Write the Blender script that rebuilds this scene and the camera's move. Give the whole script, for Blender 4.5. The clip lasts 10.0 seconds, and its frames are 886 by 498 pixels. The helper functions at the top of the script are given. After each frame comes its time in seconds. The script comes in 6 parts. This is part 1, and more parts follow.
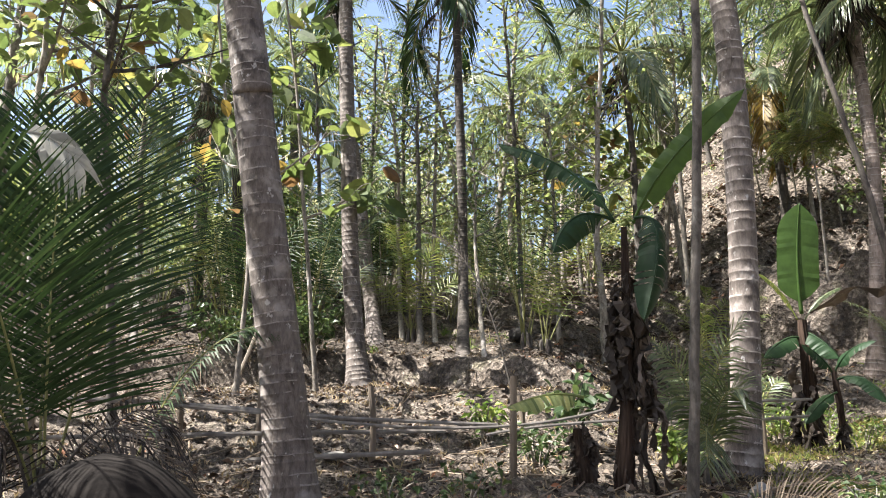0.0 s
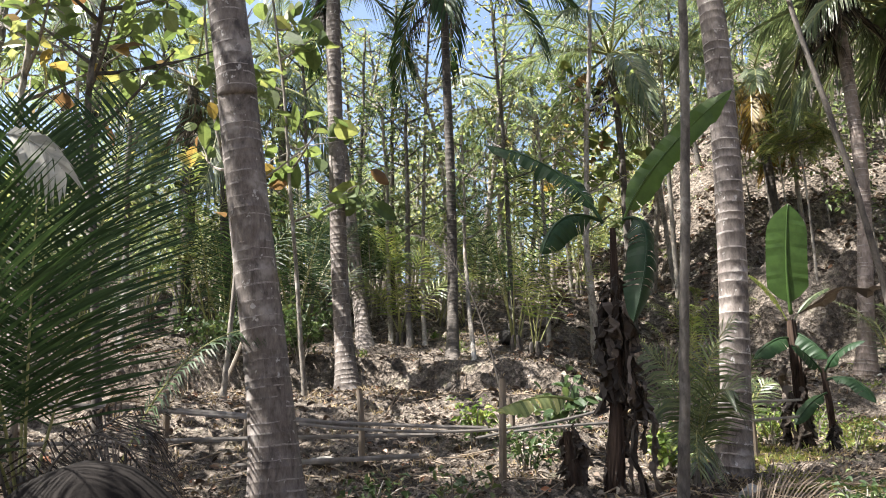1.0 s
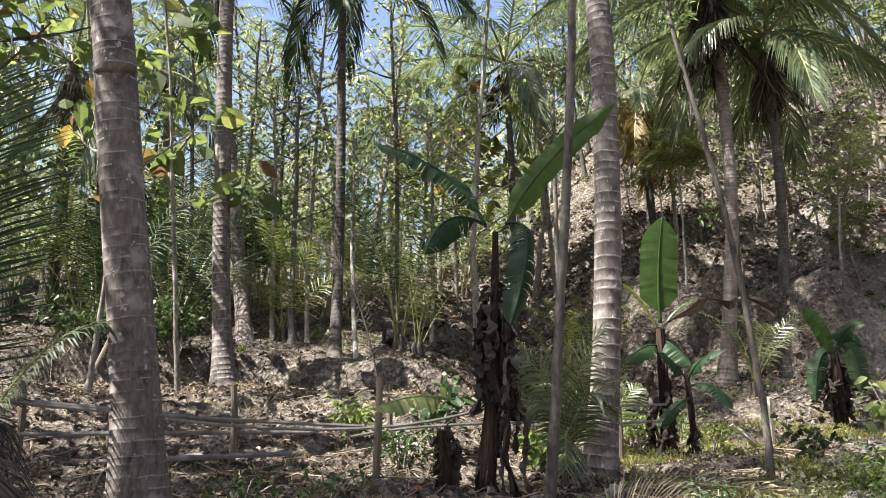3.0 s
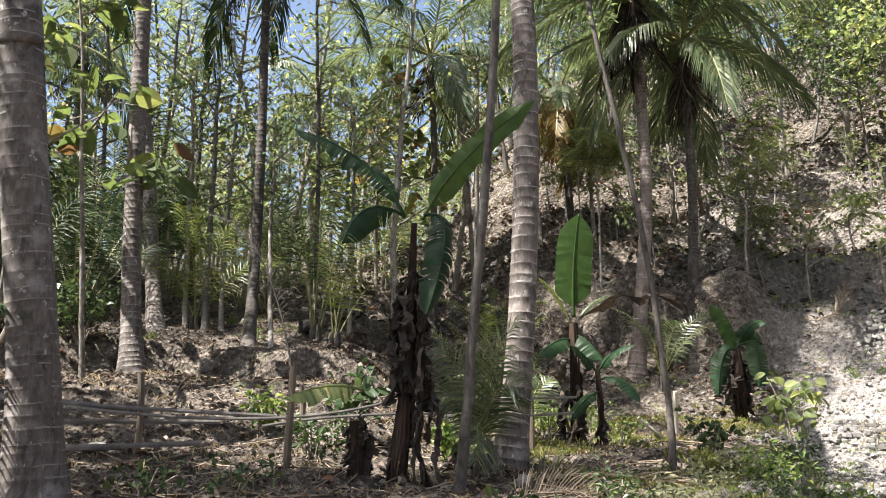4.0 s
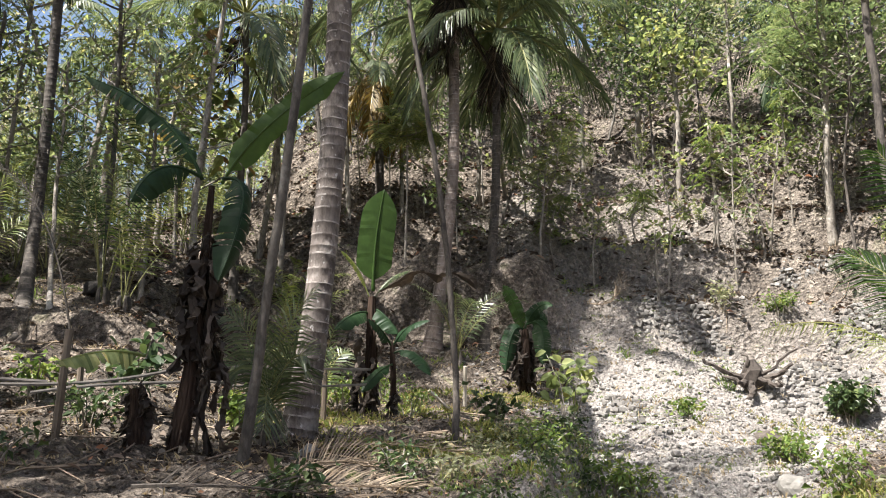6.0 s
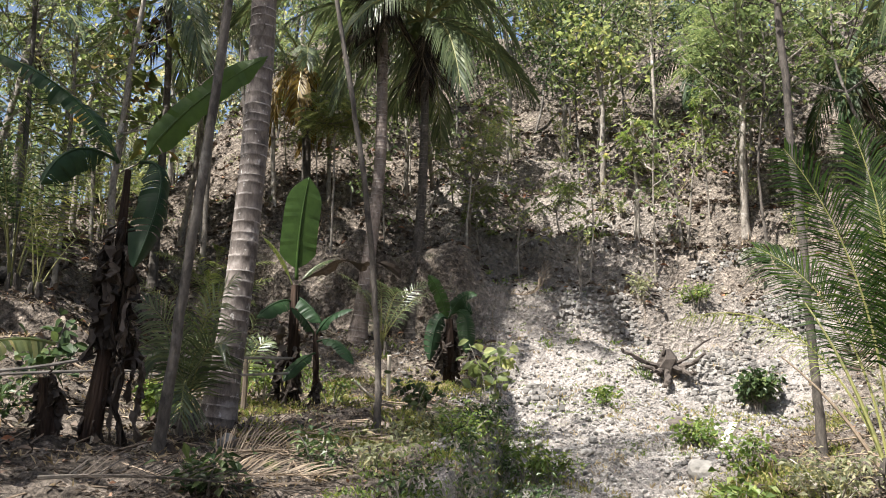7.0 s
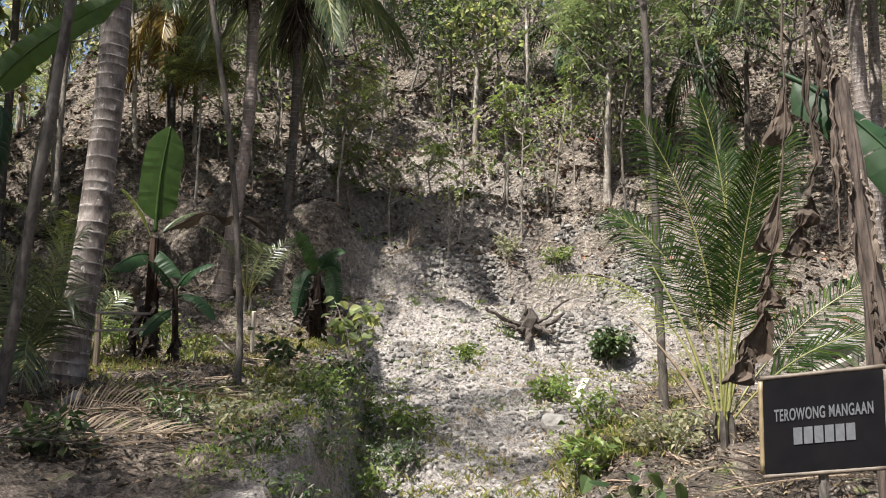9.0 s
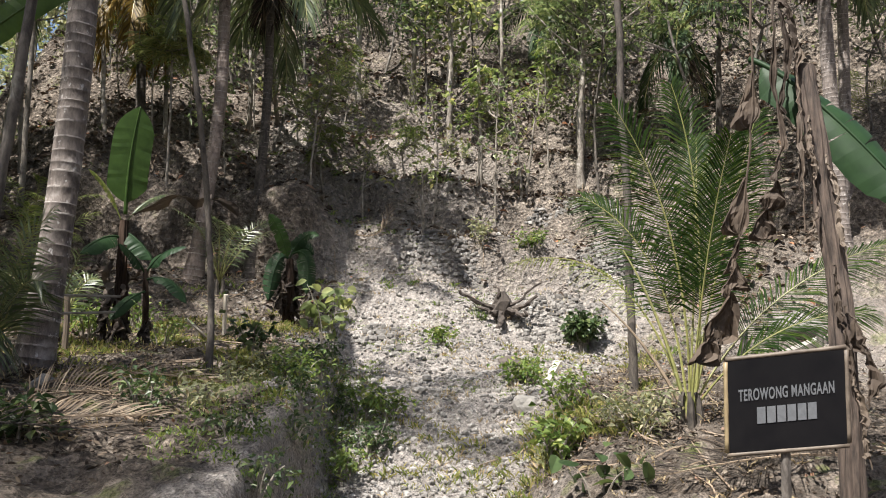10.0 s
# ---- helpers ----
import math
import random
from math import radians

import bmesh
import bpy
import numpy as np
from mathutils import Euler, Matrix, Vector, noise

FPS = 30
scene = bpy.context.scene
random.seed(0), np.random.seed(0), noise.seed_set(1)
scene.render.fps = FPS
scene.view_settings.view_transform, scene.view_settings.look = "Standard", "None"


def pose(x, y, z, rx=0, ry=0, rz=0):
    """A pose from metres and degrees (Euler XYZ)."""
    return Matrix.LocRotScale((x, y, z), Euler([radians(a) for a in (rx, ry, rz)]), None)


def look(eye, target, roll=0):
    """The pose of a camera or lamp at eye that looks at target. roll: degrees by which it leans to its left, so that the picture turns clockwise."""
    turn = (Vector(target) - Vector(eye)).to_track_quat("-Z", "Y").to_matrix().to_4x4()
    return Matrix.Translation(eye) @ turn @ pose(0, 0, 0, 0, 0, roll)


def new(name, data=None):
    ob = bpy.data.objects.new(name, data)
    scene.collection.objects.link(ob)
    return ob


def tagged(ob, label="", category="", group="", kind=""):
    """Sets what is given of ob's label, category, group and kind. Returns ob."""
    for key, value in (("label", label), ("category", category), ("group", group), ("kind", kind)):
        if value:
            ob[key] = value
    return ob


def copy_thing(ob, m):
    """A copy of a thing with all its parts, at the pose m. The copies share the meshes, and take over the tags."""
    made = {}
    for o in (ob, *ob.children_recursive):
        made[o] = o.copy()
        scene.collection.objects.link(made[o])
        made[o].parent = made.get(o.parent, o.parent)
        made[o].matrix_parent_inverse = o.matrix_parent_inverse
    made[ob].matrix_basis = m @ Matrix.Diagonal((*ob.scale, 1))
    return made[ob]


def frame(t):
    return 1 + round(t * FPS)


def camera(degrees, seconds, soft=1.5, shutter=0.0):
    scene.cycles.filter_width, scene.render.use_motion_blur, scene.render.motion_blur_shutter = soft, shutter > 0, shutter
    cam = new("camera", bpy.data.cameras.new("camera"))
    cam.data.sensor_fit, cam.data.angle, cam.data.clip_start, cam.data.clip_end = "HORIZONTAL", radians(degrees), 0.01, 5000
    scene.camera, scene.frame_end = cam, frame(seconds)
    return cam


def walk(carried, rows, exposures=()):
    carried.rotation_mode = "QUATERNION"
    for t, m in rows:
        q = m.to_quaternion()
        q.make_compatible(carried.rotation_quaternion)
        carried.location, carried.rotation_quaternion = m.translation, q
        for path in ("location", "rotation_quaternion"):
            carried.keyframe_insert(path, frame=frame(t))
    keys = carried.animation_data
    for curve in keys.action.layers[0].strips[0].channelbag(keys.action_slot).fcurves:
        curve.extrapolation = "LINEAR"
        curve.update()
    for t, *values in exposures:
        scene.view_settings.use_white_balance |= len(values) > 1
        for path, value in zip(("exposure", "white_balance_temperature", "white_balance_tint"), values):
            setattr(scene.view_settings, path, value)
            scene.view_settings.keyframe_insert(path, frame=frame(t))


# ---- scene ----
cam = camera(57.35, 10.0, soft=1.0)
ROWS = [
    (0.0, 0.0000, -0.0000, 1.5000, 103.000, -0.000, 0.000),
    (0.5, 0.0052, 0.0358, 1.5071, 103.193, 0.095, -0.206),
    (1.0, 0.0219, 0.0547, 1.5049, 103.215, 0.450, -0.587),
    (1.5, 0.0415, 0.0640, 1.5007, 103.007, 0.453, -1.579),
    (2.0, 0.0525, 0.0651, 1.4969, 103.188, 0.104, -3.545),
    (2.5, 0.0704, 0.0620, 1.4959, 103.290, -0.128, -5.982),
    (4.0, 0.1216, 0.0618, 1.4795, 102.727, -0.692, -14.414),
    (4.5, 0.1534, 0.0524, 1.4744, 102.239, -0.792, -17.357),
    (5.0, 0.1741, 0.0262, 1.4667, 102.080, -0.933, -20.984),
    (5.5, 0.1938, 0.0118, 1.4675, 101.499, -1.258, -24.918),
    (7.0, 0.2458, -0.0479, 1.4550, 100.506, -1.146, -33.148),
    (7.5, 0.2631, -0.0750, 1.4692, 99.949, -1.145, -35.839),
    (8.0, 0.2700, -0.0833, 1.4687, 99.598, -1.212, -38.198),
    (8.5, 0.2786, -0.0957, 1.4632, 98.934, -1.132, -40.142),
    (9.0, 0.2939, -0.1084, 1.4589, 97.712, -1.248, -42.153),
    (9.5, 0.2995, -0.1218, 1.4557, 97.068, -1.248, -43.354),
    (10.0, 0.2991, -0.1314, 1.4502, 96.593, -1.158, -43.954),
]
walk(cam, [(t, pose(x, y, z, rx, ry, rz)) for t, x, y, z, rx, ry, rz in ROWS], [(0.0, 2.28), (2.5, 2.15), (5.0, 1.86), (7.5, 1.57), (10.0, 1.31)])

# ---- sky and sun ----
SUN_AZ, SUN_EL = -97.0, 58.0
world = bpy.data.worlds.new("world")
scene.world = world
world.use_nodes = True
wn = world.node_tree.nodes
sky = wn.new("ShaderNodeTexSky")
sky.sky_type, sky.sun_disc = "NISHITA", False
sky.sun_elevation, sky.sun_rotation = radians(SUN_EL), radians(SUN_AZ)
sky.dust_density, sky.air_density = 3.0, 1.0
wn["Background"].inputs["Strength"].default_value = 0.068
world.node_tree.links.new(sky.outputs["Color"], wn["Background"].inputs["Color"])
sun_data = bpy.data.lights.new("sun", "SUN")
sun_data.energy, sun_data.angle, sun_data.color = 5.0, radians(0.55), (1.0, 0.96, 0.915)
sun = new("sun", sun_data)
sun_from = Vector((math.sin(radians(SUN_AZ)) * math.cos(radians(SUN_EL)), math.cos(radians(SUN_AZ)) * math.cos(radians(SUN_EL)), math.sin(radians(SUN_EL))))
sun.matrix_basis = look(sun_from * 60, (0, 0, 0))


# ---- materials ----
def material(name, build):
    mat = bpy.data.materials.new(name)
    mat.use_nodes = True
    nt = mat.node_tree
    build(nt, nt.nodes, nt.nodes["Principled BSDF"])
    return mat


def ramp(nt, source, stops):
    node = nt.nodes.new("ShaderNodeValToRGB")
    els = node.color_ramp.elements
    while len(els) < len(stops):
        els.new(0.5)
    for el, (pos, col) in zip(els, stops):
        el.position, el.color = pos, (*col, 1)
    nt.links.new(source, node.inputs["Fac"])
    return node.outputs["Color"]


def noise_tex(nt, scale, detail=4.0, rough=0.6, stretch=None, distort=0.0):
    coord = nt.nodes.new("ShaderNodeTexCoord")
    node = nt.nodes.new("ShaderNodeTexNoise")
    node.inputs["Scale"].default_value, node.inputs["Detail"].default_value = scale, detail
    node.inputs["Roughness"].default_value, node.inputs["Distortion"].default_value = rough, distort
    src = coord.outputs["Object"]
    if stretch:
        mp = nt.nodes.new("ShaderNodeMapping")
        mp.inputs["Scale"].default_value = stretch
        nt.links.new(src, mp.inputs["Vector"])
        src = mp.outputs["Vector"]
    nt.links.new(src, node.inputs["Vector"])
    return node.outputs["Fac"]


def mixc(nt, fac, a, b, mode="MIX"):
    node = nt.nodes.new("ShaderNodeMix")
    node.data_type, node.blend_type = "RGBA", mode
    for socket, v in ((node.inputs[0], fac), (node.inputs[6], a), (node.inputs[7], b)):
        if isinstance(v, (int, float)):
            socket.default_value = v
        elif isinstance(v, tuple):
            socket.default_value = (*v, 1)
        else:
            nt.links.new(v, socket)
    return node.outputs[2]


def bump(nt, bsdf, height, strength, dist=0.02):
    node = nt.nodes.new("ShaderNodeBump")
    node.inputs["Strength"].default_value, node.inputs["Distance"].default_value = strength, dist
    nt.links.new(height, node.inputs["Height"])
    nt.links.new(node.outputs["Normal"], bsdf.inputs["Normal"])


def bark(name, dark, light, patch, scale=6.0, stretch=(1, 1, 0.35), lichen=None):
    def build(nt, nodes, b):
        grain = noise_tex(nt, scale * 4, 6, 0.7, stretch)
        big = noise_tex(nt, scale * 0.55, 4, 0.6)
        info = nodes.new("ShaderNodeObjectInfo")
        col = ramp(nt, grain, [(0.3, dark), (0.72, light)])
        col = mixc(nt, ramp(nt, big, [(0.56, (0, 0, 0)), (0.66, (1, 1, 1))]), col, patch)
        blot = noise_tex(nt, scale * 0.9, 5, 0.7, (1, 1, 0.5), 0.6)
        col = mixc(nt, 1.0, col, ramp(nt, blot, [(0.36, (0.38, 0.36, 0.35)), (0.5, (1, 1, 1))]), "MULTIPLY")
        if lichen:
            spots = noise_tex(nt, 17.0, 3, 0.6, (1, 1, 0.7))
            col = mixc(nt, ramp(nt, spots, [(0.64, (0, 0, 0)), (0.69, (0.9, 0.9, 0.9))]), col, lichen)
        tint = ramp(nt, info.outputs["Random"], [(0, (0.72, 0.70, 0.66)), (1, (1.1, 1.08, 1.05))])
        nt.links.new(mixc(nt, 1.0, col, tint, "MULTIPLY"), b.inputs["Base Color"])
        b.inputs["Roughness"].default_value = 0.85
        bump(nt, b, grain, 0.6, 0.015)
    return material(name, build)


def leaf_mat(name, stops, gloss=0.45, trans=0.35, island=True, transcol=None, spec=0.3):
    """Leaves: colour varies from leaf to leaf and along the blade; some light shines through."""
    def build(nt, nodes, b):
        if island:
            geo = nodes.new("ShaderNodeNewGeometry")
            rnd = geo.outputs["Random Per Island"]
        else:
            rnd = nodes.new("ShaderNodeObjectInfo").outputs["Random"]
        col = ramp(nt, rnd, stops)
        mottle = noise_tex(nt, 9.0, 4, 0.6)
        col = mixc(nt, 1.0, col, ramp(nt, mottle, [(0.3, (0.72, 0.72, 0.68)), (0.7, (1.15, 1.12, 1.0))]), "MULTIPLY")
        nt.links.new(col, b.inputs["Base Color"])
        b.inputs["Roughness"].default_value = gloss
        b.inputs["Specular IOR Level"].default_value = spec
        tr = nodes.new("ShaderNodeBsdfTranslucent")
        nt.links.new(mixc(nt, 1.0, col, transcol or (1.28, 1.28, 1.02), "MULTIPLY"), tr.inputs["Color"])
        mx = nodes.new("ShaderNodeMixShader")
        mx.inputs["Fac"].default_value = trans
        nt.links.new(b.outputs["BSDF"], mx.inputs[1])
        nt.links.new(tr.outputs["BSDF"], mx.inputs[2])
        nt.links.new(mx.outputs["Shader"], nodes["Material Output"].inputs["Surface"])
    return material(name, build)


def plain(name, a, c, scale=12.0, rough=0.8, strength=0.3, stretch=None, metal=0.0):
    def build(nt, nodes, b):
        n = noise_tex(nt, scale, 6, 0.65, stretch)
        nt.links.new(ramp(nt, n, [(0.3, a), (0.7, c)]), b.inputs["Base Color"])
        b.inputs["Roughness"].default_value, b.inputs["Metallic"].default_value = rough, metal
        bump(nt, b, n, strength, 0.01)
    return material(name, build)


def soil_build(nt, nodes, b):
    att = nodes.new("ShaderNodeAttribute")
    att.attribute_name = "scree"
    fine = noise_tex(nt, 14.0, 8, 0.75)
    mid = noise_tex(nt, 2.2, 6, 0.65)
    big = noise_tex(nt, 0.5, 4, 0.6)
    soil = ramp(nt, fine, [(0.3, (0.038, 0.032, 0.027)), (0.5, (0.105, 0.089, 0.074)), (0.7, (0.24, 0.21, 0.18))])
    soil = mixc(nt, ramp(nt, mid, [(0.42, (0, 0, 0)), (0.62, (0.75, 0.75, 0.75))]), soil, ramp(nt, fine, [(0.3, (0.15, 0.127, 0.107)), (0.7, (0.36, 0.32, 0.28))]))
    coord = nodes.new("ShaderNodeTexCoord")
    cells = nodes.new("ShaderNodeTexVoronoi")
    cells.inputs["Scale"].default_value, cells.inputs["Randomness"].default_value = 15.0, 1.0
    warp = nodes.new("ShaderNodeMix")
    warp.data_type = "VECTOR"
    warp.inputs[0].default_value = 0.12
    nz = nodes.new("ShaderNodeTexNoise")
    nz.inputs["Scale"].default_value = 5.0
    nt.links.new(coord.outputs["Object"], nz.inputs["Vector"])
    nt.links.new(coord.outputs["Object"], warp.inputs[4])
    nt.links.new(nz.outputs["Color"], warp.inputs[5])
    nt.links.new(warp.outputs[1], cells.inputs["Vector"])
    cellv = nodes.new("ShaderNodeSeparateColor")
    nt.links.new(cells.outputs["Color"], cellv.inputs["Color"])
    soil = mixc(nt, 1.0, soil, ramp(nt, cellv.outputs["Red"], [(0.0, (0.55, 0.54, 0.53)), (0.6, (0.95, 0.94, 0.93)), (0.92, (1.2, 1.18, 1.16)), (1.0, (1.6, 1.58, 1.55))]), "MULTIPLY")
    rubble = ramp(nt, fine, [(0.28, (0.16, 0.148, 0.138)), (0.45, (0.31, 0.29, 0.272)), (0.72, (0.45, 0.428, 0.405))])
    rubble = mixc(nt, 1.0, rubble, ramp(nt, cellv.outputs["Green"], [(0.0, (0.8, 0.79, 0.78)), (0.5, (1.0, 1.0, 1.0)), (1.0, (1.1, 1.1, 1.1))]), "MULTIPLY")
    col = mixc(nt, att.outputs["Fac"], soil, rubble)
    weed = ramp(nt, mid, [(0.58, (0, 0, 0)), (0.66, (0.8, 0.8, 0.8))])
    green = nodes.new("ShaderNodeAttribute")
    green.attribute_name = "green"
    mul = nodes.new("ShaderNodeMath")
    mul.operation = "MULTIPLY"
    nt.links.new(weed, mul.inputs[0])
    nt.links.new(green.outputs["Fac"], mul.inputs[1])
    col = mixc(nt, mul.outputs[0], col, ramp(nt, fine, [(0.3, (0.05, 0.075, 0.02)), (0.7, (0.20, 0.22, 0.07))]))
    col = mixc(nt, 1.0, col, ramp(nt, big, [(0.3, (0.78, 0.76, 0.74)), (0.7, (1.1, 1.08, 1.05))]), "MULTIPLY")
    speck = noise_tex(nt, 55.0, 3, 0.7)
    col = mixc(nt, 1.0, col, ramp(nt, speck, [(0.34, (0.45, 0.44, 0.43)), (0.5, (1.0, 1.0, 1.0)), (0.68, (1.5, 1.48, 1.45))]), "MULTIPLY")
    nt.links.new(col, b.inputs["Base Color"])
    b.inputs["Roughness"].default_value = 0.95
    b.inputs["Specular IOR Level"].default_value = 0.2
    high = nodes.new("ShaderNodeMath")
    high.operation = "ADD"
    nt.links.new(fine, high.inputs[0])
    nt.links.new(cells.outputs["Distance"], high.inputs[1])
    bump(nt, b, high.outputs[0], 1.0, 0.07)


M_SOIL = material("dry_soil", soil_build)
M_COCO = bark("coconut_bark", (0.075, 0.061, 0.053), (0.225, 0.195, 0.178), (0.28, 0.255, 0.24), lichen=(0.42, 0.41, 0.40))
M_SCAR = bark("coconut_leaf_scar", (0.21, 0.188, 0.175), (0.44, 0.41, 0.388), (0.20, 0.17, 0.15), 9.0, (1, 1, 1))
M_SCARGREY = bark("grey_leaf_scar", (0.17, 0.15, 0.14), (0.38, 0.35, 0.335), (0.16, 0.135, 0.125), 9.0, (1, 1, 1))
M_REDCOCO = bark("reddish_coconut_bark", (0.11, 0.085, 0.072), (0.30, 0.25, 0.225), (0.24, 0.20, 0.18))
M_BARK = bark("grey_bark", (0.13, 0.115, 0.095), (0.36, 0.33, 0.29), (0.45, 0.43, 0.40), 9.0)
M_DARKBARK = bark("dark_bark", (0.035, 0.03, 0.025), (0.11, 0.095, 0.08), (0.15, 0.13, 0.115), 8.0)
M_POLE = bark("pole_bark", (0.06, 0.053, 0.046), (0.16, 0.145, 0.13), (0.22, 0.21, 0.195), 7.0)
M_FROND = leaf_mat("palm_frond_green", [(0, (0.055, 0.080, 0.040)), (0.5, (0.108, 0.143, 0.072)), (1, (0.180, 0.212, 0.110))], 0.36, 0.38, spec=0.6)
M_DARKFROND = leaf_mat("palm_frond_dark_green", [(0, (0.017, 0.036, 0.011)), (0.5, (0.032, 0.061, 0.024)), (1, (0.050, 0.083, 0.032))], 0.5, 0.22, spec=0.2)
M_LIGHTFROND = leaf_mat("palm_frond_yellow_green", [(0, (0.12, 0.17, 0.04)), (0.6, (0.20, 0.24, 0.07)), (1, (0.30, 0.30, 0.10))], 0.4, 0.4)
M_YELLOWFROND = leaf_mat("palm_frond_yellow_brown", [(0, (0.09, 0.055, 0.010)), (0.5, (0.17, 0.11, 0.02)), (1, (0.22, 0.155, 0.035))], 0.5, 0.4, transcol=(1.5, 1.3, 0.6))
M_DRYFROND = leaf_mat("palm_frond_dry", [(0, (0.061, 0.045, 0.032)), (0.5, (0.137, 0.104, 0.079)), (1, (0.245, 0.202, 0.158))], 0.75, 0.1, transcol=(1.2, 1.1, 0.9))
M_BLEACHED = leaf_mat("bleached_frond", [(0, (0.26, 0.26, 0.245)), (1, (0.48, 0.47, 0.44))], 0.7, 0.2, transcol=(1, 1, 1))
M_RACHIS = plain("palm_rachis", (0.11, 0.12, 0.035), (0.22, 0.21, 0.07), 20, 0.5)
M_DRYRACHIS = plain("dry_rachis", (0.12, 0.085, 0.055), (0.26, 0.20, 0.14), 20, 0.8)
M_ORANGERACHIS = plain("orange_rachis", (0.30, 0.19, 0.05), (0.42, 0.30, 0.10), 20, 0.5)
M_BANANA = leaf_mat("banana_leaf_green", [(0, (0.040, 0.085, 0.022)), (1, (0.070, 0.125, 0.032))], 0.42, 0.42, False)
M_DEEPFROND = leaf_mat("palm_frond_deep_green", [(0, (0.012, 0.028, 0.008)), (0.5, (0.022, 0.045, 0.012)), (1, (0.055, 0.085, 0.018))], 0.5, 0.42, transcol=(2.0, 2.0, 0.8), spec=0.10)
M_BROWNFROND = leaf_mat("palm_frond_brown", [(0, (0.012, 0.009, 0.007)), (0.6, (0.034, 0.025, 0.019)), (1, (0.10, 0.076, 0.058))], 0.7, 0.05, transcol=(1.2, 1.1, 0.9))
# Darker copy of the banana green, with the hanging leaves' shade in its colour.
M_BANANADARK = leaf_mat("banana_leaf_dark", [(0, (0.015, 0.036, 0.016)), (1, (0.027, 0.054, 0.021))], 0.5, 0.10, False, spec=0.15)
M_BANANADRY = leaf_mat("banana_leaf_dry", [(0, (0.022, 0.017, 0.014)), (0.5, (0.052, 0.040, 0.034)), (0.85, (0.075, 0.060, 0.052)), (1, (0.115, 0.094, 0.083))], 0.75, 0.1, False, (1.2, 1.1, 0.9))
M_BANANASTEM = plain("banana_stem", (0.006, 0.004, 0.0035), (0.062, 0.042, 0.031), 18, 0.85, 1.0, (1, 1, 0.10))
M_DEADSTEM = plain("dead_banana_stem", (0.006, 0.004, 0.003), (0.125, 0.092, 0.072), 34, 0.85, 1.0, (1, 1, 0.16))
M_BANANATAN = leaf_mat("banana_leaf_tan", [(0, (0.038, 0.028, 0.023)), (0.5, (0.090, 0.069, 0.056)), (1, (0.19, 0.155, 0.132))], 0.75, 0.12, False, (1.2, 1.1, 0.9))
M_LEAFYG = leaf_mat("leaves_yellow_green", [(0, (0.115, 0.155, 0.066)), (0.55, (0.250, 0.300, 0.135)), (0.9, (0.350, 0.370, 0.170)), (1, (0.460, 0.400, 0.180))], 0.45, 0.5)
M_LEAFG = leaf_mat("leaves_green", [(0, (0.085, 0.123, 0.062)), (0.6, (0.175, 0.232, 0.115)), (1, (0.310, 0.345, 0.185))], 0.42, 0.5)
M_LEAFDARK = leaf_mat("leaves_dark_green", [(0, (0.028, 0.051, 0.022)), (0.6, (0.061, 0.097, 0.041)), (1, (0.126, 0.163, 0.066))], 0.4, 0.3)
# Dull leaves greyed and lightened further; distant haze is put into this colour.
M_LEAFDULL = leaf_mat("leaves_dull_hazed", [(0, (0.14, 0.160, 0.105)), (0.5, (0.26, 0.278, 0.185)), (0.85, (0.38, 0.375, 0.26)), (1, (0.44, 0.37, 0.26))], 0.5, 0.55)
M_TEAK = leaf_mat("teak_leaves", [(0, (0.070, 0.105, 0.040)), (0.5, (0.140, 0.180, 0.068)), (0.78, (0.225, 0.235, 0.090)), (0.86, (0.300, 0.215, 0.070)), (0.9, (0.159, 0.090, 0.049)), (1, (0.095, 0.071, 0.044))], 0.5, 0.5)
M_LITTER = leaf_mat("fallen_leaves", [(0, (0.034, 0.025, 0.019)), (0.45, (0.070, 0.052, 0.040)), (0.78, (0.125, 0.098, 0.078)), (0.93, (0.220, 0.190, 0.165)), (1, (0.240, 0.110, 0.060))], 0.8, 0.05, transcol=(1, 1, 1))
M_DEADLEAF = leaf_mat("large_dead_leaves", [(0, (0.026, 0.019, 0.015)), (0.45, (0.070, 0.050, 0.038)), (0.75, (0.145, 0.112, 0.092)), (0.92, (0.27, 0.24, 0.215)), (1, (0.30, 0.135, 0.075))], 0.75, 0.08, transcol=(1.2, 1.0, 0.8))
M_GRASS = leaf_mat("grass_blades", [(0, (0.084, 0.120, 0.026)), (0.5, (0.192, 0.216, 0.060)), (1, (0.408, 0.348, 0.156))], 0.55, 0.45)
M_DRYGRASS = leaf_mat("dry_grass_blades", [(0, (0.20, 0.15, 0.09)), (1, (0.46, 0.38, 0.26))], 0.7, 0.2, transcol=(1.1, 1, 0.8))
M_WEED = leaf_mat("weed_leaves", [(0, (0.067, 0.115, 0.032)), (0.6, (0.154, 0.221, 0.063)), (1, (0.295, 0.334, 0.108))], 0.45, 0.45)


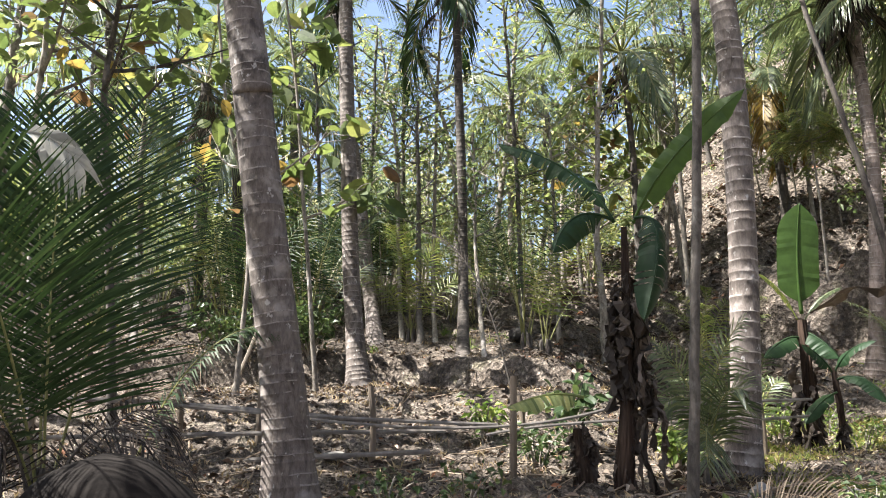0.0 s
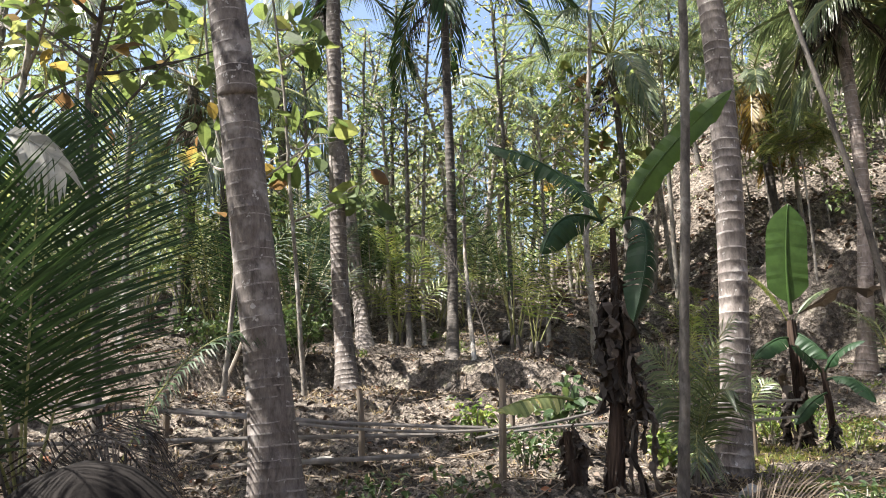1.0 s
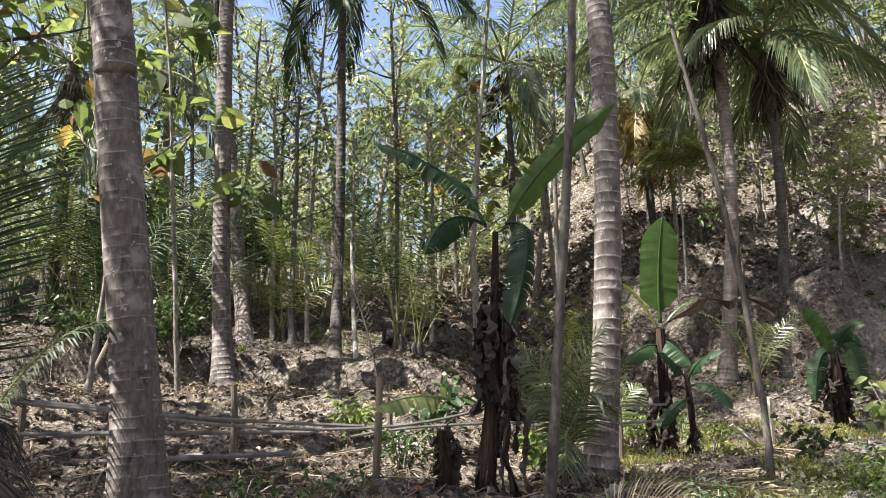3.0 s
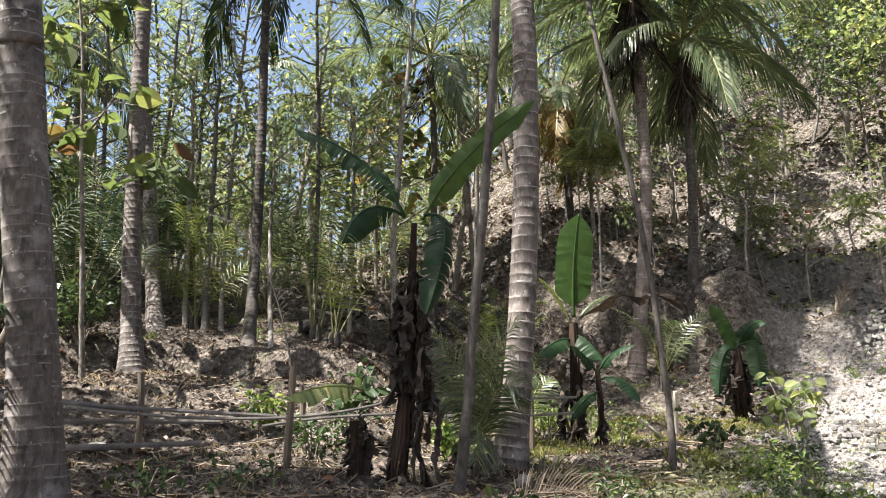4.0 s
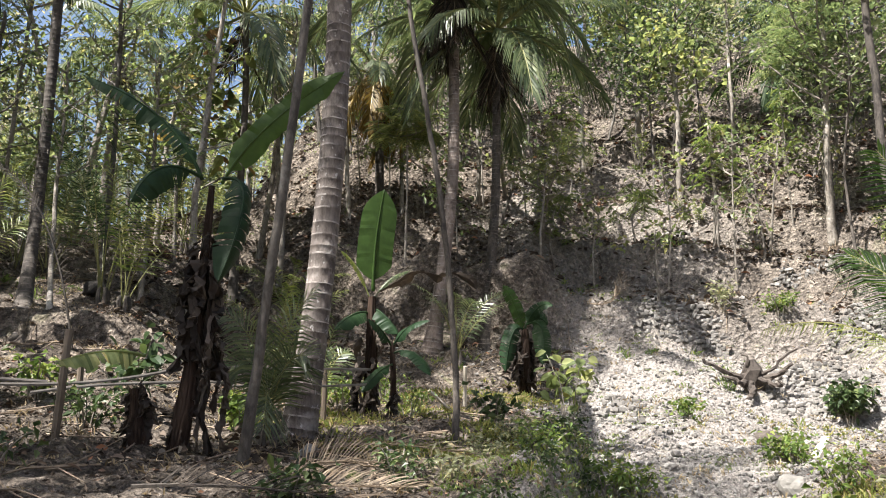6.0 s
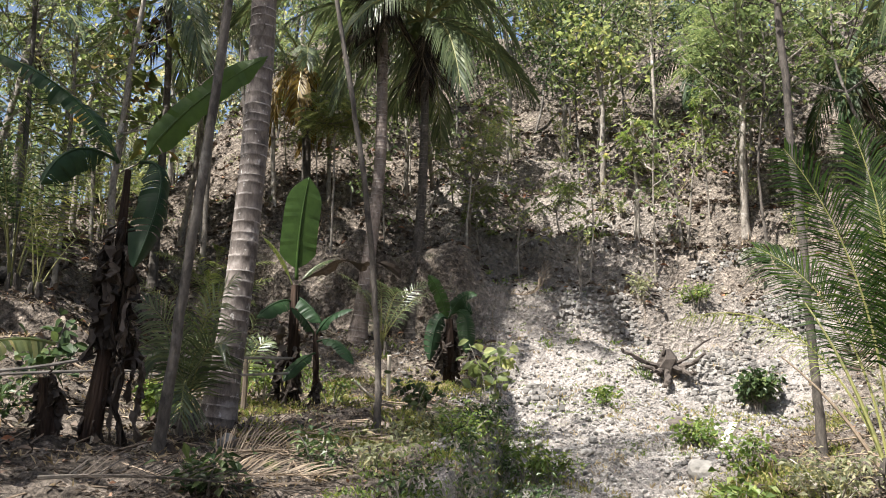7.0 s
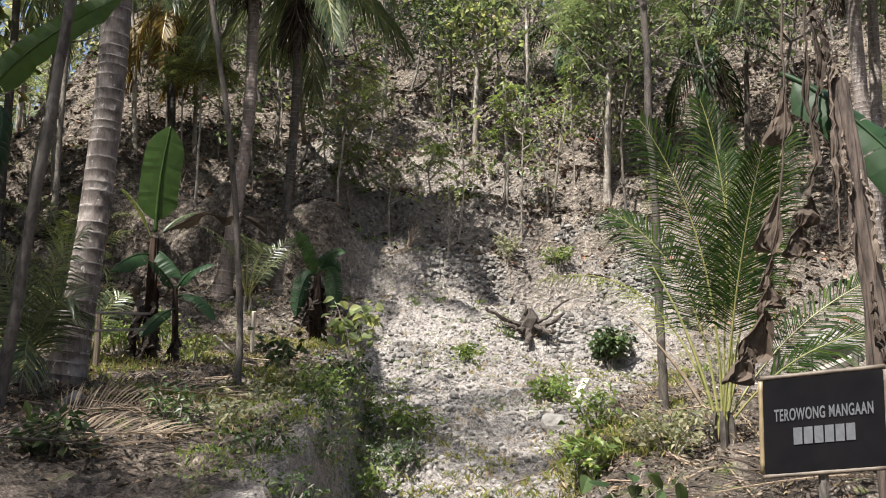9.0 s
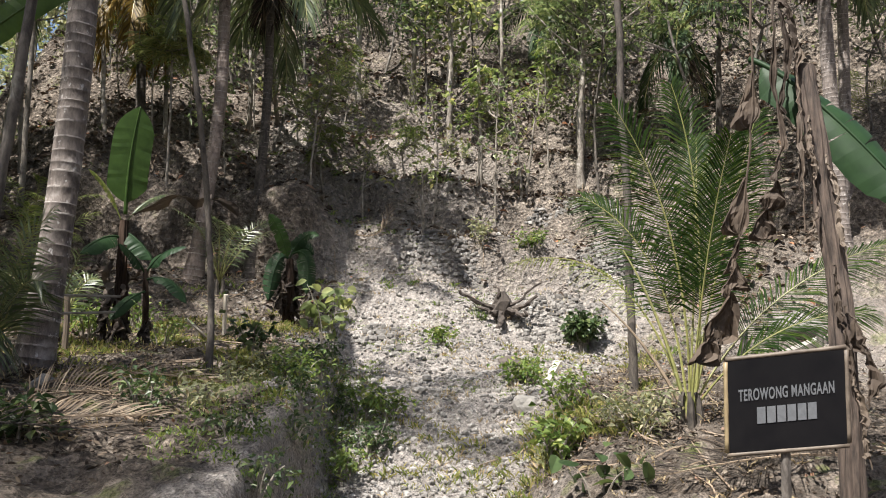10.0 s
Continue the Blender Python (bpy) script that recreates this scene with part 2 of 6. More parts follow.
def stone_build(nt, nodes, b):
    geo = nodes.new("ShaderNodeNewGeometry")
    info = nodes.new("ShaderNodeObjectInfo")
    add = nodes.new("ShaderNodeMath")
    add.operation = "ADD"
    nt.links.new(geo.outputs["Random Per Island"], add.inputs[0])
    nt.links.new(info.outputs["Random"], add.inputs[1])
    fr = nodes.new("ShaderNodeMath")
    fr.operation = "FRACT"
    nt.links.new(add.outputs[0], fr.inputs[0])
    n = noise_tex(nt, 22.0, 6, 0.7)
    col = ramp(nt, fr.outputs[0], [(0, (0.12, 0.112, 0.104)), (0.5, (0.215, 0.203, 0.19)), (1, (0.34, 0.325, 0.305))])
    col = mixc(nt, 1.0, col, ramp(nt, n, [(0.3, (0.65, 0.64, 0.62)), (0.7, (1.1, 1.1, 1.08))]), "MULTIPLY")
    nt.links.new(col, b.inputs["Base Color"])
    b.inputs["Roughness"].default_value = 0.92
    bump(nt, b, n, 0.5, 0.02)


M_STONE = material("limestone", stone_build)
M_BAMBOO = plain("weathered_bamboo", (0.14, 0.115, 0.085), (0.36, 0.31, 0.245), 5, 0.6, 0.25, (1, 1, 1))
M_STRIP = plain("grey_bamboo_strip", (0.075, 0.065, 0.055), (0.27, 0.245, 0.215), 6, 0.5, 0.2)
M_POST = plain("fence_post_wood", (0.075, 0.058, 0.042), (0.21, 0.165, 0.12), 9, 0.8, 0.4, (1, 1, 0.2))
M_PALEWOOD = plain("pale_split_wood", (0.38, 0.33, 0.26), (0.62, 0.57, 0.48), 9, 0.7, 0.3, (1, 1, 0.25))
M_ROOT = plain("dead_root_wood", (0.028, 0.022, 0.018), (0.10, 0.082, 0.068), 9, 0.9, 0.8)
M_SIGN = plain("black_sign_paint", (0.004, 0.004, 0.005), (0.010, 0.0095, 0.010), 3, 0.85, 0.15)
M_SIGNFRAME = plain("brown_bamboo_frame", (0.055, 0.042, 0.032), (0.15, 0.12, 0.09), 14, 0.6, 0.3)
M_SIGNPALE = plain("pale_bamboo_frame", (0.17, 0.13, 0.07), (0.27, 0.21, 0.12), 14, 0.5, 0.3)
M_BANANASTEM.node_tree.nodes["Principled BSDF"].inputs["Specular IOR Level"].default_value = 0.1
M_SIGN.node_tree.nodes["Principled BSDF"].inputs["Specular IOR Level"].default_value = 0.05
M_WHITE = plain("white_lettering", (0.075, 0.08, 0.087), (0.115, 0.12, 0.128), 40, 0.6, 0.05)
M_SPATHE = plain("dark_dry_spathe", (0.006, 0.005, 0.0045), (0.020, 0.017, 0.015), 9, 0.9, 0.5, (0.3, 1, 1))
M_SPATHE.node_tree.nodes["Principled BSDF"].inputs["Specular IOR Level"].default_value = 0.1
M_TILE = plain("orange_roof_tile", (0.28, 0.10, 0.05), (0.46, 0.19, 0.10), 8, 0.8, 0.3)
M_PALEROCK = plain("pale_rock", (0.12, 0.113, 0.10), (0.27, 0.255, 0.23), 4, 0.9, 0.7)
M_DARKHOLE = plain("termite_nest", (0.012, 0.010, 0.009), (0.03, 0.026, 0.022), 20, 0.95, 0.8)


# ---- mesh helpers ----
def mesh(name, verts, faces, mats, idx=None, smooth=False):
    me = bpy.data.meshes.new(name)
    me.from_pydata([tuple(v) for v in verts], [], faces)
    for m in mats if isinstance(mats, (list, tuple)) else [mats]:
        me.materials.append(m)
    if idx is not None:
        me.polygons.foreach_set("material_index", idx)
    if smooth:
        me.polygons.foreach_set("use_smooth", [True] * len(me.polygons))
    me.update()
    return me


def thing(name, loc, label, category, group="", turn=0.0):
    ob = new(name)
    ob.empty_display_size = 0.2
    ob.matrix_basis = pose(*loc, 0, 0, turn)
    return tagged(ob, label, category, group)


def part(name, me, parent, label="", m=None):
    ob = new(name, me)
    ob.parent = parent
    if m is not None:
        ob.matrix_basis = m
    return tagged(ob, label)


def sstep(a, b, x):
    t = min(1.0, max(0.0, (x - a) / (b - a)))
    return t * t * (3 - 2 * t)


def unit(v):
    v = np.asarray(v, float)
    n = np.linalg.norm(v)
    return v / n if n > 1e-9 else np.array((0.0, 0.0, 1.0))


def bezier(p0, p1, p2, n):
    s = np.linspace(0, 1, n)[:, None]
    return (1 - s) ** 2 * np.asarray(p0, float) + 2 * s * (1 - s) * np.asarray(p1, float) + s * s * np.asarray(p2, float)


def spline(points, n):
    """A smooth line through a few points."""
    p = np.asarray(points, float)
    p = np.vstack([2 * p[0] - p[1], p, 2 * p[-1] - p[-2]])
    out = []
    for u in np.linspace(0, len(p) - 3 - 1e-6, n):
        i, t = int(u), u - int(u)
        a, b, c, d = p[i:i + 4]
        out.append(0.5 * (2 * b + (c - a) * t + (2 * a - 5 * b + 4 * c - d) * t * t + (3 * b - a - 3 * c + d) * t ** 3))
    return np.array(out)


def tube(path, radii, sides=8, rough=0.0, rng=None, cap=True):
    """Vertices and faces of a round bar along a path."""
    path = np.asarray(path, float)
    n = len(path)
    tang = np.gradient(path, axis=0)
    verts, faces = [], []
    ref = np.array((1.0, 0.0, 0.0)) if abs(unit(tang[0])[0]) < 0.8 else np.array((0.0, 1.0, 0.0))
    for i in range(n):
        t = unit(tang[i])
        a = unit(ref - t * ref.dot(t))
        b = np.cross(t, a)
        ref = a
        for k in range(sides):
            w = 2 * math.pi * k / sides
            r = radii[i] * (1 + (rng.uniform(-rough, rough) if rng is not None else 0))
            verts.append(path[i] + r * (math.cos(w) * a + math.sin(w) * b))
    for i in range(n - 1):
        for k in range(sides):
            j = (k + 1) % sides
            faces.append((i * sides + k, i * sides + j, (i + 1) * sides + j, (i + 1) * sides + k))
    if cap:
        faces.append(tuple(range(sides - 1, -1, -1)))
        faces.append(tuple((n - 1) * sides + k for k in range(sides)))
    return verts, faces


def join(pieces):
    verts, faces = [], []
    for v, f in pieces:
        o = len(verts)
        verts.extend(v)
        faces.extend(tuple(i + o for i in face) for face in f)
    return verts, faces


def box(sx, sy, sz, m=None, bevel=0.0):
    bm = bmesh.new()
    bmesh.ops.create_cube(bm, size=1.0, matrix=(m or Matrix()) @ Matrix.Diagonal((sx, sy, sz, 1)))
    if bevel:
        bmesh.ops.bevel(bm, geom=bm.edges[:], offset=bevel, segments=1, affect="EDGES")
    v = [tuple(q.co) for q in bm.verts]
    bm.verts.index_update()
    f = [tuple(q.index for q in face.verts) for face in bm.faces]
    bm.free()
    return v, f


def leaf_cards(pos, direc, normal, length, width, fold=0.25, droop=0.0):
    """Many folded leaf blades: each has five corners and a midrib fold."""
    pos, direc, normal = (np.asarray(a, float) for a in (pos, direc, normal))
    n = len(pos)
    direc = direc / np.maximum(np.linalg.norm(direc, axis=1, keepdims=True), 1e-6)
    side = np.cross(direc, normal)
    side /= np.maximum(np.linalg.norm(side, axis=1, keepdims=True), 1e-6)
    up = np.cross(side, direc)
    length = np.broadcast_to(np.asarray(length, float), (n,))[:, None]
    width = np.broadcast_to(np.asarray(width, float), (n,))[:, None]
    mid = pos + direc * length * 0.45
    sag = np.array((0, 0, -1.0)) * droop * length
    v = np.stack([pos, mid - side * width / 2 + up * fold * width / 2, mid + sag * 0.3, mid + side * width / 2 + up * fold * width / 2, pos + direc * length + sag], 1).reshape(-1, 3)
    o = np.arange(n)[:, None] * 5
    f = np.concatenate([o + np.array([[0, 2, 1]]), o + np.array([[0, 3, 2]]), o + np.array([[1, 2, 4]]), o + np.array([[2, 3, 4]])], 0)
    return v.tolist(), f.tolist()


def broad_cards(pos, direc, normal, length, width, fold=0.2, droop=0.3):
    """Large rounded leaf blades with three cross sections."""
    pos, direc, normal = (np.asarray(a, float) for a in (pos, direc, normal))
    n = len(pos)
    direc = direc / np.maximum(np.linalg.norm(direc, axis=1, keepdims=True), 1e-6)
    side = np.cross(direc, normal)
    side /= np.maximum(np.linalg.norm(side, axis=1, keepdims=True), 1e-6)
    up = np.cross(side, direc)
    length = np.broadcast_to(np.asarray(length, float), (n,))[:, None]
    width = np.broadcast_to(np.asarray(width, float), (n,))[:, None]
    down = np.array((0, 0, -1.0)) * droop * length
    rows = [pos]
    for s, w in ((0.14, 0.52), (0.38, 0.96), (0.66, 0.92), (0.88, 0.48)):
        c = pos + direc * length * s + down * s * s
        rows += [c - side * width * w / 2 + up * fold * width * w / 2, c, c + side * width * w / 2 + up * fold * width * w / 2]
    rows.append(pos + direc * length + down)
    v = np.stack(rows, 1).reshape(-1, 3)
    tris = [(0, 2, 1), (0, 3, 2)] + [t for k in (1, 4, 7) for t in ((k, k + 1, k + 4), (k, k + 4, k + 3), (k + 1, k + 2, k + 5), (k + 1, k + 5, k + 4))] + [(10, 11, 13), (11, 12, 13)]
    o = np.arange(n)[:, None] * 14
    f = np.concatenate([o + np.array([t]) for t in tris], 0)
    return v.tolist(), f.tolist()


# ---- the lie of the land ----
GX, GY = math.sin(radians(44)), math.cos(radians(44))


def terrace(r, az):
    """Small benches cut along the hillside: steep little faces between gentle ledges."""
    p = (r + 0.55 * noise.noise(Vector((az * 0.10, 0.3, r * 0.12))) + 0.22 * noise.noise(Vector((az * 0.45, 4.1, 0)))) / 1.75
    f = p - math.floor(p)
    return sstep(0.48, 0.82, f) - f


def land(x, y):
    """Height of the ground without its small lumps: a bank, terraces, a steep hillside and a gully cut towards the scree."""
    r = math.hypot(x, y)
    az = math.degrees(math.atan2(x, y))
    if az < -150:
        az += 360
    left = 1 - sstep(6, 16, az)
    steep = 0.34 + 0.42 * sstep(4, 22, az)
    z = 0.97 + 0.10 * max(r - 6.5, 0) - 0.15 * max(0, 6.5 - r)
    z -= 0.36 * sstep(44, 52, az)
    z += 0.60 * left * sstep(8.0, 10.2, r)
    z += 0.52 * left * sstep(12.2, 12.45, r + 0.5 * math.sin(x * 0.9))
    top = 21 + 12 * sstep(13, 27, az)
    z += (steep - 0.10) * max(0, min(r, top) - 13.2)
    # an undercut face where the slope was dug away, under the palms
    z += (0.75 + 0.6 * noise.noise(Vector((az * 0.35, 3.3, 0)))) * sstep(14.75, 15.05, r + 0.3 * math.sin(az * 0.6)) * (1 - 0.55 * sstep(15.1, 18.5, r)) * sstep(15, 22, az) * (1 - sstep(34, 39, az))
    hill = sstep(13.6, 15.2, r) * (1 - sstep(30, 34, r)) * sstep(4, 16, az)
    z += hill * 0.85 * terrace(r, az)
    s, w = x * GX + y * GY, x * GY - y * GX
    floor = 0.27 * max(0, s - 6.6) + 0.05 * max(0, s - 13)
    half = 0.55 + 0.06 * max(0, s - 6) + 0.10 * max(0, s - 9)
    if s < 13.5:
        low = min(z, floor)
        half += 0.10 * noise.noise(Vector((s * 1.3, 2.0 if w < 0 else 9.0, 0)))
        z = low + (z - low) * sstep(half, half + (0.30 if w < 0 else 0.95), abs(w))
    return z


def scree_at(x, y):
    """How far the ground is bare pale rubble: along the gully and up the slope above it."""
    s, w = x * GX + y * GY, x * GY - y * GX
    half = 1.0 + 0.25 * max(0, s - 7)
    a = 1 - sstep(half * 0.75, half * 1.25, abs(w - 0.21 * max(0, s - 9)) + 0.35 * noise.noise(Vector((x, y, 0)) * 1.3))
    yard = 0.4 * (1 - sstep(1.6, 3.2, math.hypot(x - 12.2, (y - 4.6) * 1.2)))
    r, az = math.hypot(x, y), math.degrees(math.atan2(x, y))
    hill = 0.38 * sstep(13.5, 15.5, r) * (1 - sstep(19.5, 23, r)) * sstep(26, 34, az) * (1 - sstep(46, 54, az)) * sstep(-0.25, 0.15, noise.noise(Vector((x, y, 11)) * 0.55))
    return max(yard, hill, a * (1 - 0.9 * sstep(13.8, 16.5, s + 0.8 * noise.noise(Vector((x, y, 7)) * 0.8))) * sstep(-2, 1, s))


def ground(x, y):
    q = Vector((x, y, 0))
    r = math.hypot(x, y)
    hillside = sstep(13, 16, r)
    lump = 0.10 * noise.noise(q * 0.7) + 0.05 * noise.noise(q * 1.9) + 0.025 * noise.noise(q * 5.0)
    lump += hillside * (0.20 * noise.noise(q * 0.9 + Vector((3, 1, 0))) + 0.30 * (0.35 - abs(noise.noise(q * 1.5 + Vector((5, 2, 0))))) + 0.20 * (0.35 - abs(noise.noise(q * 3.4))))
    lump += (1 - hillside) * sstep(3.5, 5, r) * (0.13 * (0.33 - abs(noise.noise(q * 1.9 + Vector((7, 7, 0))))) + 0.09 * (0.33 - abs(noise.noise(q * 4.3))))
    return land(x, y) + lump * sstep(0.5, 3, r) + 0.035 * noise.noise(q * 7) + 0.02 * noise.noise(q * 13)


def build_ground():
    az = np.concatenate([np.arange(-46, 84, 0.42), np.arange(84, 314, 5.0)])
    rr = [0.05, 0.6, 1.2]
    while rr[-1] < 48:
        rr.append(rr[-1] + max(0.055, rr[-1] * 0.0105))
    rr += [55, 65, 80, 110, 160, 250, 400, 800]
    na, nr = len(az), len(rr)
    verts, scree, green = [], [], []
    for r in rr:
        for a in az:
            x, y = r * math.sin(radians(a)), r * math.cos(radians(a))
            lip = 0.42 * sstep(14.85, 15.2, r + 0.3 * math.sin(a * 0.6)) * (1 - sstep(15.2, 16.6, r)) * sstep(17, 23, a) * (1 - sstep(33, 38, a)) * (0.75 + 0.7 * noise.noise(Vector((a * 0.5, 0, 2))))
            q = 1 - lip / r
            verts.append((x * q, y * q, ground(x, y)))
            scree.append(scree_at(x, y))
            green.append((1 - 0.75 * scree[-1]) * min(1.0, 0.25 + sstep(30, 48, a) * (1 - sstep(13, 16, r)) + 0.7 * sstep(10, 22, a) * (1 - sstep(11, 15, r))))
    faces = [(i * na + k, (i + 1) * na + k, (i + 1) * na + (k + 1) % na, i * na + (k + 1) % na) for i in range(nr - 1) for k in range(na)]
    faces.append(tuple(range(na)))
    me = mesh("ground", verts, faces, M_SOIL, smooth=True)
    for name, values in (("scree", scree), ("green", green)):
        me.attributes.new(name, "FLOAT", "POINT").data.foreach_set("value", values)
    tagged(new("ground", me), "dry leaf-strewn soil rising into a rubbly hillside", "ground", kind="structure")


build_ground()


def on_ground(x, y, sink=0.0):
    return (x, y, ground(x, y) - sink)


# ---- palms ----
def coconut_trunk(path, radius, rng, ring=0.085, sides=18, flare=1.5, taper=0.7, mats=None, ragged=0.004, bulge=0.014):
    """A tapering stem with a raised leaf scar every few centimetres."""
    p = spline(path, 200)
    seg = np.concatenate([[0], np.cumsum(np.linalg.norm(np.diff(p, axis=0), axis=1))])
    total, pts, rad, band = seg[-1], [], [], []
    d = 0.0
    while d < total:
        step = ring * rng.uniform(0.55, 1.45)
        for off, k, b in ((0.0, 1.0, 0), (0.78, 0.997, 0), (0.86, 1 + bulge, 1), (0.985, 1 + bulge * 0.6, 0)):
            q = min(d + off * step, total)
            pts.append([np.interp(q, seg, p[:, c]) for c in range(3)])
            u = q / total
            rad.append(radius * (1 + (flare - 1) * math.exp(-max(0.0, q - 0.45) / 0.35)) * (1 - (1 - taper) * u) * k)
            band.append(b)
        d += step
    verts, faces = tube(pts, rad, sides, ragged, rng)
    # uneven, broken scars: the bands tilt a little, more here and less there
    verts = np.array(verts)
    for i in range(len(pts)):
        g = pts[i][2]
        tilt, ph = 0.009 * noise.noise(Vector((g * 1.5, radius * 50, 0))), 3 * noise.noise(Vector((g * 0.25, radius * 50, 8)))
        for k in range(sides):
            w = 2 * math.pi * k / sides
            verts[i * sides + k, 2] += tilt * math.sin(ph + w) + 0.008 * noise.noise(Vector((math.cos(w) * 1.8, math.sin(w) * 1.8, g * 1.2)))
    idx = [1 if band[min(j // sides, len(band) - 1)] == 1 and (noise.noise(Vector((j % sides * 0.30, j // sides * 1.7, radius * 90))) > -0.10) else 0 for j in range(len(faces))]
    return mesh("trunk", verts, faces, mats or [M_COCO, M_SCARGREY], idx, smooth=True)


def frond_mesh(p0, p1, p2, leaf, pairs, rng, mats, up=(0, 0, 1), sag=0.35, width=0.035, vee=0.35, bare=0.12, stem=0.02, lost=0.0, lean=33):
    """A feather leaf: a tapering stalk along a bow, with leaflets on either side."""
    n = 24
    line = bezier(p0, p1, p2, n)
    tang = np.gradient(line, axis=0)
    verts, faces = tube(line, np.linspace(stem, stem * 0.22, n), 5)
    idx = [1] * len(faces)
    up = np.asarray(up, float)
    for sgn in (-1, 1):
        for i in range(pairs):
            if rng.random() < lost:
                continue
            s = bare + (1 - bare) * (i + rng.uniform(0, 0.5)) / pairs
            f = s * (n - 1)
            j = min(int(f), n - 2)
            o = line[j] + (line[j + 1] - line[j]) * (f - j)
            t = unit(tang[j])
            side = unit(np.cross(t, up))
            nor = np.cross(side, t)
            lift = math.radians(lean + 34 * s)
            d = unit(sgn * side * math.cos(lift) + t * math.sin(lift) + nor * vee * (1 - s * 0.6) + rng.normal(0, 0.05, 3))
            u = (s - bare) / (1 - bare)
            ln = leaf * (0.42 + 0.58 * math.sin(math.pi * min(1, 0.18 + 0.8 * u)) ** 0.8) * rng.uniform(0.88, 1.06)
            if u > 0.85:
                ln *= 1 - 2.2 * (u - 0.85)
            wv = unit(np.cross(d, np.cross(t, d) + 0.15 * nor)) * width * 0.5
            wv = unit(t - d * t.dot(d)) * width * 0.5
            g = np.array((0, 0, -1.0)) * sag * ln
            a, b, c = o, o + d * ln * 0.5 + g * 0.22, o + d * ln * 0.97 + g
            k = len(verts)
            crease = nor * width * 0.12
            verts += [a - wv * 0.5, a + wv * 0.5, b - wv + crease, b + wv + crease, c]
            faces += [(k, k + 1, k + 3, k + 2), (k + 2, k + 3, k + 4)]
            idx += [0, 0]
    return mesh("frond", verts, faces, mats, idx)


def bow(length, rise, droop):
    """Root, bend and tip of a crown leaf that leaves the stem at an angle and bends over."""
    e, d = math.radians(rise), math.radians(rise - droop)
    a = np.array((math.cos(e), 0, math.sin(e))) * length * 0.5
    b = a + np.array((math.cos(d), 0, math.sin(d))) * length * 0.55
    return (0, 0, 0), a, b


FROND_SET = {}


def crown_frond(kind, rise, length):
    """One of a few shared leaf meshes, by habit."""
    key = (kind, round(rise / 20), round(length * 2))
    if key not in FROND_SET:
        rng = np.random.default_rng(11 + len(FROND_SET))
        mats = {"green": [M_FROND, M_RACHIS], "dark": [M_DARKFROND, M_RACHIS], "light": [M_LIGHTFROND, M_RACHIS], "dry": [M_BROWNFROND, M_DRYRACHIS], "tan": [M_DRYFROND, M_DRYRACHIS], "yellow": [M_YELLOWFROND, M_ORANGERACHIS]}[kind]
        p = bow(length, rise, 50 if kind in ("dry", "tan") else 64)
        FROND_SET[key] = frond_mesh(*p, leaf=length * 0.22, pairs=46 if length > 2 else 34, rng=rng, mats=mats, sag=0.85 if rise < 50 else 0.55, width=0.010 * length + 0.007, stem=0.009 * length + 0.006, lost=0.35 if kind in ("dry", "tan") else 0.03)
    return FROND_SET[key]


def palm(base, path, radius, crown, label, seed, length=3.4, count=18, kind="green", dry=4, yellow=0, mats=None, ring=0.085, dead="dry", name="coconut_palm", flare=1.5, taper=0.7, nuts=0, bulge=0.010):
    """A palm with a stem through the given places and a crown at its top (all in the world's metres)."""
    rng = np.random.default_rng(seed)
    b = on_ground(base[0], base[1])
    ob = thing(name, b, label, "palm tree", "palms of the grove")
    local = [np.array((0, 0, -0.45))] + [np.array(q) - np.array(b) for q in path] + [np.array(crown) - np.array(b)]
    part("trunk", coconut_trunk(local, radius, rng, ring, mats=mats, flare=flare, taper=taper, bulge=bulge), ob)
    top = local[-1]
    for i in range(count + dry + yellow):
        az = i * 137.5 + rng.uniform(-15, 15)
        if i < count:
            k, rise = kind, 78 - 105 * (i / max(1, count - 1)) ** 0.9
        elif i < count + yellow:
            k, rise = "yellow", rng.uniform(-50, -20)
        else:
            k, rise = dead, rng.uniform(-88, -66)
        part("frond" if k != dead else "dry_frond", crown_frond(k, rise, length * (0.55 if k == dead else 1)), ob, {"dry": "brown dry hanging frond", "tan": "pale tan dry hanging frond", "yellow": "yellowing frond"}.get(k, ""), Matrix.Translation(top) @ pose(0, 0, 0, rng.uniform(-12, 12), 0, az))
    if nuts:
        for i in range(nuts):
            a = rng.uniform(0, 6.28)
            bm = bmesh.new()
            bmesh.ops.create_icosphere(bm, subdivisions=2, radius=0.11)
            me = bpy.data.meshes.new("coconut")
            for v in bm.verts:
                v.co.z *= 1.25
            bm.to_mesh(me)
            bm.free()
            me.materials.append(M_LEAFDARK)
            part("coconut", me, ob, "", Matrix.Translation(top + np.array((math.cos(a) * 0.25, math.sin(a) * 0.25, -0.25 - 0.2 * rng.random()))))
    return ob


def lift(p, dz, dx=0.0, dy=0.0):
    return (p[0] + dx, p[1] + dy, p[2] + dz)


# The crown is unseen, set high to throw its shade on the gully bank.
palm((-1.05, 6.11, 0.74), [(-1.18, 6.09, 1.79), (-1.37, 6.05, 3.08), (-1.53, 6.01, 4.24), (-1.64, 5.98, 4.97)], 0.168, lift((-1.64, 5.98, 4.97), 8.6, -1.4), "tall grey coconut palm with ringed leaning trunk", 1, 4.2, 10, nuts=4, ring=0.085, bulge=0.005)
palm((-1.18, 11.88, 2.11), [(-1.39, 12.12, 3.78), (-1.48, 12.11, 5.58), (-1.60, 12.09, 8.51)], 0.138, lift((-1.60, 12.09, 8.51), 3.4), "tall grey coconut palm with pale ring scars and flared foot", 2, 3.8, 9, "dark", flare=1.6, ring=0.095)
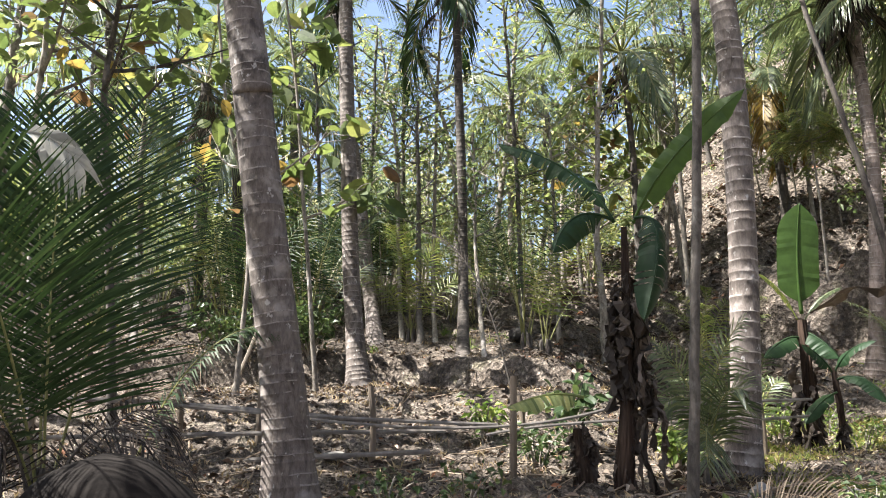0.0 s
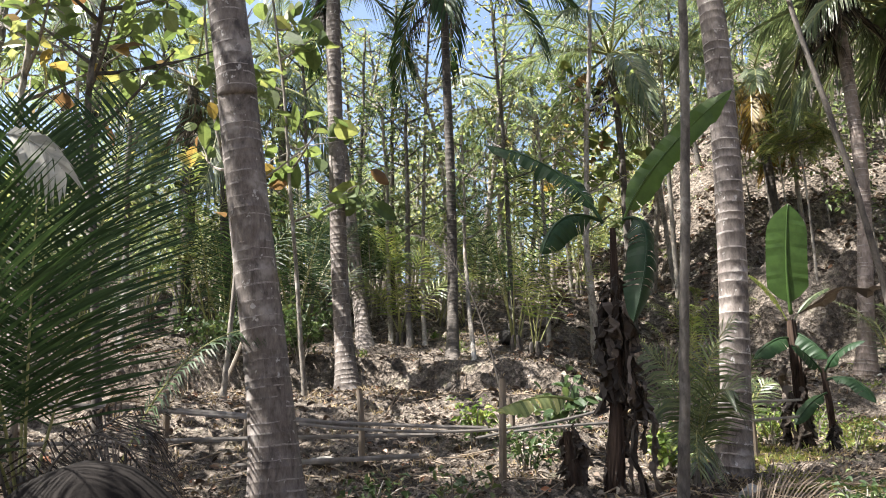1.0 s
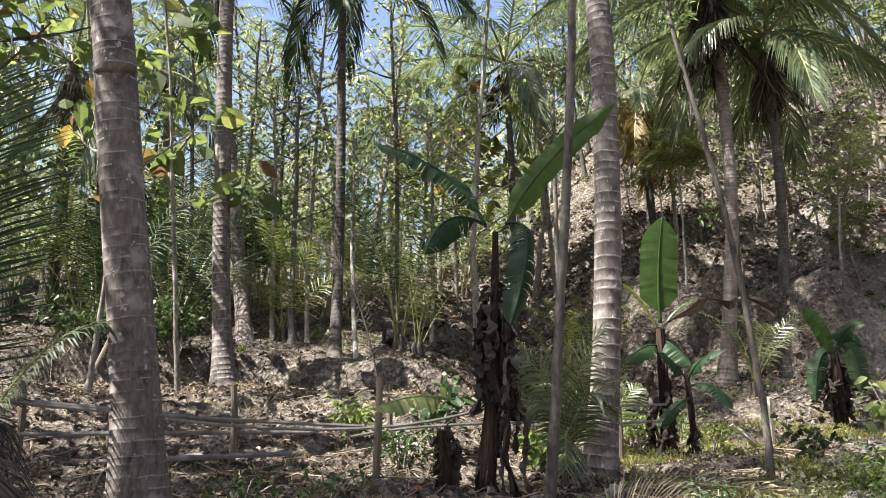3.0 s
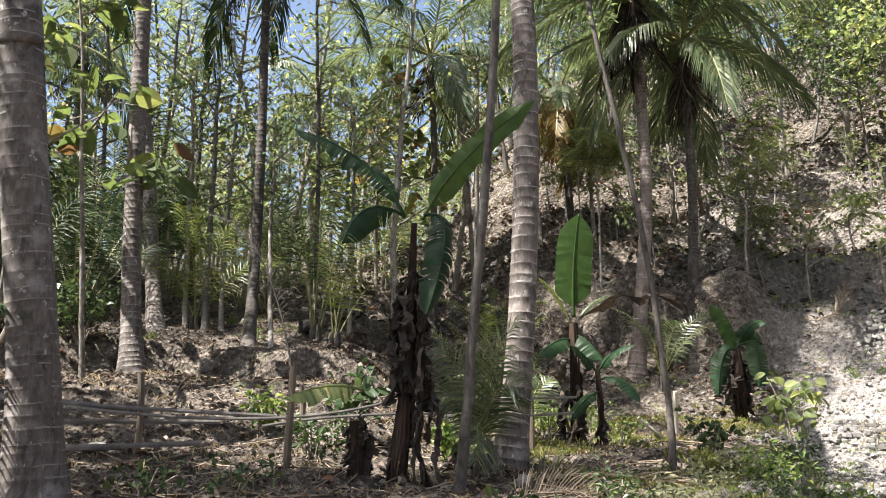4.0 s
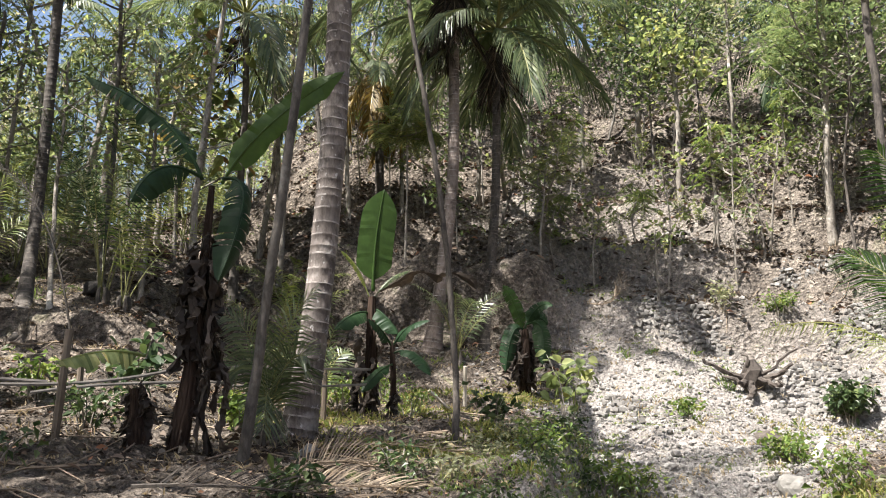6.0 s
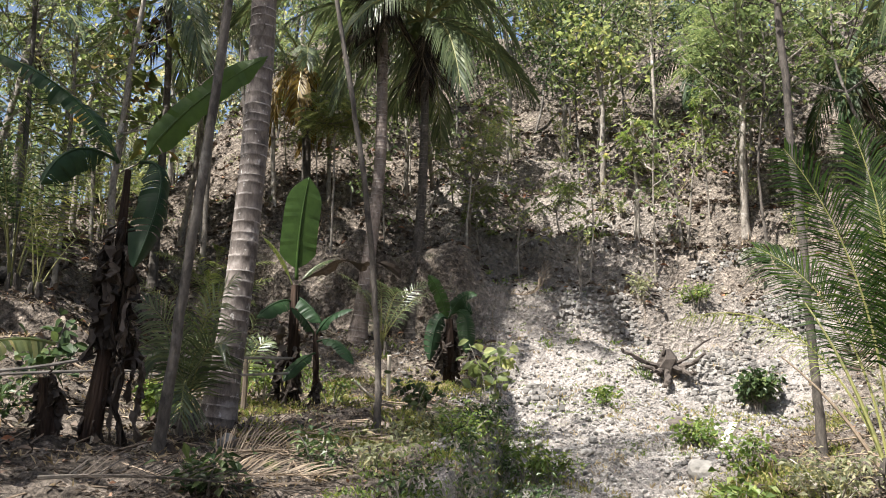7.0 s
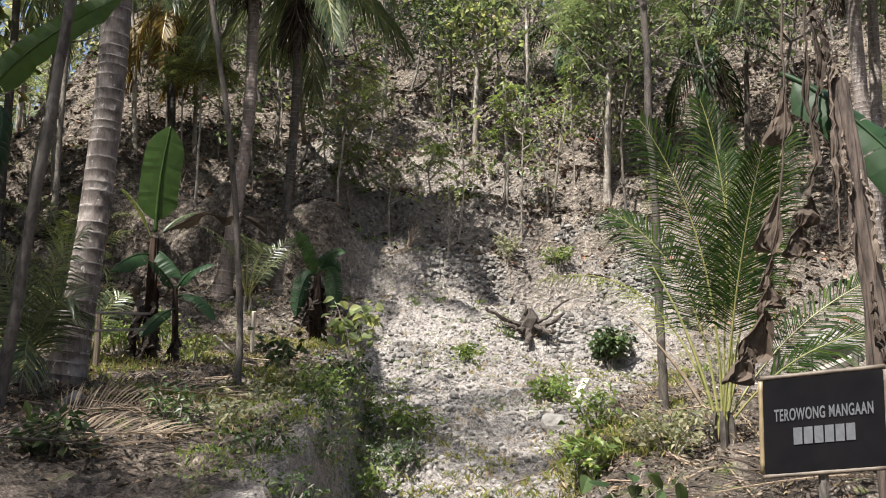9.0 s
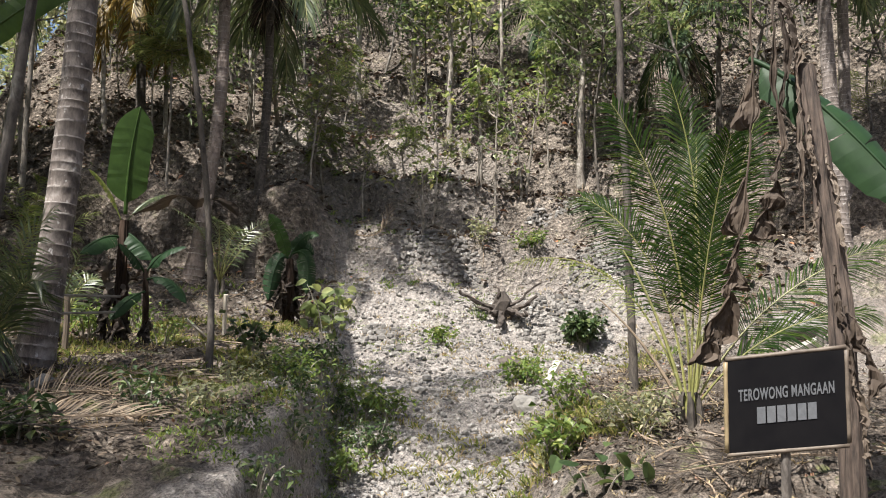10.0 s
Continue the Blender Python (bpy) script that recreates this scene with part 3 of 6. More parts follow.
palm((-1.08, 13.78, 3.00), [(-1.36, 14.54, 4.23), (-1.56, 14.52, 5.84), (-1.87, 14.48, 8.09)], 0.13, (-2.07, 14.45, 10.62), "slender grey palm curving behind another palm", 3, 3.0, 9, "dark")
# Unseen upper stem and crown, bent back to throw shade up the hillside.
palm((2.65, 7.54, 1.11), [(2.78, 7.50, 2.12), (2.85, 7.48, 3.45), (2.87, 7.47, 4.60), (2.85, 7.48, 5.83), (2.80, 7.75, 7.2), (2.55, 8.9, 9.6), (2.2, 10.5, 12.0)], 0.135, (1.8, 12.0, 14.0), "coconut palm with bright ring scars and cracked grey foot", 4, 4.0, 12, mats=[M_COCO, M_SCAR], ring=0.105, flare=1.38, taper=0.8, bulge=0.020)

# Stands out of view; added to cast dappled shade on the near bank.
palm((-6.1, 4.6), [(-6.15, 4.65, 5.0), (-6.1, 4.8, 9.0)], 0.15, (-6.0, 4.9, 12.6), "unseen coconut palm added to shade the bank", 11, 3.8, 7, dry=0)


palm((0.29, 12.26, 2.47), [(0.34, 13.40, 4.02), (0.32, 13.40, 6.01), (0.25, 13.40, 8.59)], 0.095, (0.23, 13.40, 10.08), "slim palm with dark drooping crown", 5, 2.9, 16, "dark", 3, mats=[M_DARKBARK, M_COCO], flare=1.7)
palm((3.98, 16.01, 4.51), [(3.97, 16.02, 6.04), (3.94, 16.02, 7.77)], 0.085, (3.84, 16.05, 9.53), "slim dark palm with silvery arching fronds", 6, 3.0, 17, "green", 3, mats=[M_DARKBARK, M_DARKBARK])
palm((6.71, 12.72, 2.53), [(6.84, 12.58, 3.74), (6.97, 12.51, 5.47), (6.97, 12.51, 7.08)], 0.125, (6.90, 12.55, 9.76), "coconut palm with reddish foot and shaggy brown skirt", 7, 3.6, 20, "green", 11, mats=[M_REDCOCO, M_SCAR], flare=1.6, nuts=6)
palm((7.73, 12.57, 2.89), [(7.91, 12.65, 4.23), (7.97, 12.62, 5.82)], 0.10, (7.95, 12.63, 8.75), "coconut palm with dark trunk and hanging dry fronds", 8, 3.1, 18, "green", 11, mats=[M_DARKBARK, M_COCO], nuts=5)
palm((7.24, 16.39, 6.30), [(7.08, 16.23, 7.27)], 0.11, (6.95, 16.29, 8.99), "short palm with yellow dying fronds", 9, 2.3, 12, "green", 3, 5, mats=[M_DARKBARK, M_DARKBARK])
palm((14.43, 4.91, 2.39), [(14.41, 4.95, 3.53), (14.39, 5.02, 5.49)], 0.14, lift((14.33, 5.16, 7.53), 2.2), "grey coconut palm beside the clearing", 10, 3.2, 16)
palm((16.31, 5.60, 3.05), [(16.34, 5.50, 5.44)], 0.12, lift((16.36, 5.45, 8.26), 2.6), "straight grey coconut palm beside the clearing", 12, 3.2, 16)
palm((17.61, 9.88, 6.31), [(17.63, 9.84, 7.25)], 0.10, (17.69, 9.73, 9.19), "dark palm on the hillside", 13, 2.6, 14, "dark", 4, mats=[M_DARKBARK, M_DARKBARK])
palm((19.05, 14.86, 8.90), [(19.07, 14.84, 9.78)], 0.10, (19.12, 14.77, 11.74), "palm among trees on the hill crest", 14, 3.0, 14, "dark", 2)
palm((-6.64, 15.65, 3.77), [(-6.78, 15.59, 6.16)], 0.13, (-6.99, 15.50, 9.96), "palm in the shaded grove", 15, 3.4, 14, "green", 2)
palm((-4.62, 14.80, 3.65), [(-4.59, 14.81, 5.04), (-4.60, 14.80, 6.49)], 0.14, (-4.65, 14.78, 8.23), "palm with shaggy brown dead fronds", 16, 2.6, 10, "green", 10, mats=[M_DARKBARK, M_COCO], dead="tan")
palm((-3.48, 18.68, 4.47), [(-3.61, 18.65, 7.78)], 0.12, (-3.65, 18.65, 10.44), "palm in the shaded grove", 17, 3.2, 13, "green", 4)
palm((1.79, 20.92, 5.13), [(1.84, 20.92, 7.75)], 0.11, (1.89, 20.91, 10.35), "palm in the grove beyond the terrace", 18, 3.0, 15, "green", 3)
palm((-3.95, 15.51, 4.41), [(-4.09, 15.47, 6.12)], 0.12, (-4.23, 15.43, 7.78), "dark palm in the shaded grove", 19, 2.8, 12, "green", 4, mats=[M_DARKBARK, M_DARKBARK])


# ---- young palms whose fronds rise from the ground ----
def young_palm(base, fronds, label, seed, mats, leaf=0.5, pairs=40, width=0.04, name="young_palm", sag=0.3, bare=0.2, lean=15):
    """fronds: (bend, tip, facing) in the world's metres; facing is what the blade's face looks at."""
    rng = np.random.default_rng(seed)
    b = on_ground(base[0], base[1])
    ob = thing(name, b, label, "young palm", "young palms")
    foot = []
    for k in range(5):
        a = k * 1.26
        foot.append(tube(bezier((math.cos(a) * 0.07, math.sin(a) * 0.07, -0.1), (math.cos(a) * 0.10, math.sin(a) * 0.10, 0.2), (math.cos(a) * 0.05, math.sin(a) * 0.05, 0.5 * leaf), 6), np.linspace(0.045, 0.016, 6), 6))
    part("stem", mesh("stem", *join(foot), M_DARKBARK), ob)
    for bend, tip, face in fronds:
        p1, p2 = np.array(bend) - np.array(b), np.array(tip) - np.array(b)
        part("frond", frond_mesh((rng.uniform(-0.05, 0.05), rng.uniform(-0.05, 0.05), 0.05), p1, p2, leaf, pairs, rng, mats, face, sag, width, 0.12, bare, 0.012, 0.0, lean), ob)
    return ob


def sprout(base, height, label, seed, mats, count=7, leaf=0.3, pairs=20):
    rng = np.random.default_rng(seed)
    b = np.array(on_ground(base[0], base[1]))
    fronds = []
    for i in range(count):
        a = i * 2.4 + rng.uniform(-0.3, 0.3)
        out = np.array((math.cos(a), math.sin(a), 0))
        spread = rng.uniform(0.15, 0.75)
        bend = b + out * height * spread * 0.45 + np.array((0, 0, height * 0.75))
        tip = b + out * height * spread * 1.2 + np.array((0, 0, height * rng.uniform(0.65, 1.1) * (1.15 - spread * 0.5)))
        fronds.append((bend, tip, (0.2, -0.5, 1)))
    return young_palm(b, fronds, label, seed, mats, leaf, pairs, 0.018)


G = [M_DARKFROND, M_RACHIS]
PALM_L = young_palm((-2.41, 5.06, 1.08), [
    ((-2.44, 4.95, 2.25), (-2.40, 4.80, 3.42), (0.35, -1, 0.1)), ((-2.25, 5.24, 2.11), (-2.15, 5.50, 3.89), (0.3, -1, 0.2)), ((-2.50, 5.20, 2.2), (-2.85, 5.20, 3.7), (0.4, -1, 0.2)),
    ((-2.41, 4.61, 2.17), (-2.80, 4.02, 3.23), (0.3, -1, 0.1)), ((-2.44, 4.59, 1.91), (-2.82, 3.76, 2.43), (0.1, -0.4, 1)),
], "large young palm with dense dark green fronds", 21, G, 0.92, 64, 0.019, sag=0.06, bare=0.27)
FOOT_L = np.array(PALM_L.matrix_basis.translation)
part("dry_frond", frond_mesh(np.array((-2.51, 4.55, 3.26)) - FOOT_L, np.array((-2.36, 4.58, 3.31)) - FOOT_L, np.array((-2.15, 4.63, 3.06)) - FOOT_L, 0.26, 16, np.random.default_rng(20), [M_BLEACHED, M_BLEACHED], (0.2, -1, 0.3), 0.7, 0.03, 0.1, 0.1, 0.008), PALM_L, "bleached grey drooping leaflets")
young_palm((-2.36, 4.97, 1.02), [
    ((-2.12, 4.97, 2.01), (-1.52, 4.87, 1.22), (0.2, -0.6, 1)), ((-2.01, 5.23, 1.97), (-1.78, 5.41, 1.54), (0.2, -0.8, 1)),
    ((-2.48, 4.68, 1.92), (-2.52, 4.43, 1.33), (0.2, -0.6, 1)), ((-2.13, 4.74, 1.73), (-1.66, 4.61, 1.03), (0.2, -0.6, 1)),
], "clump of brown dead fronds bowed to the ground", 22, [M_BROWNFROND, M_DARKBARK], 0.5, 30, 0.014, "dead_palm_clump", 0.7)
young_palm((-2.37, 6.16, 1.11), [((-1.94, 6.10, 2.38), (-1.21, 6.08, 2.32), (0, -0.35, 1))], "single palm frond arching over the fence", 23, G, 0.42, 44, 0.016, sag=0.45)
SIDE, AWAY = np.array((0.49, -0.87, 0.0)), np.array((0.87, 0.49, 0.0))
FOOT_R = np.array(on_ground(6.63, 3.42))


def from_foot(side, up, away=0.0):
    return FOOT_R + SIDE * side + AWAY * away + np.array((0, 0, up))


PALM_R = young_palm((6.63, 3.42), [
    (from_foot(0.05, 1.75, 0.0), from_foot(-0.62, 2.75, -0.25), (-0.8, -0.5, 0.5)), (from_foot(0.22, 1.95, 0.1), from_foot(-0.12, 3.0, 0.1), (-0.85, -0.5, 0.3)),
    (from_foot(0.30, 1.7, 0.3), from_foot(0.62, 2.75, 0.3), (-0.8, -0.6, 0.2)), (from_foot(-0.10, 1.6, 0.35), from_foot(-0.95, 2.05, 0.4), (-0.7, -0.3, 0.8)),
    (from_foot(0.12, 1.45, -0.2), from_foot(0.35, 2.35, -0.5), (-0.7, -0.7, 0.3)), (from_foot(0.55, 1.25, 0.2), from_foot(1.75, 1.6, 0.5), (-0.4, -0.4, 1)),
    (from_foot(0.55, 0.95, -0.1), from_foot(1.35, 0.95, -0.2), (-0.3, -0.4, 1)), (from_foot(0.10, 1.9, 0.5), from_foot(0.1, 2.7, 0.9), (-0.85, -0.5, 0.2)),
], "young palm with sunlit green feathered fronds", 24, [M_DEEPFROND, M_RACHIS], 0.54, 78, 0.013, sag=0.36, bare=0.32, lean=25)
part("frond", frond_mesh((0, 0, 0.05), from_foot(-0.45, 1.75, 0.3) - FOOT_R, from_foot(-1.75, 1.45, 0.8) - FOOT_R, 0.34, 46, np.random.default_rng(19), [M_LIGHTFROND, M_RACHIS], (-0.3, -0.4, 1), 0.75, 0.013, 0.1, 0.3, 0.012, 0.15), PALM_R, "thin yellow-green frond bowing low")
for k, (sd, up) in enumerate(((-0.75, 1.05), (-0.55, 1.5), (0.32, 1.1))):
    part("leaf_stalk", mesh("leaf_stalk", *tube(bezier((0, 0, 0), from_foot(sd * 0.35, up * 0.6) - FOOT_R, from_foot(sd, up, 0.1 * k) - FOOT_R, 8), np.linspace(0.02, 0.006, 8), 6), (M_DRYRACHIS, M_RACHIS, M_RACHIS)[k]), PALM_R, "bare leaf stalk")
young_palm((2.35, 7.33, 1.33), [
    ((2.26, 7.15, 2.03), (1.84, 7.05, 2.21), (0, -0.8, 0.6)), ((2.31, 7.23, 2.15), (2.59, 6.93, 2.49), (0, -0.5, 1)),
    ((2.23, 7.05, 1.93), (2.14, 6.77, 1.25), (0.2, -1, 0.2)), ((2.33, 7.12, 1.98), (2.51, 6.85, 1.88), (0, -1, 0.4)),
    ((2.32, 7.44, 2.06), (1.97, 7.33, 1.78), (0, -1, 0.4)),
], "low young palm with drooping green fronds", 25, [M_FROND, M_RACHIS], 0.42, 30, 0.018)
sprout((3.55, 9.46, 1.33), 1.15, "thin palm seedling with broad leaves", 26, [M_FROND, M_RACHIS], 5, 0.30, 14)
sprout((4.63, 14.23, 3.01), 1.5, "yellow-green palm seedling on the terrace", 27, [M_LIGHTFROND, M_RACHIS], 7, 0.34)
sprout((1.67, 13.25, 2.79), 2.0, "bright green palm seedling under the trees", 28, [M_LIGHTFROND, M_RACHIS], 6, 0.36)
sprout((6.90, 12.07, 2.17), 1.5, "dark green palm seedling on the slope", 29, [M_FROND, M_RACHIS], 8, 0.34)
sprout((3.98, 12.7, 2.29), 1.7, "yellow-green palm seedling behind a banana plant", 30, [M_LIGHTFROND, M_RACHIS], 6, 0.35)
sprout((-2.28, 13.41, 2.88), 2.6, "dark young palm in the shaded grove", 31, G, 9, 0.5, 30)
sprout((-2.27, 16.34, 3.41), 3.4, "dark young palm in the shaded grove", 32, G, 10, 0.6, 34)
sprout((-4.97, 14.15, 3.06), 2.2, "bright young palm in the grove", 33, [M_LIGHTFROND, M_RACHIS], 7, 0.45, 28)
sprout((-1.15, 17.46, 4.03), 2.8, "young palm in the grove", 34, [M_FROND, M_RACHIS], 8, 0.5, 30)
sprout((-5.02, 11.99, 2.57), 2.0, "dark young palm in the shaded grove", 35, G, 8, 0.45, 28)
sprout((18.18, 6.30, 6.93), 1.6, "bright young palm on the hillside", 36, [M_LIGHTFROND, M_RACHIS], 7, 0.4, 24)


# ---- banana plants ----
def blade_mesh(p0, p1, p2, width, rng, mat, face=(0, -1, 0.3), tears=0.12, cup=0.25, ripple=0.06, ragged=0.0, stalk=0.12):
    """A banana leaf: a midrib bow with a blade on either side, split here and there along its veins."""
    n = 30
    line = bezier(p0, p1, p2, n)
    tang = np.gradient(line, axis=0)
    verts, faces = tube(line, np.linspace(0.018, 0.004, n) * (width / 0.4 + 0.3), 5)
    face = np.asarray(face, float)
    for sgn in (-1, 1):
        hang = 0.0
        row = []
        for i in range(n):
            u = i / (n - 1)
            t = unit(tang[i])
            side = unit(np.cross(t, face)) * sgn
            nor = unit(np.cross(side, t)) * sgn
            v = max(0.0, (u - stalk) / (1 - stalk))
            w = width * 0.5 * min(1.0, (v * 5.5) ** 0.6) * (1 - max(0.0, (v - 0.66) / 0.34) ** 3.0) * (1 + rng.uniform(-ragged, ragged))
            hang = 0.8 * hang + rng.normal(0, ripple)
            ring = []
            for k in (0.0, 0.35, 0.7, 1.0):
                ring.append(line[i] + side * w * k * (1 - 0.12 * cup) - t * w * k * 0.15 - nor * (cup * w * k * k) + nor * hang * w * k + np.array((0, 0, -1.0)) * abs(hang) * w * k * 0.6)
            row.append(ring)
        for i in range(n - 1):
            torn = rng.random() < tears
            k0 = len(verts)
            nxt = row[i + 1]
            if torn:
                g = rng.uniform(0.25, 0.6)
                nxt = [row[i + 1][0]] + [row[i][k] + (row[i + 1][k] - row[i][k]) * (1 - g * k / 3) for k in (1, 2, 3)]
            verts += row[i] + nxt
            for k in range(3):
                faces.append((k0 + k, k0 + k + 1, k0 + 4 + k + 1, k0 + 4 + k))
    me = mesh("leaf", verts, faces, mat, smooth=True)
    return me


def rag_mesh(p0, p1, p2, width, rng, mat):
    """A dead banana leaf: a kinked midrib that hangs, with torn flags of dry blade on either side."""
    n = 26
    line = bezier(p0, p1, p2, n)
    kink = np.zeros((n, 3))
    for k in range(3):
        j = int(rng.integers(3, n - 3))
        kink += np.maximum(0, 1 - np.abs(np.arange(n) - j) / 5.0)[:, None] * rng.normal(0, 0.035, 3)
    line = line + kink
    tang = np.gradient(line, axis=0)
    verts, faces = tube(line, np.linspace(0.010, 0.004, n), 4)
    turn = rng.uniform(0, 6.28)
    for sgn in (-1, 1):
        prof = np.full(n, 0.10)
        u = rng.uniform(0.0, 0.15)
        while u < 0.95:
            ln, peak = rng.uniform(0.14, 0.42), rng.uniform(0.45, 1.15)
            for i in range(n):
                v = (i / (n - 1) - u) / ln
                if 0 <= v <= 1:
                    prof[i] = max(prof[i], peak * (v / 0.8 if v < 0.8 else (1 - v) / 0.2))
            u += ln * rng.uniform(0.75, 1.3)
        curl = rng.uniform(-0.9, 0.9)
        base = len(verts)
        for i in range(n):
            t = unit(tang[i])
            ang = turn + 1.2 * i / n + sgn * 0.5
            ref = np.array((math.cos(ang), math.sin(ang), 0.15))
            side = unit(ref - t * ref.dot(t)) * sgn
            nor = np.cross(t, side)
            w = width * 0.62 * prof[i]
            for k in (0.0, 0.33, 0.67, 1.0):
                verts.append(line[i] + side * w * k + nor * w * (curl * k * k + rng.normal(0, 0.10) * k) + np.array((0, 0, -0.45)) * w * k)
        for i in range(n - 1):
            for k in range(3):
                faces.append((base + i * 4 + k, base + i * 4 + k + 1, base + i * 4 + k + 5, base + i * 4 + k + 4))
    return mesh("dead_leaf", verts, faces, mat)


def strand_mesh(points, flags, rng, mat, stem=0.008):
    """The midrib of a dead leaf hanging down, with crumpled flags of dry blade at (from, length, width, bearing) along it."""
    n = 44
    line = spline(points, n)
    line[1:-1] += np.array([[noise.noise(Vector((i * 0.5, c * 9.1, points[0][0]))) * 0.02 for c in range(3)] for i in range(1, n - 1)])
    verts, faces = tube(line, np.linspace(stem, stem * 0.5, n), 5)
    for u, ln, w, ang in flags:
        out = np.array((math.cos(ang), math.sin(ang), 0.0))
        across = np.array((-out[1], out[0], 0.0))
        rows, cols, base = 11, 7, len(verts)
        peak, off = rng.uniform(0.45, 0.85), rng.uniform(0, 50)
        for i in range(rows):
            v = i / (rows - 1)
            q = np.clip((u + ln * v) * (n - 1), 0, n - 1.001)
            o = line[int(q)] + (line[int(q) + 1] - line[int(q)]) * (q - int(q))
            prof = (v / peak if v < peak else (1 - v) / (1 - peak)) ** 0.8 + 0.06 + 0.12 * noise.noise(Vector((v * 6, off, 0)))
            for k in range(cols):
                s = k / (cols - 1)
                fold = noise.noise(Vector((s * 3.2 + off, v * 2.4, 1.0))) * 0.6 + noise.noise(Vector((s * 7 + off, v * 6, 5.0))) * 0.3
                verts.append(o + out * w * s * prof * (1 - 0.25 * s) + across * w * fold * s + np.array((0, 0, -0.5 * w * s * s * prof)))
        faces += [(base + i * cols + k, base + i * cols + k + 1, base + (i + 1) * cols + k + 1, base + (i + 1) * cols + k) for i in range(rows - 1) for k in range(cols - 1)]
    return mesh("dead_leaf", verts, faces, mat)


def hanging(centre, z0, z1, reach, count, width, seed):
    """Dead leaves that hang from round a stem: strands with a few flags each."""
    rng = np.random.default_rng(seed)
    out = []
    for i in range(count):
        a = i * 2.4 + rng.uniform(-0.6, 0.6)
        c, s = math.cos(a), math.sin(a)
        top = z0 - rng.uniform(0, 0.55) * (z0 - z1)
        low = max(z1, top - rng.uniform(0.35, 0.9) * (z0 - z1))
        r = reach * rng.uniform(0.5, 1.3)
        pts = [(centre[0] + c * 0.04, centre[1] + s * 0.04, top + 0.06), (centre[0] + c * r, centre[1] + s * r, top), (centre[0] + c * r * 0.95, centre[1] + s * r * 0.95, (top + low) / 2), (centre[0] + c * r * rng.uniform(0.6, 1.2), centre[1] + s * r * rng.uniform(0.6, 1.2), low)]
        flags = [(u, rng.uniform(0.2, 0.42), width * rng.uniform(0.6, 1.25), a + rng.choice((-1, 1)) * rng.uniform(0.7, 1.9)) for u in np.arange(0.15, 0.8, rng.uniform(0.16, 0.3))]
        out.append((pts, flags))
    return out


def banana_stem(path, radius, rng, taper=0.6, mat=None):
    """A fibrous soft stem wrapped in dry sheaths, some of which peel away."""
    n, m = 70, 34
    p = spline(path, n)
    off = rng.uniform(0, 40)
    verts = []
    for i in range(n):
        r = radius * (1.15 + (taper - 1.15) * i / (n - 1))
        for k in range(m):
            w = 2 * math.pi * k / m
            c, q = math.cos(w), math.sin(w)
            d = 1 + 0.18 * noise.noise(Vector((c * 1.6 + off, q * 1.6, i * 0.08))) + 0.20 * noise.noise(Vector((c * 6 + off, q * 6, i * 0.10))) + 0.16 * noise.noise(Vector((c * 15 + off, q * 15, i * 0.07)))
            verts.append(p[i] + np.array((c, q, 0)) * r * d)
    faces = [(i * m + k, i * m + (k + 1) % m, (i + 1) * m + (k + 1) % m, (i + 1) * m + k) for i in range(n - 1) for k in range(m)]
    faces.append(tuple((n - 1) * m + k for k in range(m)))
    return mesh("pseudostem", verts, faces, mat)


def banana(base, path, radius, leaves, dead, label, seed, name="banana_plant", strands=(), taper=0.6, ripple=0.05, stem=None):
    """leaves: (root, bend, tip, width, facing, material, tears, cup); dead: (root, bend, tip, width)."""
    rng = np.random.default_rng(seed)
    b = np.array(on_ground(base[0], base[1]))
    ob = thing(name, b, label, "banana plant", "banana plants")
    part("pseudostem", banana_stem([np.array((0, 0, -0.12))] + [np.array(q) - b for q in path], radius, rng, taper, stem or M_BANANASTEM), ob)
    for p0, p1, p2, w, face, mat, tears, cup in leaves:
        part("leaf", blade_mesh(np.array(p0) - b, np.array(p1) - b, np.array(p2) - b, w, rng, mat, face, tears, cup, ripple if tears else 0.012), ob)
    for p0, p1, p2, w in dead:
        part("dead_leaf", rag_mesh(np.array(p0) - b, np.array(p1) - b, np.array(p2) - b, w, rng, M_BANANADRY), ob, "brown crumpled dead leaf")
    for points, flags in strands:
        part("dead_leaf", strand_mesh([np.array(q) - b for q in points], flags, rng, M_BANANATAN if stem else M_BANANADRY), ob, "brown crumpled dead leaf")
    return ob


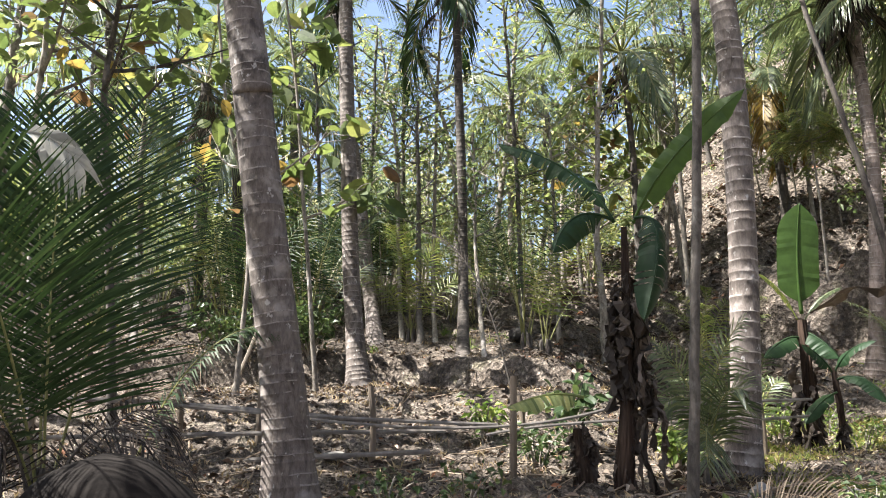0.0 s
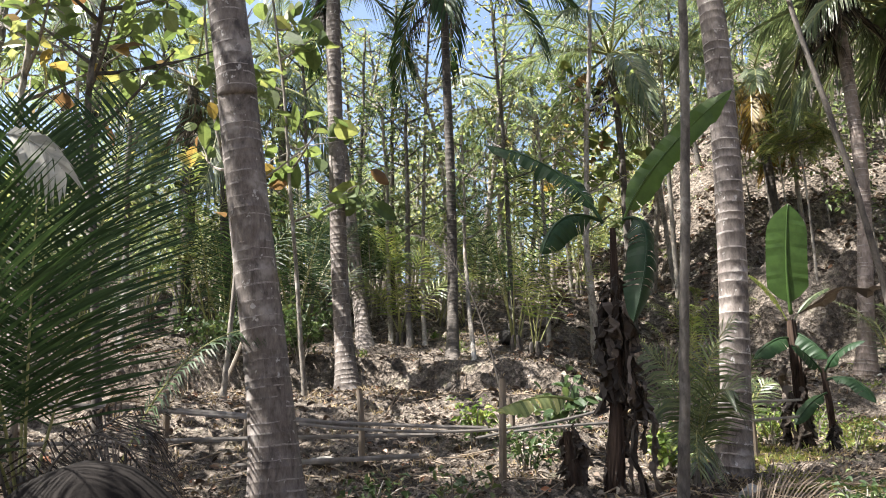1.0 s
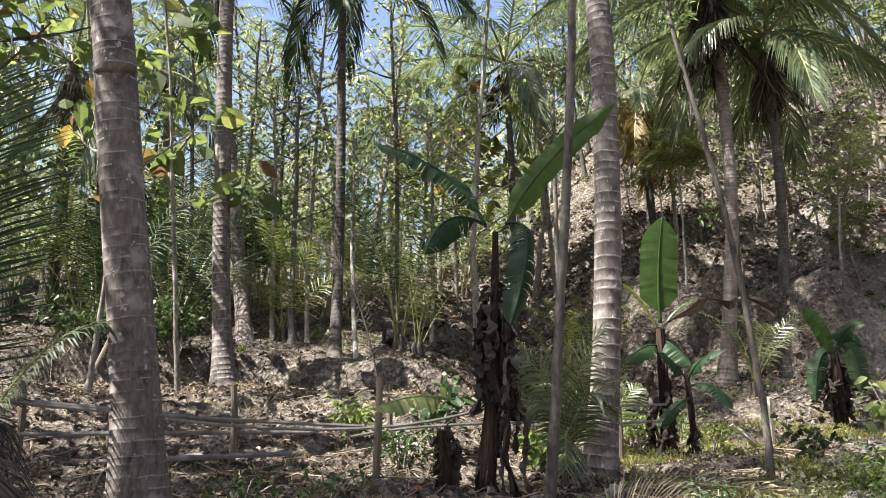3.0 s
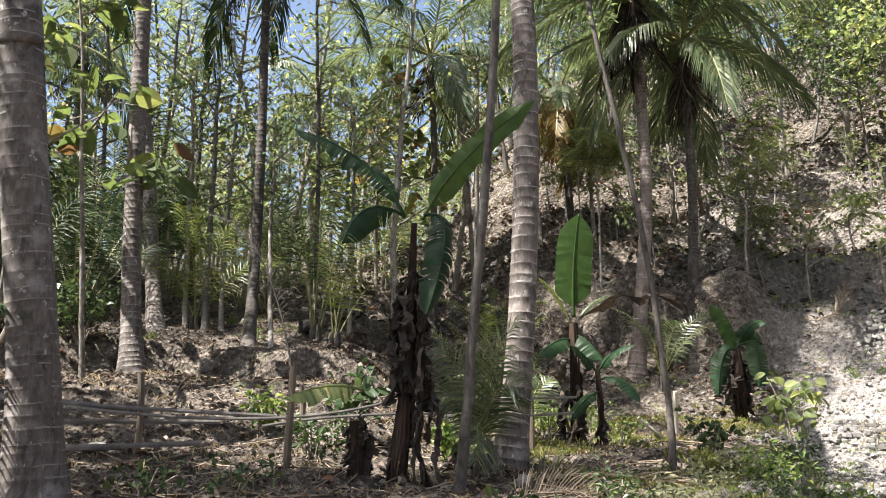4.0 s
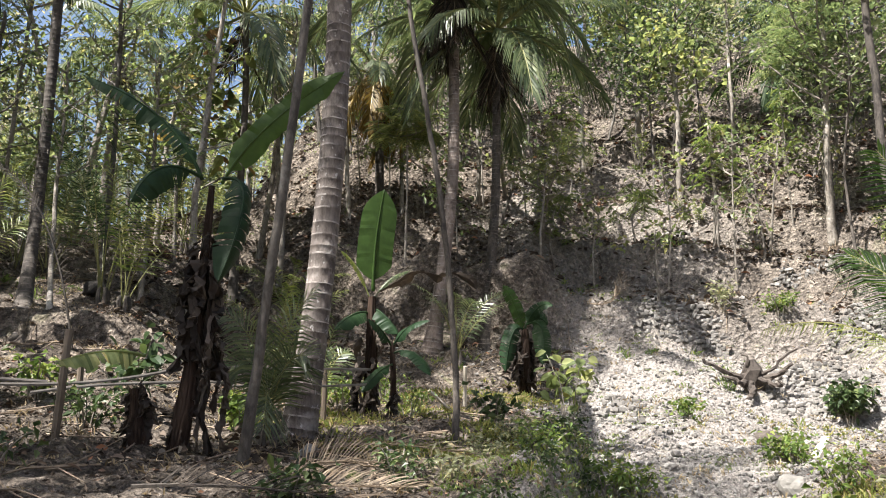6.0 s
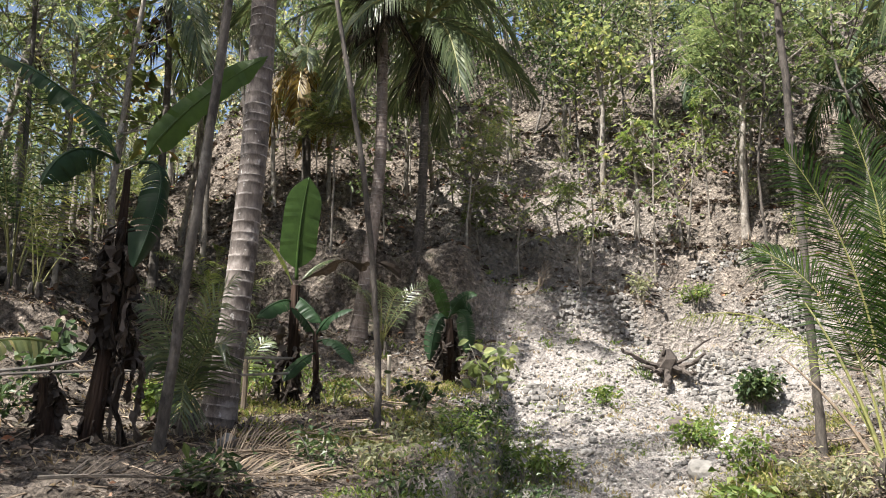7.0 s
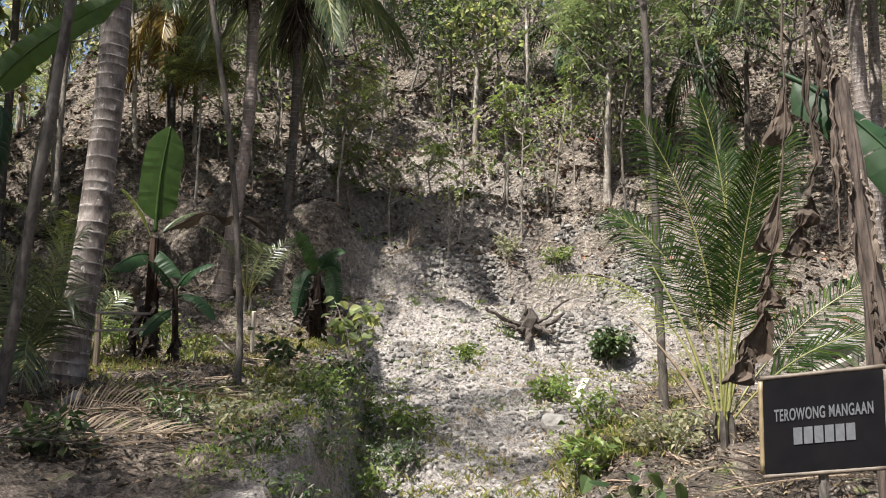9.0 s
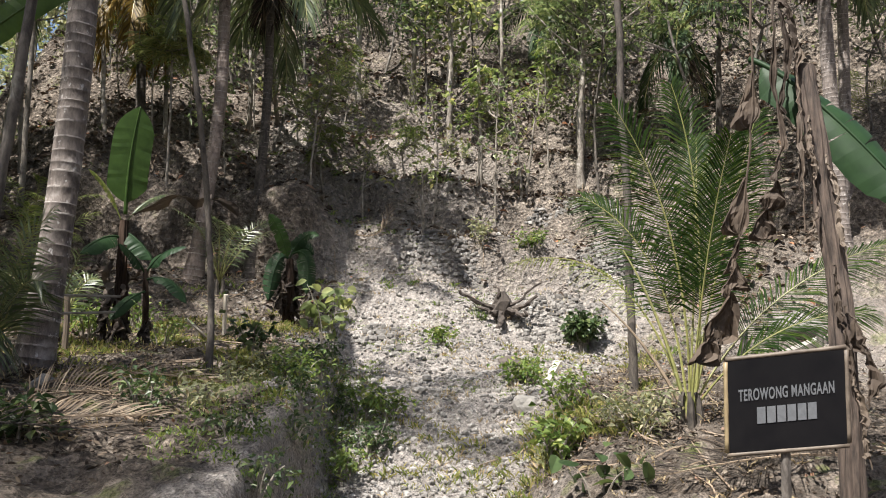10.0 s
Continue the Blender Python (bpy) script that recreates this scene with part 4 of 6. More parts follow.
banana((1.47, 6.93, 0.84), [(1.53, 6.92, 1.52), (1.57, 6.91, 2.38), (1.59, 6.90, 3.29)], 0.075, [
    ((1.67, 6.89, 3.32), (1.87, 6.74, 3.85), (2.53, 6.32, 4.34), 0.24, (-0.15, -1, 0.3), M_BANANA, 0.05, 0.15),
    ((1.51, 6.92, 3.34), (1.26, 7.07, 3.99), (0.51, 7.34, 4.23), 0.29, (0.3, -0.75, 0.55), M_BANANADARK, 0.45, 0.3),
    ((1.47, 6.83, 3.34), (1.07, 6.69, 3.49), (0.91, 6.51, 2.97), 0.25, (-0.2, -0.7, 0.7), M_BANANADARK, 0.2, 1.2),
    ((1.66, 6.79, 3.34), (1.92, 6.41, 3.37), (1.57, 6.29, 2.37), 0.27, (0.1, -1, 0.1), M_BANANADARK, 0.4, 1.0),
    ((1.16, 6.78, 1.81), (0.88, 6.71, 1.89), (0.51, 6.64, 1.72), 0.22, (0, -0.6, 1), M_LEAFYG, 0.1, 0.4),
], [], "banana plant with torn leaves and dark dead skirt", 41, strands=hanging((1.57, 6.91, 2.38), 2.85, 1.75, 0.11, 17, 0.15, 40) + hanging((1.68, 6.88, 1.62), 2.3, 1.05, 0.12, 8, 0.13, 39) + hanging((1.50, 6.92, 1.24), 1.7, 0.95, 0.06, 6, 0.09, 38), taper=0.3, ripple=0.13)
banana((1.22, 6.97, 0.92), [(1.17, 6.98, 1.24), (1.14, 6.98, 1.56)], 0.075, [], [], "cut banana stump wrapped in dead leaf sheaths", 43, "banana_stump", hanging((1.18, 6.98, 1.33), 1.6, 0.95, 0.08, 9, 0.11, 42))
B2 = (4.17, 9.32, 1.34)
banana(B2, [(4.04, 9.05, 1.96), (4.03, 9.05, 2.77)], 0.075, [
    ((4.04, 9.05, 2.84), (4.00, 9.01, 3.46), (4.08, 8.92, 4.10), 0.44, (-0.35, -1, 0.1), M_BANANA, 0.0, 0.05),
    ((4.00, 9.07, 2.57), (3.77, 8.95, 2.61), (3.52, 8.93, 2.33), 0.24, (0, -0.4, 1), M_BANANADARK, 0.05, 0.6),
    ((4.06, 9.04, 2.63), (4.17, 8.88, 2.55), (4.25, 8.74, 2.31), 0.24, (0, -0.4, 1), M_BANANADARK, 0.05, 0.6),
    ((4.04, 9.16, 2.78), (3.88, 9.22, 3.20), (3.65, 9.21, 3.33), 0.06, (0, -1, 0.4), M_LIGHTFROND, 0.3, 0.2),
    ((4.10, 9.13, 2.78), (4.30, 9.15, 3.08), (4.57, 9.14, 3.16), 0.06, (0, -0.7, 0.8), M_FROND, 0.3, 0.3),
], [((4.12, 9.01, 2.84), (4.58, 8.69, 3.33), (5.01, 8.22, 2.85), 0.26)], "banana plant with one broad upright green leaf", 45, strands=hanging((3.99, 9.07, 1.96), 2.3, 1.3, 0.10, 11, 0.16, 44))
banana((4.34, 8.97, 1.31), [(4.22, 8.75, 1.70), (4.19, 8.76, 2.21)], 0.04, [
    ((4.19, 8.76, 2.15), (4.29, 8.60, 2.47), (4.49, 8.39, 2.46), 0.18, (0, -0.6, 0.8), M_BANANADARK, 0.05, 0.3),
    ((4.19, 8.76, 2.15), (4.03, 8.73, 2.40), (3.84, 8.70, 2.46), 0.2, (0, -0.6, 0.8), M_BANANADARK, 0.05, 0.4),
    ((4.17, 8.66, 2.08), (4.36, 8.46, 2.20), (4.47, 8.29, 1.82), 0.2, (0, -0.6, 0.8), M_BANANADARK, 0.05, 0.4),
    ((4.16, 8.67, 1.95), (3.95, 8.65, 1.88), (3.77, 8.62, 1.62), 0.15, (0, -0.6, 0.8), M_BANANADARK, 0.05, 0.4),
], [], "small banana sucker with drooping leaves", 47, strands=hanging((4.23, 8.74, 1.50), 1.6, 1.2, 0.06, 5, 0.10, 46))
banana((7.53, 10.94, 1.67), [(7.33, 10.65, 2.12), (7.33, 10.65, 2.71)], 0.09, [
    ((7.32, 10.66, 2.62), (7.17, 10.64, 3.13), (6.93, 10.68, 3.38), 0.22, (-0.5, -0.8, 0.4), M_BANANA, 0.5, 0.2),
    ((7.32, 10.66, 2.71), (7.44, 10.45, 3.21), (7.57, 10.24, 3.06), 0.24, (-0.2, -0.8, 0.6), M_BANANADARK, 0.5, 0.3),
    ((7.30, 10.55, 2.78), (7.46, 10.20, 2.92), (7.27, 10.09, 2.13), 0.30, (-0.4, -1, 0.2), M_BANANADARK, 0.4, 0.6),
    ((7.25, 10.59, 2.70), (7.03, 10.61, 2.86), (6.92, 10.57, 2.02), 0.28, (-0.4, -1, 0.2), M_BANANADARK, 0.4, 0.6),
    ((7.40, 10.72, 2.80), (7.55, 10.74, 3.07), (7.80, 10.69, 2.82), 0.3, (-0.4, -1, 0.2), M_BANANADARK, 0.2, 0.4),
], [], "banana plant with shade-darkened drooping leaves at the slope foot", 49, strands=hanging((7.33, 10.65, 2.12), 2.6, 1.75, 0.13, 10, 0.2, 48))
RIGHTWARD, LEFTWARD = -0.77, 2.37
banana((5.30, 1.65, 0.62), [(5.29, 1.66, 1.12), (5.28, 1.69, 1.81), (5.26, 1.74, 2.35), (5.24, 1.80, 2.93), (5.23, 1.83, 3.19)], 0.063, [
    ((5.29, 2.20, 3.34), (5.33, 1.84, 3.14), (5.42, 1.23, 2.21), 0.36, (-0.75, -0.6, 0.5), M_BANANADARK, 0.10, 0.5),
], [], "tall dead banana stem with brown rags and one green leaf", 50, strands=[
    ([(4.93, 2.01, 3.68), (4.93, 2.02, 3.04), (4.92, 2.04, 2.68), (4.90, 2.08, 2.29), (4.88, 2.12, 1.94), (4.86, 2.15, 1.80), (4.82, 2.24, 1.55), (4.77, 2.33, 1.36)],
     [(0.12, 0.13, 0.17, LEFTWARD), (0.14, 0.10, 0.06, RIGHTWARD), (0.36, 0.13, 0.18, LEFTWARD), (0.38, 0.12, 0.05, RIGHTWARD), (0.50, 0.10, 0.10, LEFTWARD), (0.58, 0.17, 0.10, LEFTWARD), (0.56, 0.16, 0.13, RIGHTWARD), (0.73, 0.18, 0.15, RIGHTWARD), (0.74, 0.16, 0.12, LEFTWARD), (0.84, 0.16, 0.16, RIGHTWARD), (0.86, 0.14, 0.10, LEFTWARD + 0.5)]),
    ([(5.03, 1.92, 3.65), (5.03, 1.92, 3.28), (5.03, 1.92, 2.96), (5.01, 1.89, 2.67), (4.98, 1.90, 2.47), (4.96, 1.95, 2.34), (4.94, 1.98, 2.20), (4.95, 1.98, 2.08)],
     [(0.10, 0.2, 0.05, LEFTWARD), (0.30, 0.16, 0.06, RIGHTWARD), (0.45, 0.16, 0.06, LEFTWARD), (0.60, 0.18, 0.15, RIGHTWARD), (0.64, 0.14, 0.09, LEFTWARD), (0.78, 0.2, 0.13, RIGHTWARD), (0.76, 0.22, 0.10, LEFTWARD)]),
    ([(5.09, 1.91, 3.64), (5.10, 1.89, 3.20), (5.09, 1.90, 2.91), (5.12, 1.83, 2.68), (5.12, 1.83, 2.37)], [(0.05, 0.3, 0.07, RIGHTWARD), (0.3, 0.25, 0.05, LEFTWARD), (0.7, 0.25, 0.05, RIGHTWARD)]),
    ([(5.16, 1.85, 3.43), (5.12, 1.83, 3.12), (5.08, 1.79, 2.69), (5.08, 1.79, 2.15)], [(0.0, 0.3, 0.06, RIGHTWARD), (0.5, 0.3, 0.05, LEFTWARD)]),
    ([(5.14, 1.90, 3.73), (5.10, 1.87, 3.49), (5.12, 1.82, 3.09)], [(0.0, 0.4, 0.08, LEFTWARD), (0.3, 0.5, 0.07, RIGHTWARD)]),
    ([(5.20, 1.63, 1.70), (5.17, 1.54, 1.57), (5.18, 1.51, 1.38), (5.18, 1.51, 1.13)], [(0.2, 0.4, 0.10, LEFTWARD), (0.5, 0.45, 0.10, RIGHTWARD)]),
    ([(5.16, 1.74, 2.29), (5.09, 1.76, 2.12), (5.09, 1.78, 1.99)], [(0.3, 0.5, 0.05, LEFTWARD)]),
    ([(5.19, 1.70, 2.60), (5.18, 1.64, 2.30), (5.20, 1.60, 1.95)], [(0.1, 0.4, 0.06, RIGHTWARD), (0.5, 0.4, 0.05, LEFTWARD)]),
    ([(5.20, 1.68, 1.95), (5.20, 1.64, 1.60), (5.21, 1.61, 1.25)], [(0.1, 0.4, 0.05, LEFTWARD), (0.55, 0.4, 0.06, RIGHTWARD)]),
    ([(5.16, 1.78, 2.85), (5.13, 1.76, 2.62), (5.14, 1.75, 2.40)], [(0.1, 0.5, 0.06, LEFTWARD), (0.4, 0.5, 0.05, RIGHTWARD)]),
    ([(5.21, 1.60, 1.30), (5.20, 1.55, 1.05), (5.22, 1.52, 0.80)], [(0.1, 0.5, 0.07, RIGHTWARD), (0.5, 0.4, 0.05, LEFTWARD)]),
], taper=0.92, stem=M_DEADSTEM)


# ---- broad-leaved trees ----
def limb_paths(path, rng, count, reach, start=0.45, rise=0.7):
    """Limbs that leave a stem, each with two twigs; gives the pieces and the twig ends."""
    p = spline(path, 30)
    pieces, ends = [], []
    for i in range(count):
        u = start + (1 - start) * (i + rng.uniform(0.2, 0.8)) / count
        o = p[min(29, int(u * 29))]
        a = i * 2.4 + rng.uniform(-0.6, 0.6)
        ln = reach * rng.uniform(0.6, 1.1) * (1.15 - 0.6 * u)
        tip = o + np.array((math.cos(a) * ln, math.sin(a) * ln, ln * rise * rng.uniform(0.5, 1.3)))
        bend = o + (tip - o) * 0.5 + np.array((0, 0, -0.1 * ln)) + rng.normal(0, 0.06 * ln, 3)
        q = bezier(o, bend, tip, 7)
        limb = [tube(q, np.linspace(0.022, 0.007, 7) * (0.6 + reach * 0.35), 5)]
        ends.append(tip)
        for k in range(3):
            j = int(rng.integers(2, 6))
            t2 = q[j] + rng.normal(0, 0.33 * ln, 3) + np.array((0, 0, 0.18 * ln))
            limb.append(tube(bezier(q[j], (q[j] + t2) / 2 + rng.normal(0, 0.05, 3), t2, 5), np.linspace(0.010, 0.004, 5), 4))
            ends += [t2, (q[j] + t2) / 2]
        pieces.append(join(limb))
    ends.append(p[-1])
    return pieces, ends


def leaf_cloud(ends, rng, per, spread, length, width, droop=0.25, flat=0.6):
    pos, direc, nor = [], [], []
    for e in ends:
        for k in range(int(per * rng.uniform(0.5, 1.4)) + 1):
            d = rng.normal(0, 1, 3)
            d[2] *= 0.5
            pos.append(np.asarray(e) + rng.normal(0, spread, 3))
            direc.append(d)
            nor.append(rng.normal(0, 1 - flat, 3) + np.array((0, 0, flat)))
    n = len(pos)
    return (broad_cards if length > 0.155 else leaf_cards)(pos, direc, nor, length * rng.uniform(0.6, 1.25, n), width * rng.uniform(0.7, 1.2, n), 0.3, droop)


def feather_cloud(ends, rng, per, size):
    """Twice-feathered leaves: rows of tiny leaflets along thin stalks."""
    pos, direc, nor = [], [], []
    for e in ends:
        for k in range(per):
            a, tilt = rng.uniform(0, 6.28), rng.uniform(-0.35, 0.25)
            d = np.array((math.cos(a), math.sin(a), tilt))
            s = unit(np.cross(d, (0, 0, 1)))
            for i in range(9):
                c = np.asarray(e) + d * size * (0.15 + i * 0.1) + np.array((0, 0, -0.5 * size * (i / 9) ** 2))
                for g in (-1, 1):
                    pos.append(c)
                    direc.append(s * g + d * 0.5 + np.array((0, 0, -0.15)))
                    nor.append((0, 0, 1))
    n = len(pos)
    return leaf_cards(pos, direc, nor, size * 0.36 * rng.uniform(0.7, 1.1, n), size * 0.085, 0.1, 0.2)


def tree(base, path, radius, label, seed, bark_mat=None, leaf=None, limbs=9, reach=0.9, per=5, spread=0.16, size=(0.12, 0.07), start=0.5, feather=False, name="slender_tree", taper=0.45, group="trees of the grove", rise=0.7, sides=8):
    """A stem through the given places (world), limbs and a crown of single leaves."""
    rng = np.random.default_rng(seed)
    b = np.array(on_ground(base[0], base[1]))
    ob = thing(name, b, label, "tree", group)
    local = [np.array((0, 0, -0.2))] + [np.array(q) - b for q in path]
    p = spline(local, 40)
    wob = np.cumsum(rng.normal(0, radius * 0.12, (40, 3)), axis=0)
    p = p + wob - np.linspace(0, 1, 40)[:, None] * wob[-1]
    part("trunk", mesh("trunk", *tube(p, radius * (np.linspace(1, taper, 40) + 0.45 * np.exp(-np.arange(40) / 1.6)), sides, 0.06, rng), bark_mat or M_BARK, smooth=True), ob)
    if limbs:
        pieces, ends = limb_paths(local, rng, limbs, reach, start, rise)
        for piece in pieces:
            part("branch", mesh("branch", *piece, bark_mat or M_BARK), ob)
        cloud = feather_cloud(ends, rng, per, size[0]) if feather else leaf_cloud(ends, rng, per, spread, *size)
        part("crown", mesh("crown", *cloud, leaf or M_LEAFG), ob)
    return ob


def straight(b, m, t, more=0.0):
    """Places up a stem, carried on above the last one."""
    t2 = tuple(t[i] + (t[i] - m[i]) * more for i in range(3))
    return [m, t, t2] if more else [m, t]


tree((1.89, 6.42, 0.86), straight(0, (2.02, 6.38, 2.86), (2.19, 6.33, 5.19), 0.35), 0.045, "bare thin grey pole-like tree", 60, M_POLE, M_LEAFG, 6, 1.0, start=0.92, name="thin_tree", taper=0.75)
tree((4.08, 6.95, 1.12), [(4.14, 7.22, 2.22), (4.04, 7.27, 3.31), (3.87, 7.36, 4.41), (3.70, 7.45, 5.45), (3.57, 7.51, 6.47)], 0.034, "bare thin leaning dark tree", 61, M_DARKBARK, M_LEAFG, 6, 1.0, start=0.93, name="thin_tree", taper=0.7)
tree((2.91, 14.38, 3.01), [(2.81, 14.33, 4.40), (2.80, 14.33, 5.24), (2.94, 14.30, 7.44), (3.13, 14.26, 10.50)], 0.075, "slender pale grey tree on the terrace", 62, M_BARK, M_LEAFYG, 8, 1.1, start=0.6, per=4)
tree((8.36, 5.06, 0.93), [(8.35, 5.10, 2.19), (8.33, 5.13, 3.52), (8.28, 5.21, 5.61), (8.26, 5.24, 6.48)], 0.05, "tall thin dark tree with straight stem", 63, M_DARKBARK, M_LEAFG, 8, 1.2, start=0.85, name="thin_tree", taper=0.8)
tree((-5.28, 9.65, 2.90), [(-5.44, 9.56, 4.72), (-5.50, 9.53, 6.07), (-5.47, 9.54, 7.53)], 0.10, "grey tree at the edge of the grove", 64, M_BARK, M_LEAFG, 10, 1.4, start=0.6)
for k, (b, m, t, w) in enumerate([
    ((-4.29, 11.27, 2.50), (-5.01, 13.07, 3.77), (-5.10, 13.04, 5.89), 0.068), ((-6.06, 13.72, 2.91), (-6.23, 13.64, 5.06), (-6.32, 13.60, 7.15), 0.06),
    ((-3.89, 15.52, 3.32), (-4.09, 15.47, 5.77), (-4.32, 15.41, 7.90), 0.07), ((-0.38, 13.81, 3.00), (-0.44, 14.59, 4.45), (-0.47, 14.59, 6.42), 0.062),
    ((-0.71, 14.19, 3.16), (-0.84, 14.98, 4.53), (-0.92, 14.97, 6.54), 0.048), ((-0.12, 13.87, 3.02), (-0.17, 14.80, 4.50), (-0.09, 14.80, 7.64), 0.045),
    ((1.38, 13.99, 3.14), (1.46, 15.13, 5.45), (1.32, 15.14, 8.39), 0.055), ((0.64, 12.14, 2.58), (0.61, 13.99, 4.43), (0.57, 13.99, 5.89), 0.04),
    ((2.03, 14.11, 3.15), (2.16, 15.05, 4.87), (2.11, 15.05, 6.57), 0.045), ((-2.19, 15.04, 3.05), (-2.34, 15.02, 5.42), (-2.50, 14.99, 7.72), 0.05),
    ((4.77, 17.36, 4.02), (5.00, 17.29, 7.06), (4.96, 17.30, 10.66), 0.07), ((4.69, 15.30, 4.60), (4.69, 15.30, 6.19), (4.70, 15.29, 8.09), 0.055),
    ((-1.56, 17.93, 4.10), (-1.67, 17.92, 6.45), (-1.63, 17.93, 9.23), 0.06), ((2.78, 18.29, 4.41), (2.80, 18.29, 6.96), (3.08, 18.24, 9.36), 0.06)]):
    tree(b, straight(0, m, t, 0.7), w, "slender grey tree with a light leafy top", 70 + k, M_BARK if k % 3 else M_POLE, (M_LEAFYG, M_LEAFG, M_LEAFDULL)[k % 3], 10, 1.15, 5, start=0.45)
# trees on the hillside
tree((13.78, 13.78, 6.51), [(13.66, 13.68, 7.82), (13.62, 13.72, 9.28), (13.56, 13.78, 10.47)], 0.075, "small grey tree with yellow-green leaves on the hillside", 90, M_BARK, M_LEAFYG, 12, 1.5, 6, 0.2, (0.17, 0.12), 0.5)
tree((14.89, 16.39, 8.61), [(14.60, 16.08, 9.95), (14.46, 16.21, 11.81), (14.39, 16.26, 13.19)], 0.08, "small grey tree with yellow-green leaves on the hillside", 91, M_BARK, M_LEAFYG, 12, 1.6, 6, 0.22, (0.18, 0.13), 0.45)
tree((12.75, 11.69, 4.68), [(12.61, 11.61, 5.81), (12.56, 11.67, 7.39)], 0.045, "sapling with a few leaves on the bare slope", 92, M_BARK, M_LEAFYG, 4, 0.5, 3, 0.08, (0.15, 0.10), 0.8)
tree((14.97, 10.72, 5.33), [(14.81, 10.53, 6.99), (14.82, 10.51, 8.69), (14.81, 10.52, 10.04)], 0.085, "tree with feathery bright green foliage", 93, M_BARK, M_LEAFG, 14, 2.3, 3, size=(0.40, 0), start=0.5, feather=True, name="feathery_tree")
tree((18.11, 8.99, 6.74), [(17.93, 8.87, 8.15), (17.96, 8.80, 9.78), (17.98, 8.76, 11.18)], 0.075, "dark slim tree on the hillside", 94, M_DARKBARK, M_LEAFG, 10, 1.3, 5, start=0.55)
for k, (b, m, t) in enumerate([((13.32, 11.03, 4.48), (13.17, 10.99, 5.30), (13.05, 11.13, 6.66)), ((13.39, 11.02, 4.51), (13.34, 10.79, 5.65), (13.43, 10.68, 6.87)), ((10.57, 11.15, 3.31), (10.54, 11.12, 4.16), (10.52, 11.14, 4.82)), ((9.23, 12.98, 3.74), (9.10, 12.78, 4.89), (9.21, 12.71, 6.40))]):
    tree(b, [m, t], 0.032, "bare thin sapling on the slope", 100 + k, M_BARK, M_LEAFYG, 4, 0.6, 1, 0.08, (0.12, 0.08), 0.6, name="sapling")
tree((9.73, 13.62, 4.39), [(9.43, 13.04, 5.57), (9.65, 12.88, 6.95)], 0.03, "young tree with feathery yellow-green leaves", 105, M_BARK, M_LEAFYG, 9, 1.2, 2, size=(0.32, 0), start=0.5, feather=True, name="feathery_tree")
tree((6.58, 13.60, 5.17), [(6.59, 13.60, 5.95), (6.51, 13.64, 6.98)], 0.028, "young tree with bright feathery leaves", 106, M_BARK, M_LEAFYG, 8, 1.1, 2, size=(0.42, 0), start=0.75, feather=True, name="feathery_tree", rise=0.15)
tree((13.19, 16.71, 7.94), [(13.02, 16.61, 9.72), (12.95, 16.66, 11.86), (12.91, 16.69, 13.22)], 0.085, "slim grey tree on the hillside", 107, M_BARK, M_LEAFDULL, 9, 1.4, 5, start=0.6)
for k, (b, m, t) in enumerate([((6.27, 15.79, 5.58), (6.24, 16.05, 6.99), (6.06, 16.12, 8.76)), ((5.00, 16.39, 5.49), (4.93, 16.79, 7.16), (4.73, 16.85, 8.90)), ((7.67, 16.13, 6.27), (7.79, 16.50, 7.17), (7.70, 16.54, 8.39)), ((9.71, 16.29, 6.67), (9.55, 16.04, 7.98), (9.35, 16.15, 9.69)), ((10.36, 16.02, 6.30), (9.47, 14.92, 7.26), (9.32, 15.01, 8.73)), ((16.32, 14.39, 8.08), (15.49, 13.65, 8.80), (15.48, 13.66, 10.83))]):
    tree(b, straight(0, m, t, 0.5), 0.055, "slim grey tree with sparse leaves on the slope", 110 + k, M_BARK, (M_LEAFYG, M_LEAFDULL)[k % 2], 9, 1.0, 4, start=0.55)
def saplings():
    rng = np.random.default_rng(130)
    for k in range(22):
        a, r, h = rng.uniform(22, 60), rng.uniform(15.6, 22), rng.uniform(1.2, 3.2)
        x, y = r * math.sin(radians(a)), r * math.cos(radians(a))
        if scree_at(x, y) > 0.45:
            continue
        z = ground(x, y)
        tree((x, y, z), [(x + rng.uniform(-0.15, 0.15), y, z + h * 0.5), (x + rng.uniform(-0.35, 0.35), y + rng.uniform(-0.2, 0.2), z + h)], 0.022, "thin sapling with a few bright leaves on the slope", 140 + k, M_BARK, (M_LEAFYG, M_WEED, M_LEAFG)[k % 3], 6, 0.7, 2 if k % 3 == 1 else 3, 0.10, (0.26, 0) if k % 3 == 1 else (0.13, 0.09), 0.35, feather=k % 3 == 1, name="sapling", group="saplings on the slope")


saplings()
tree((3.3, 16.6, 4.0), [(3.25, 16.6, 5.5), (3.35, 16.5, 7.2), (3.3, 16.6, 9.0)], 0.05, "teak tree with yellow and brown leaves beyond the terrace", 124, M_BARK, M_TEAK, 14, 1.5, 2, 0.25, (0.28, 0.2), 0.4, name="teak_tree")
# broad-leaved tree whose big leaves hang over the fence
tree((-3.30, 8.37, 2.25), [(-3.54, 8.27, 3.66), (-3.70, 8.20, 5.04), (-3.65, 8.23, 5.99), (-3.60, 8.25, 7.14)], 0.05, "teak tree with large yellow-green and brown leaves", 120, M_DARKBARK, M_TEAK, 12, 1.7, 1, 0.16, (0.26, 0.18), 0.4, name="teak_tree")
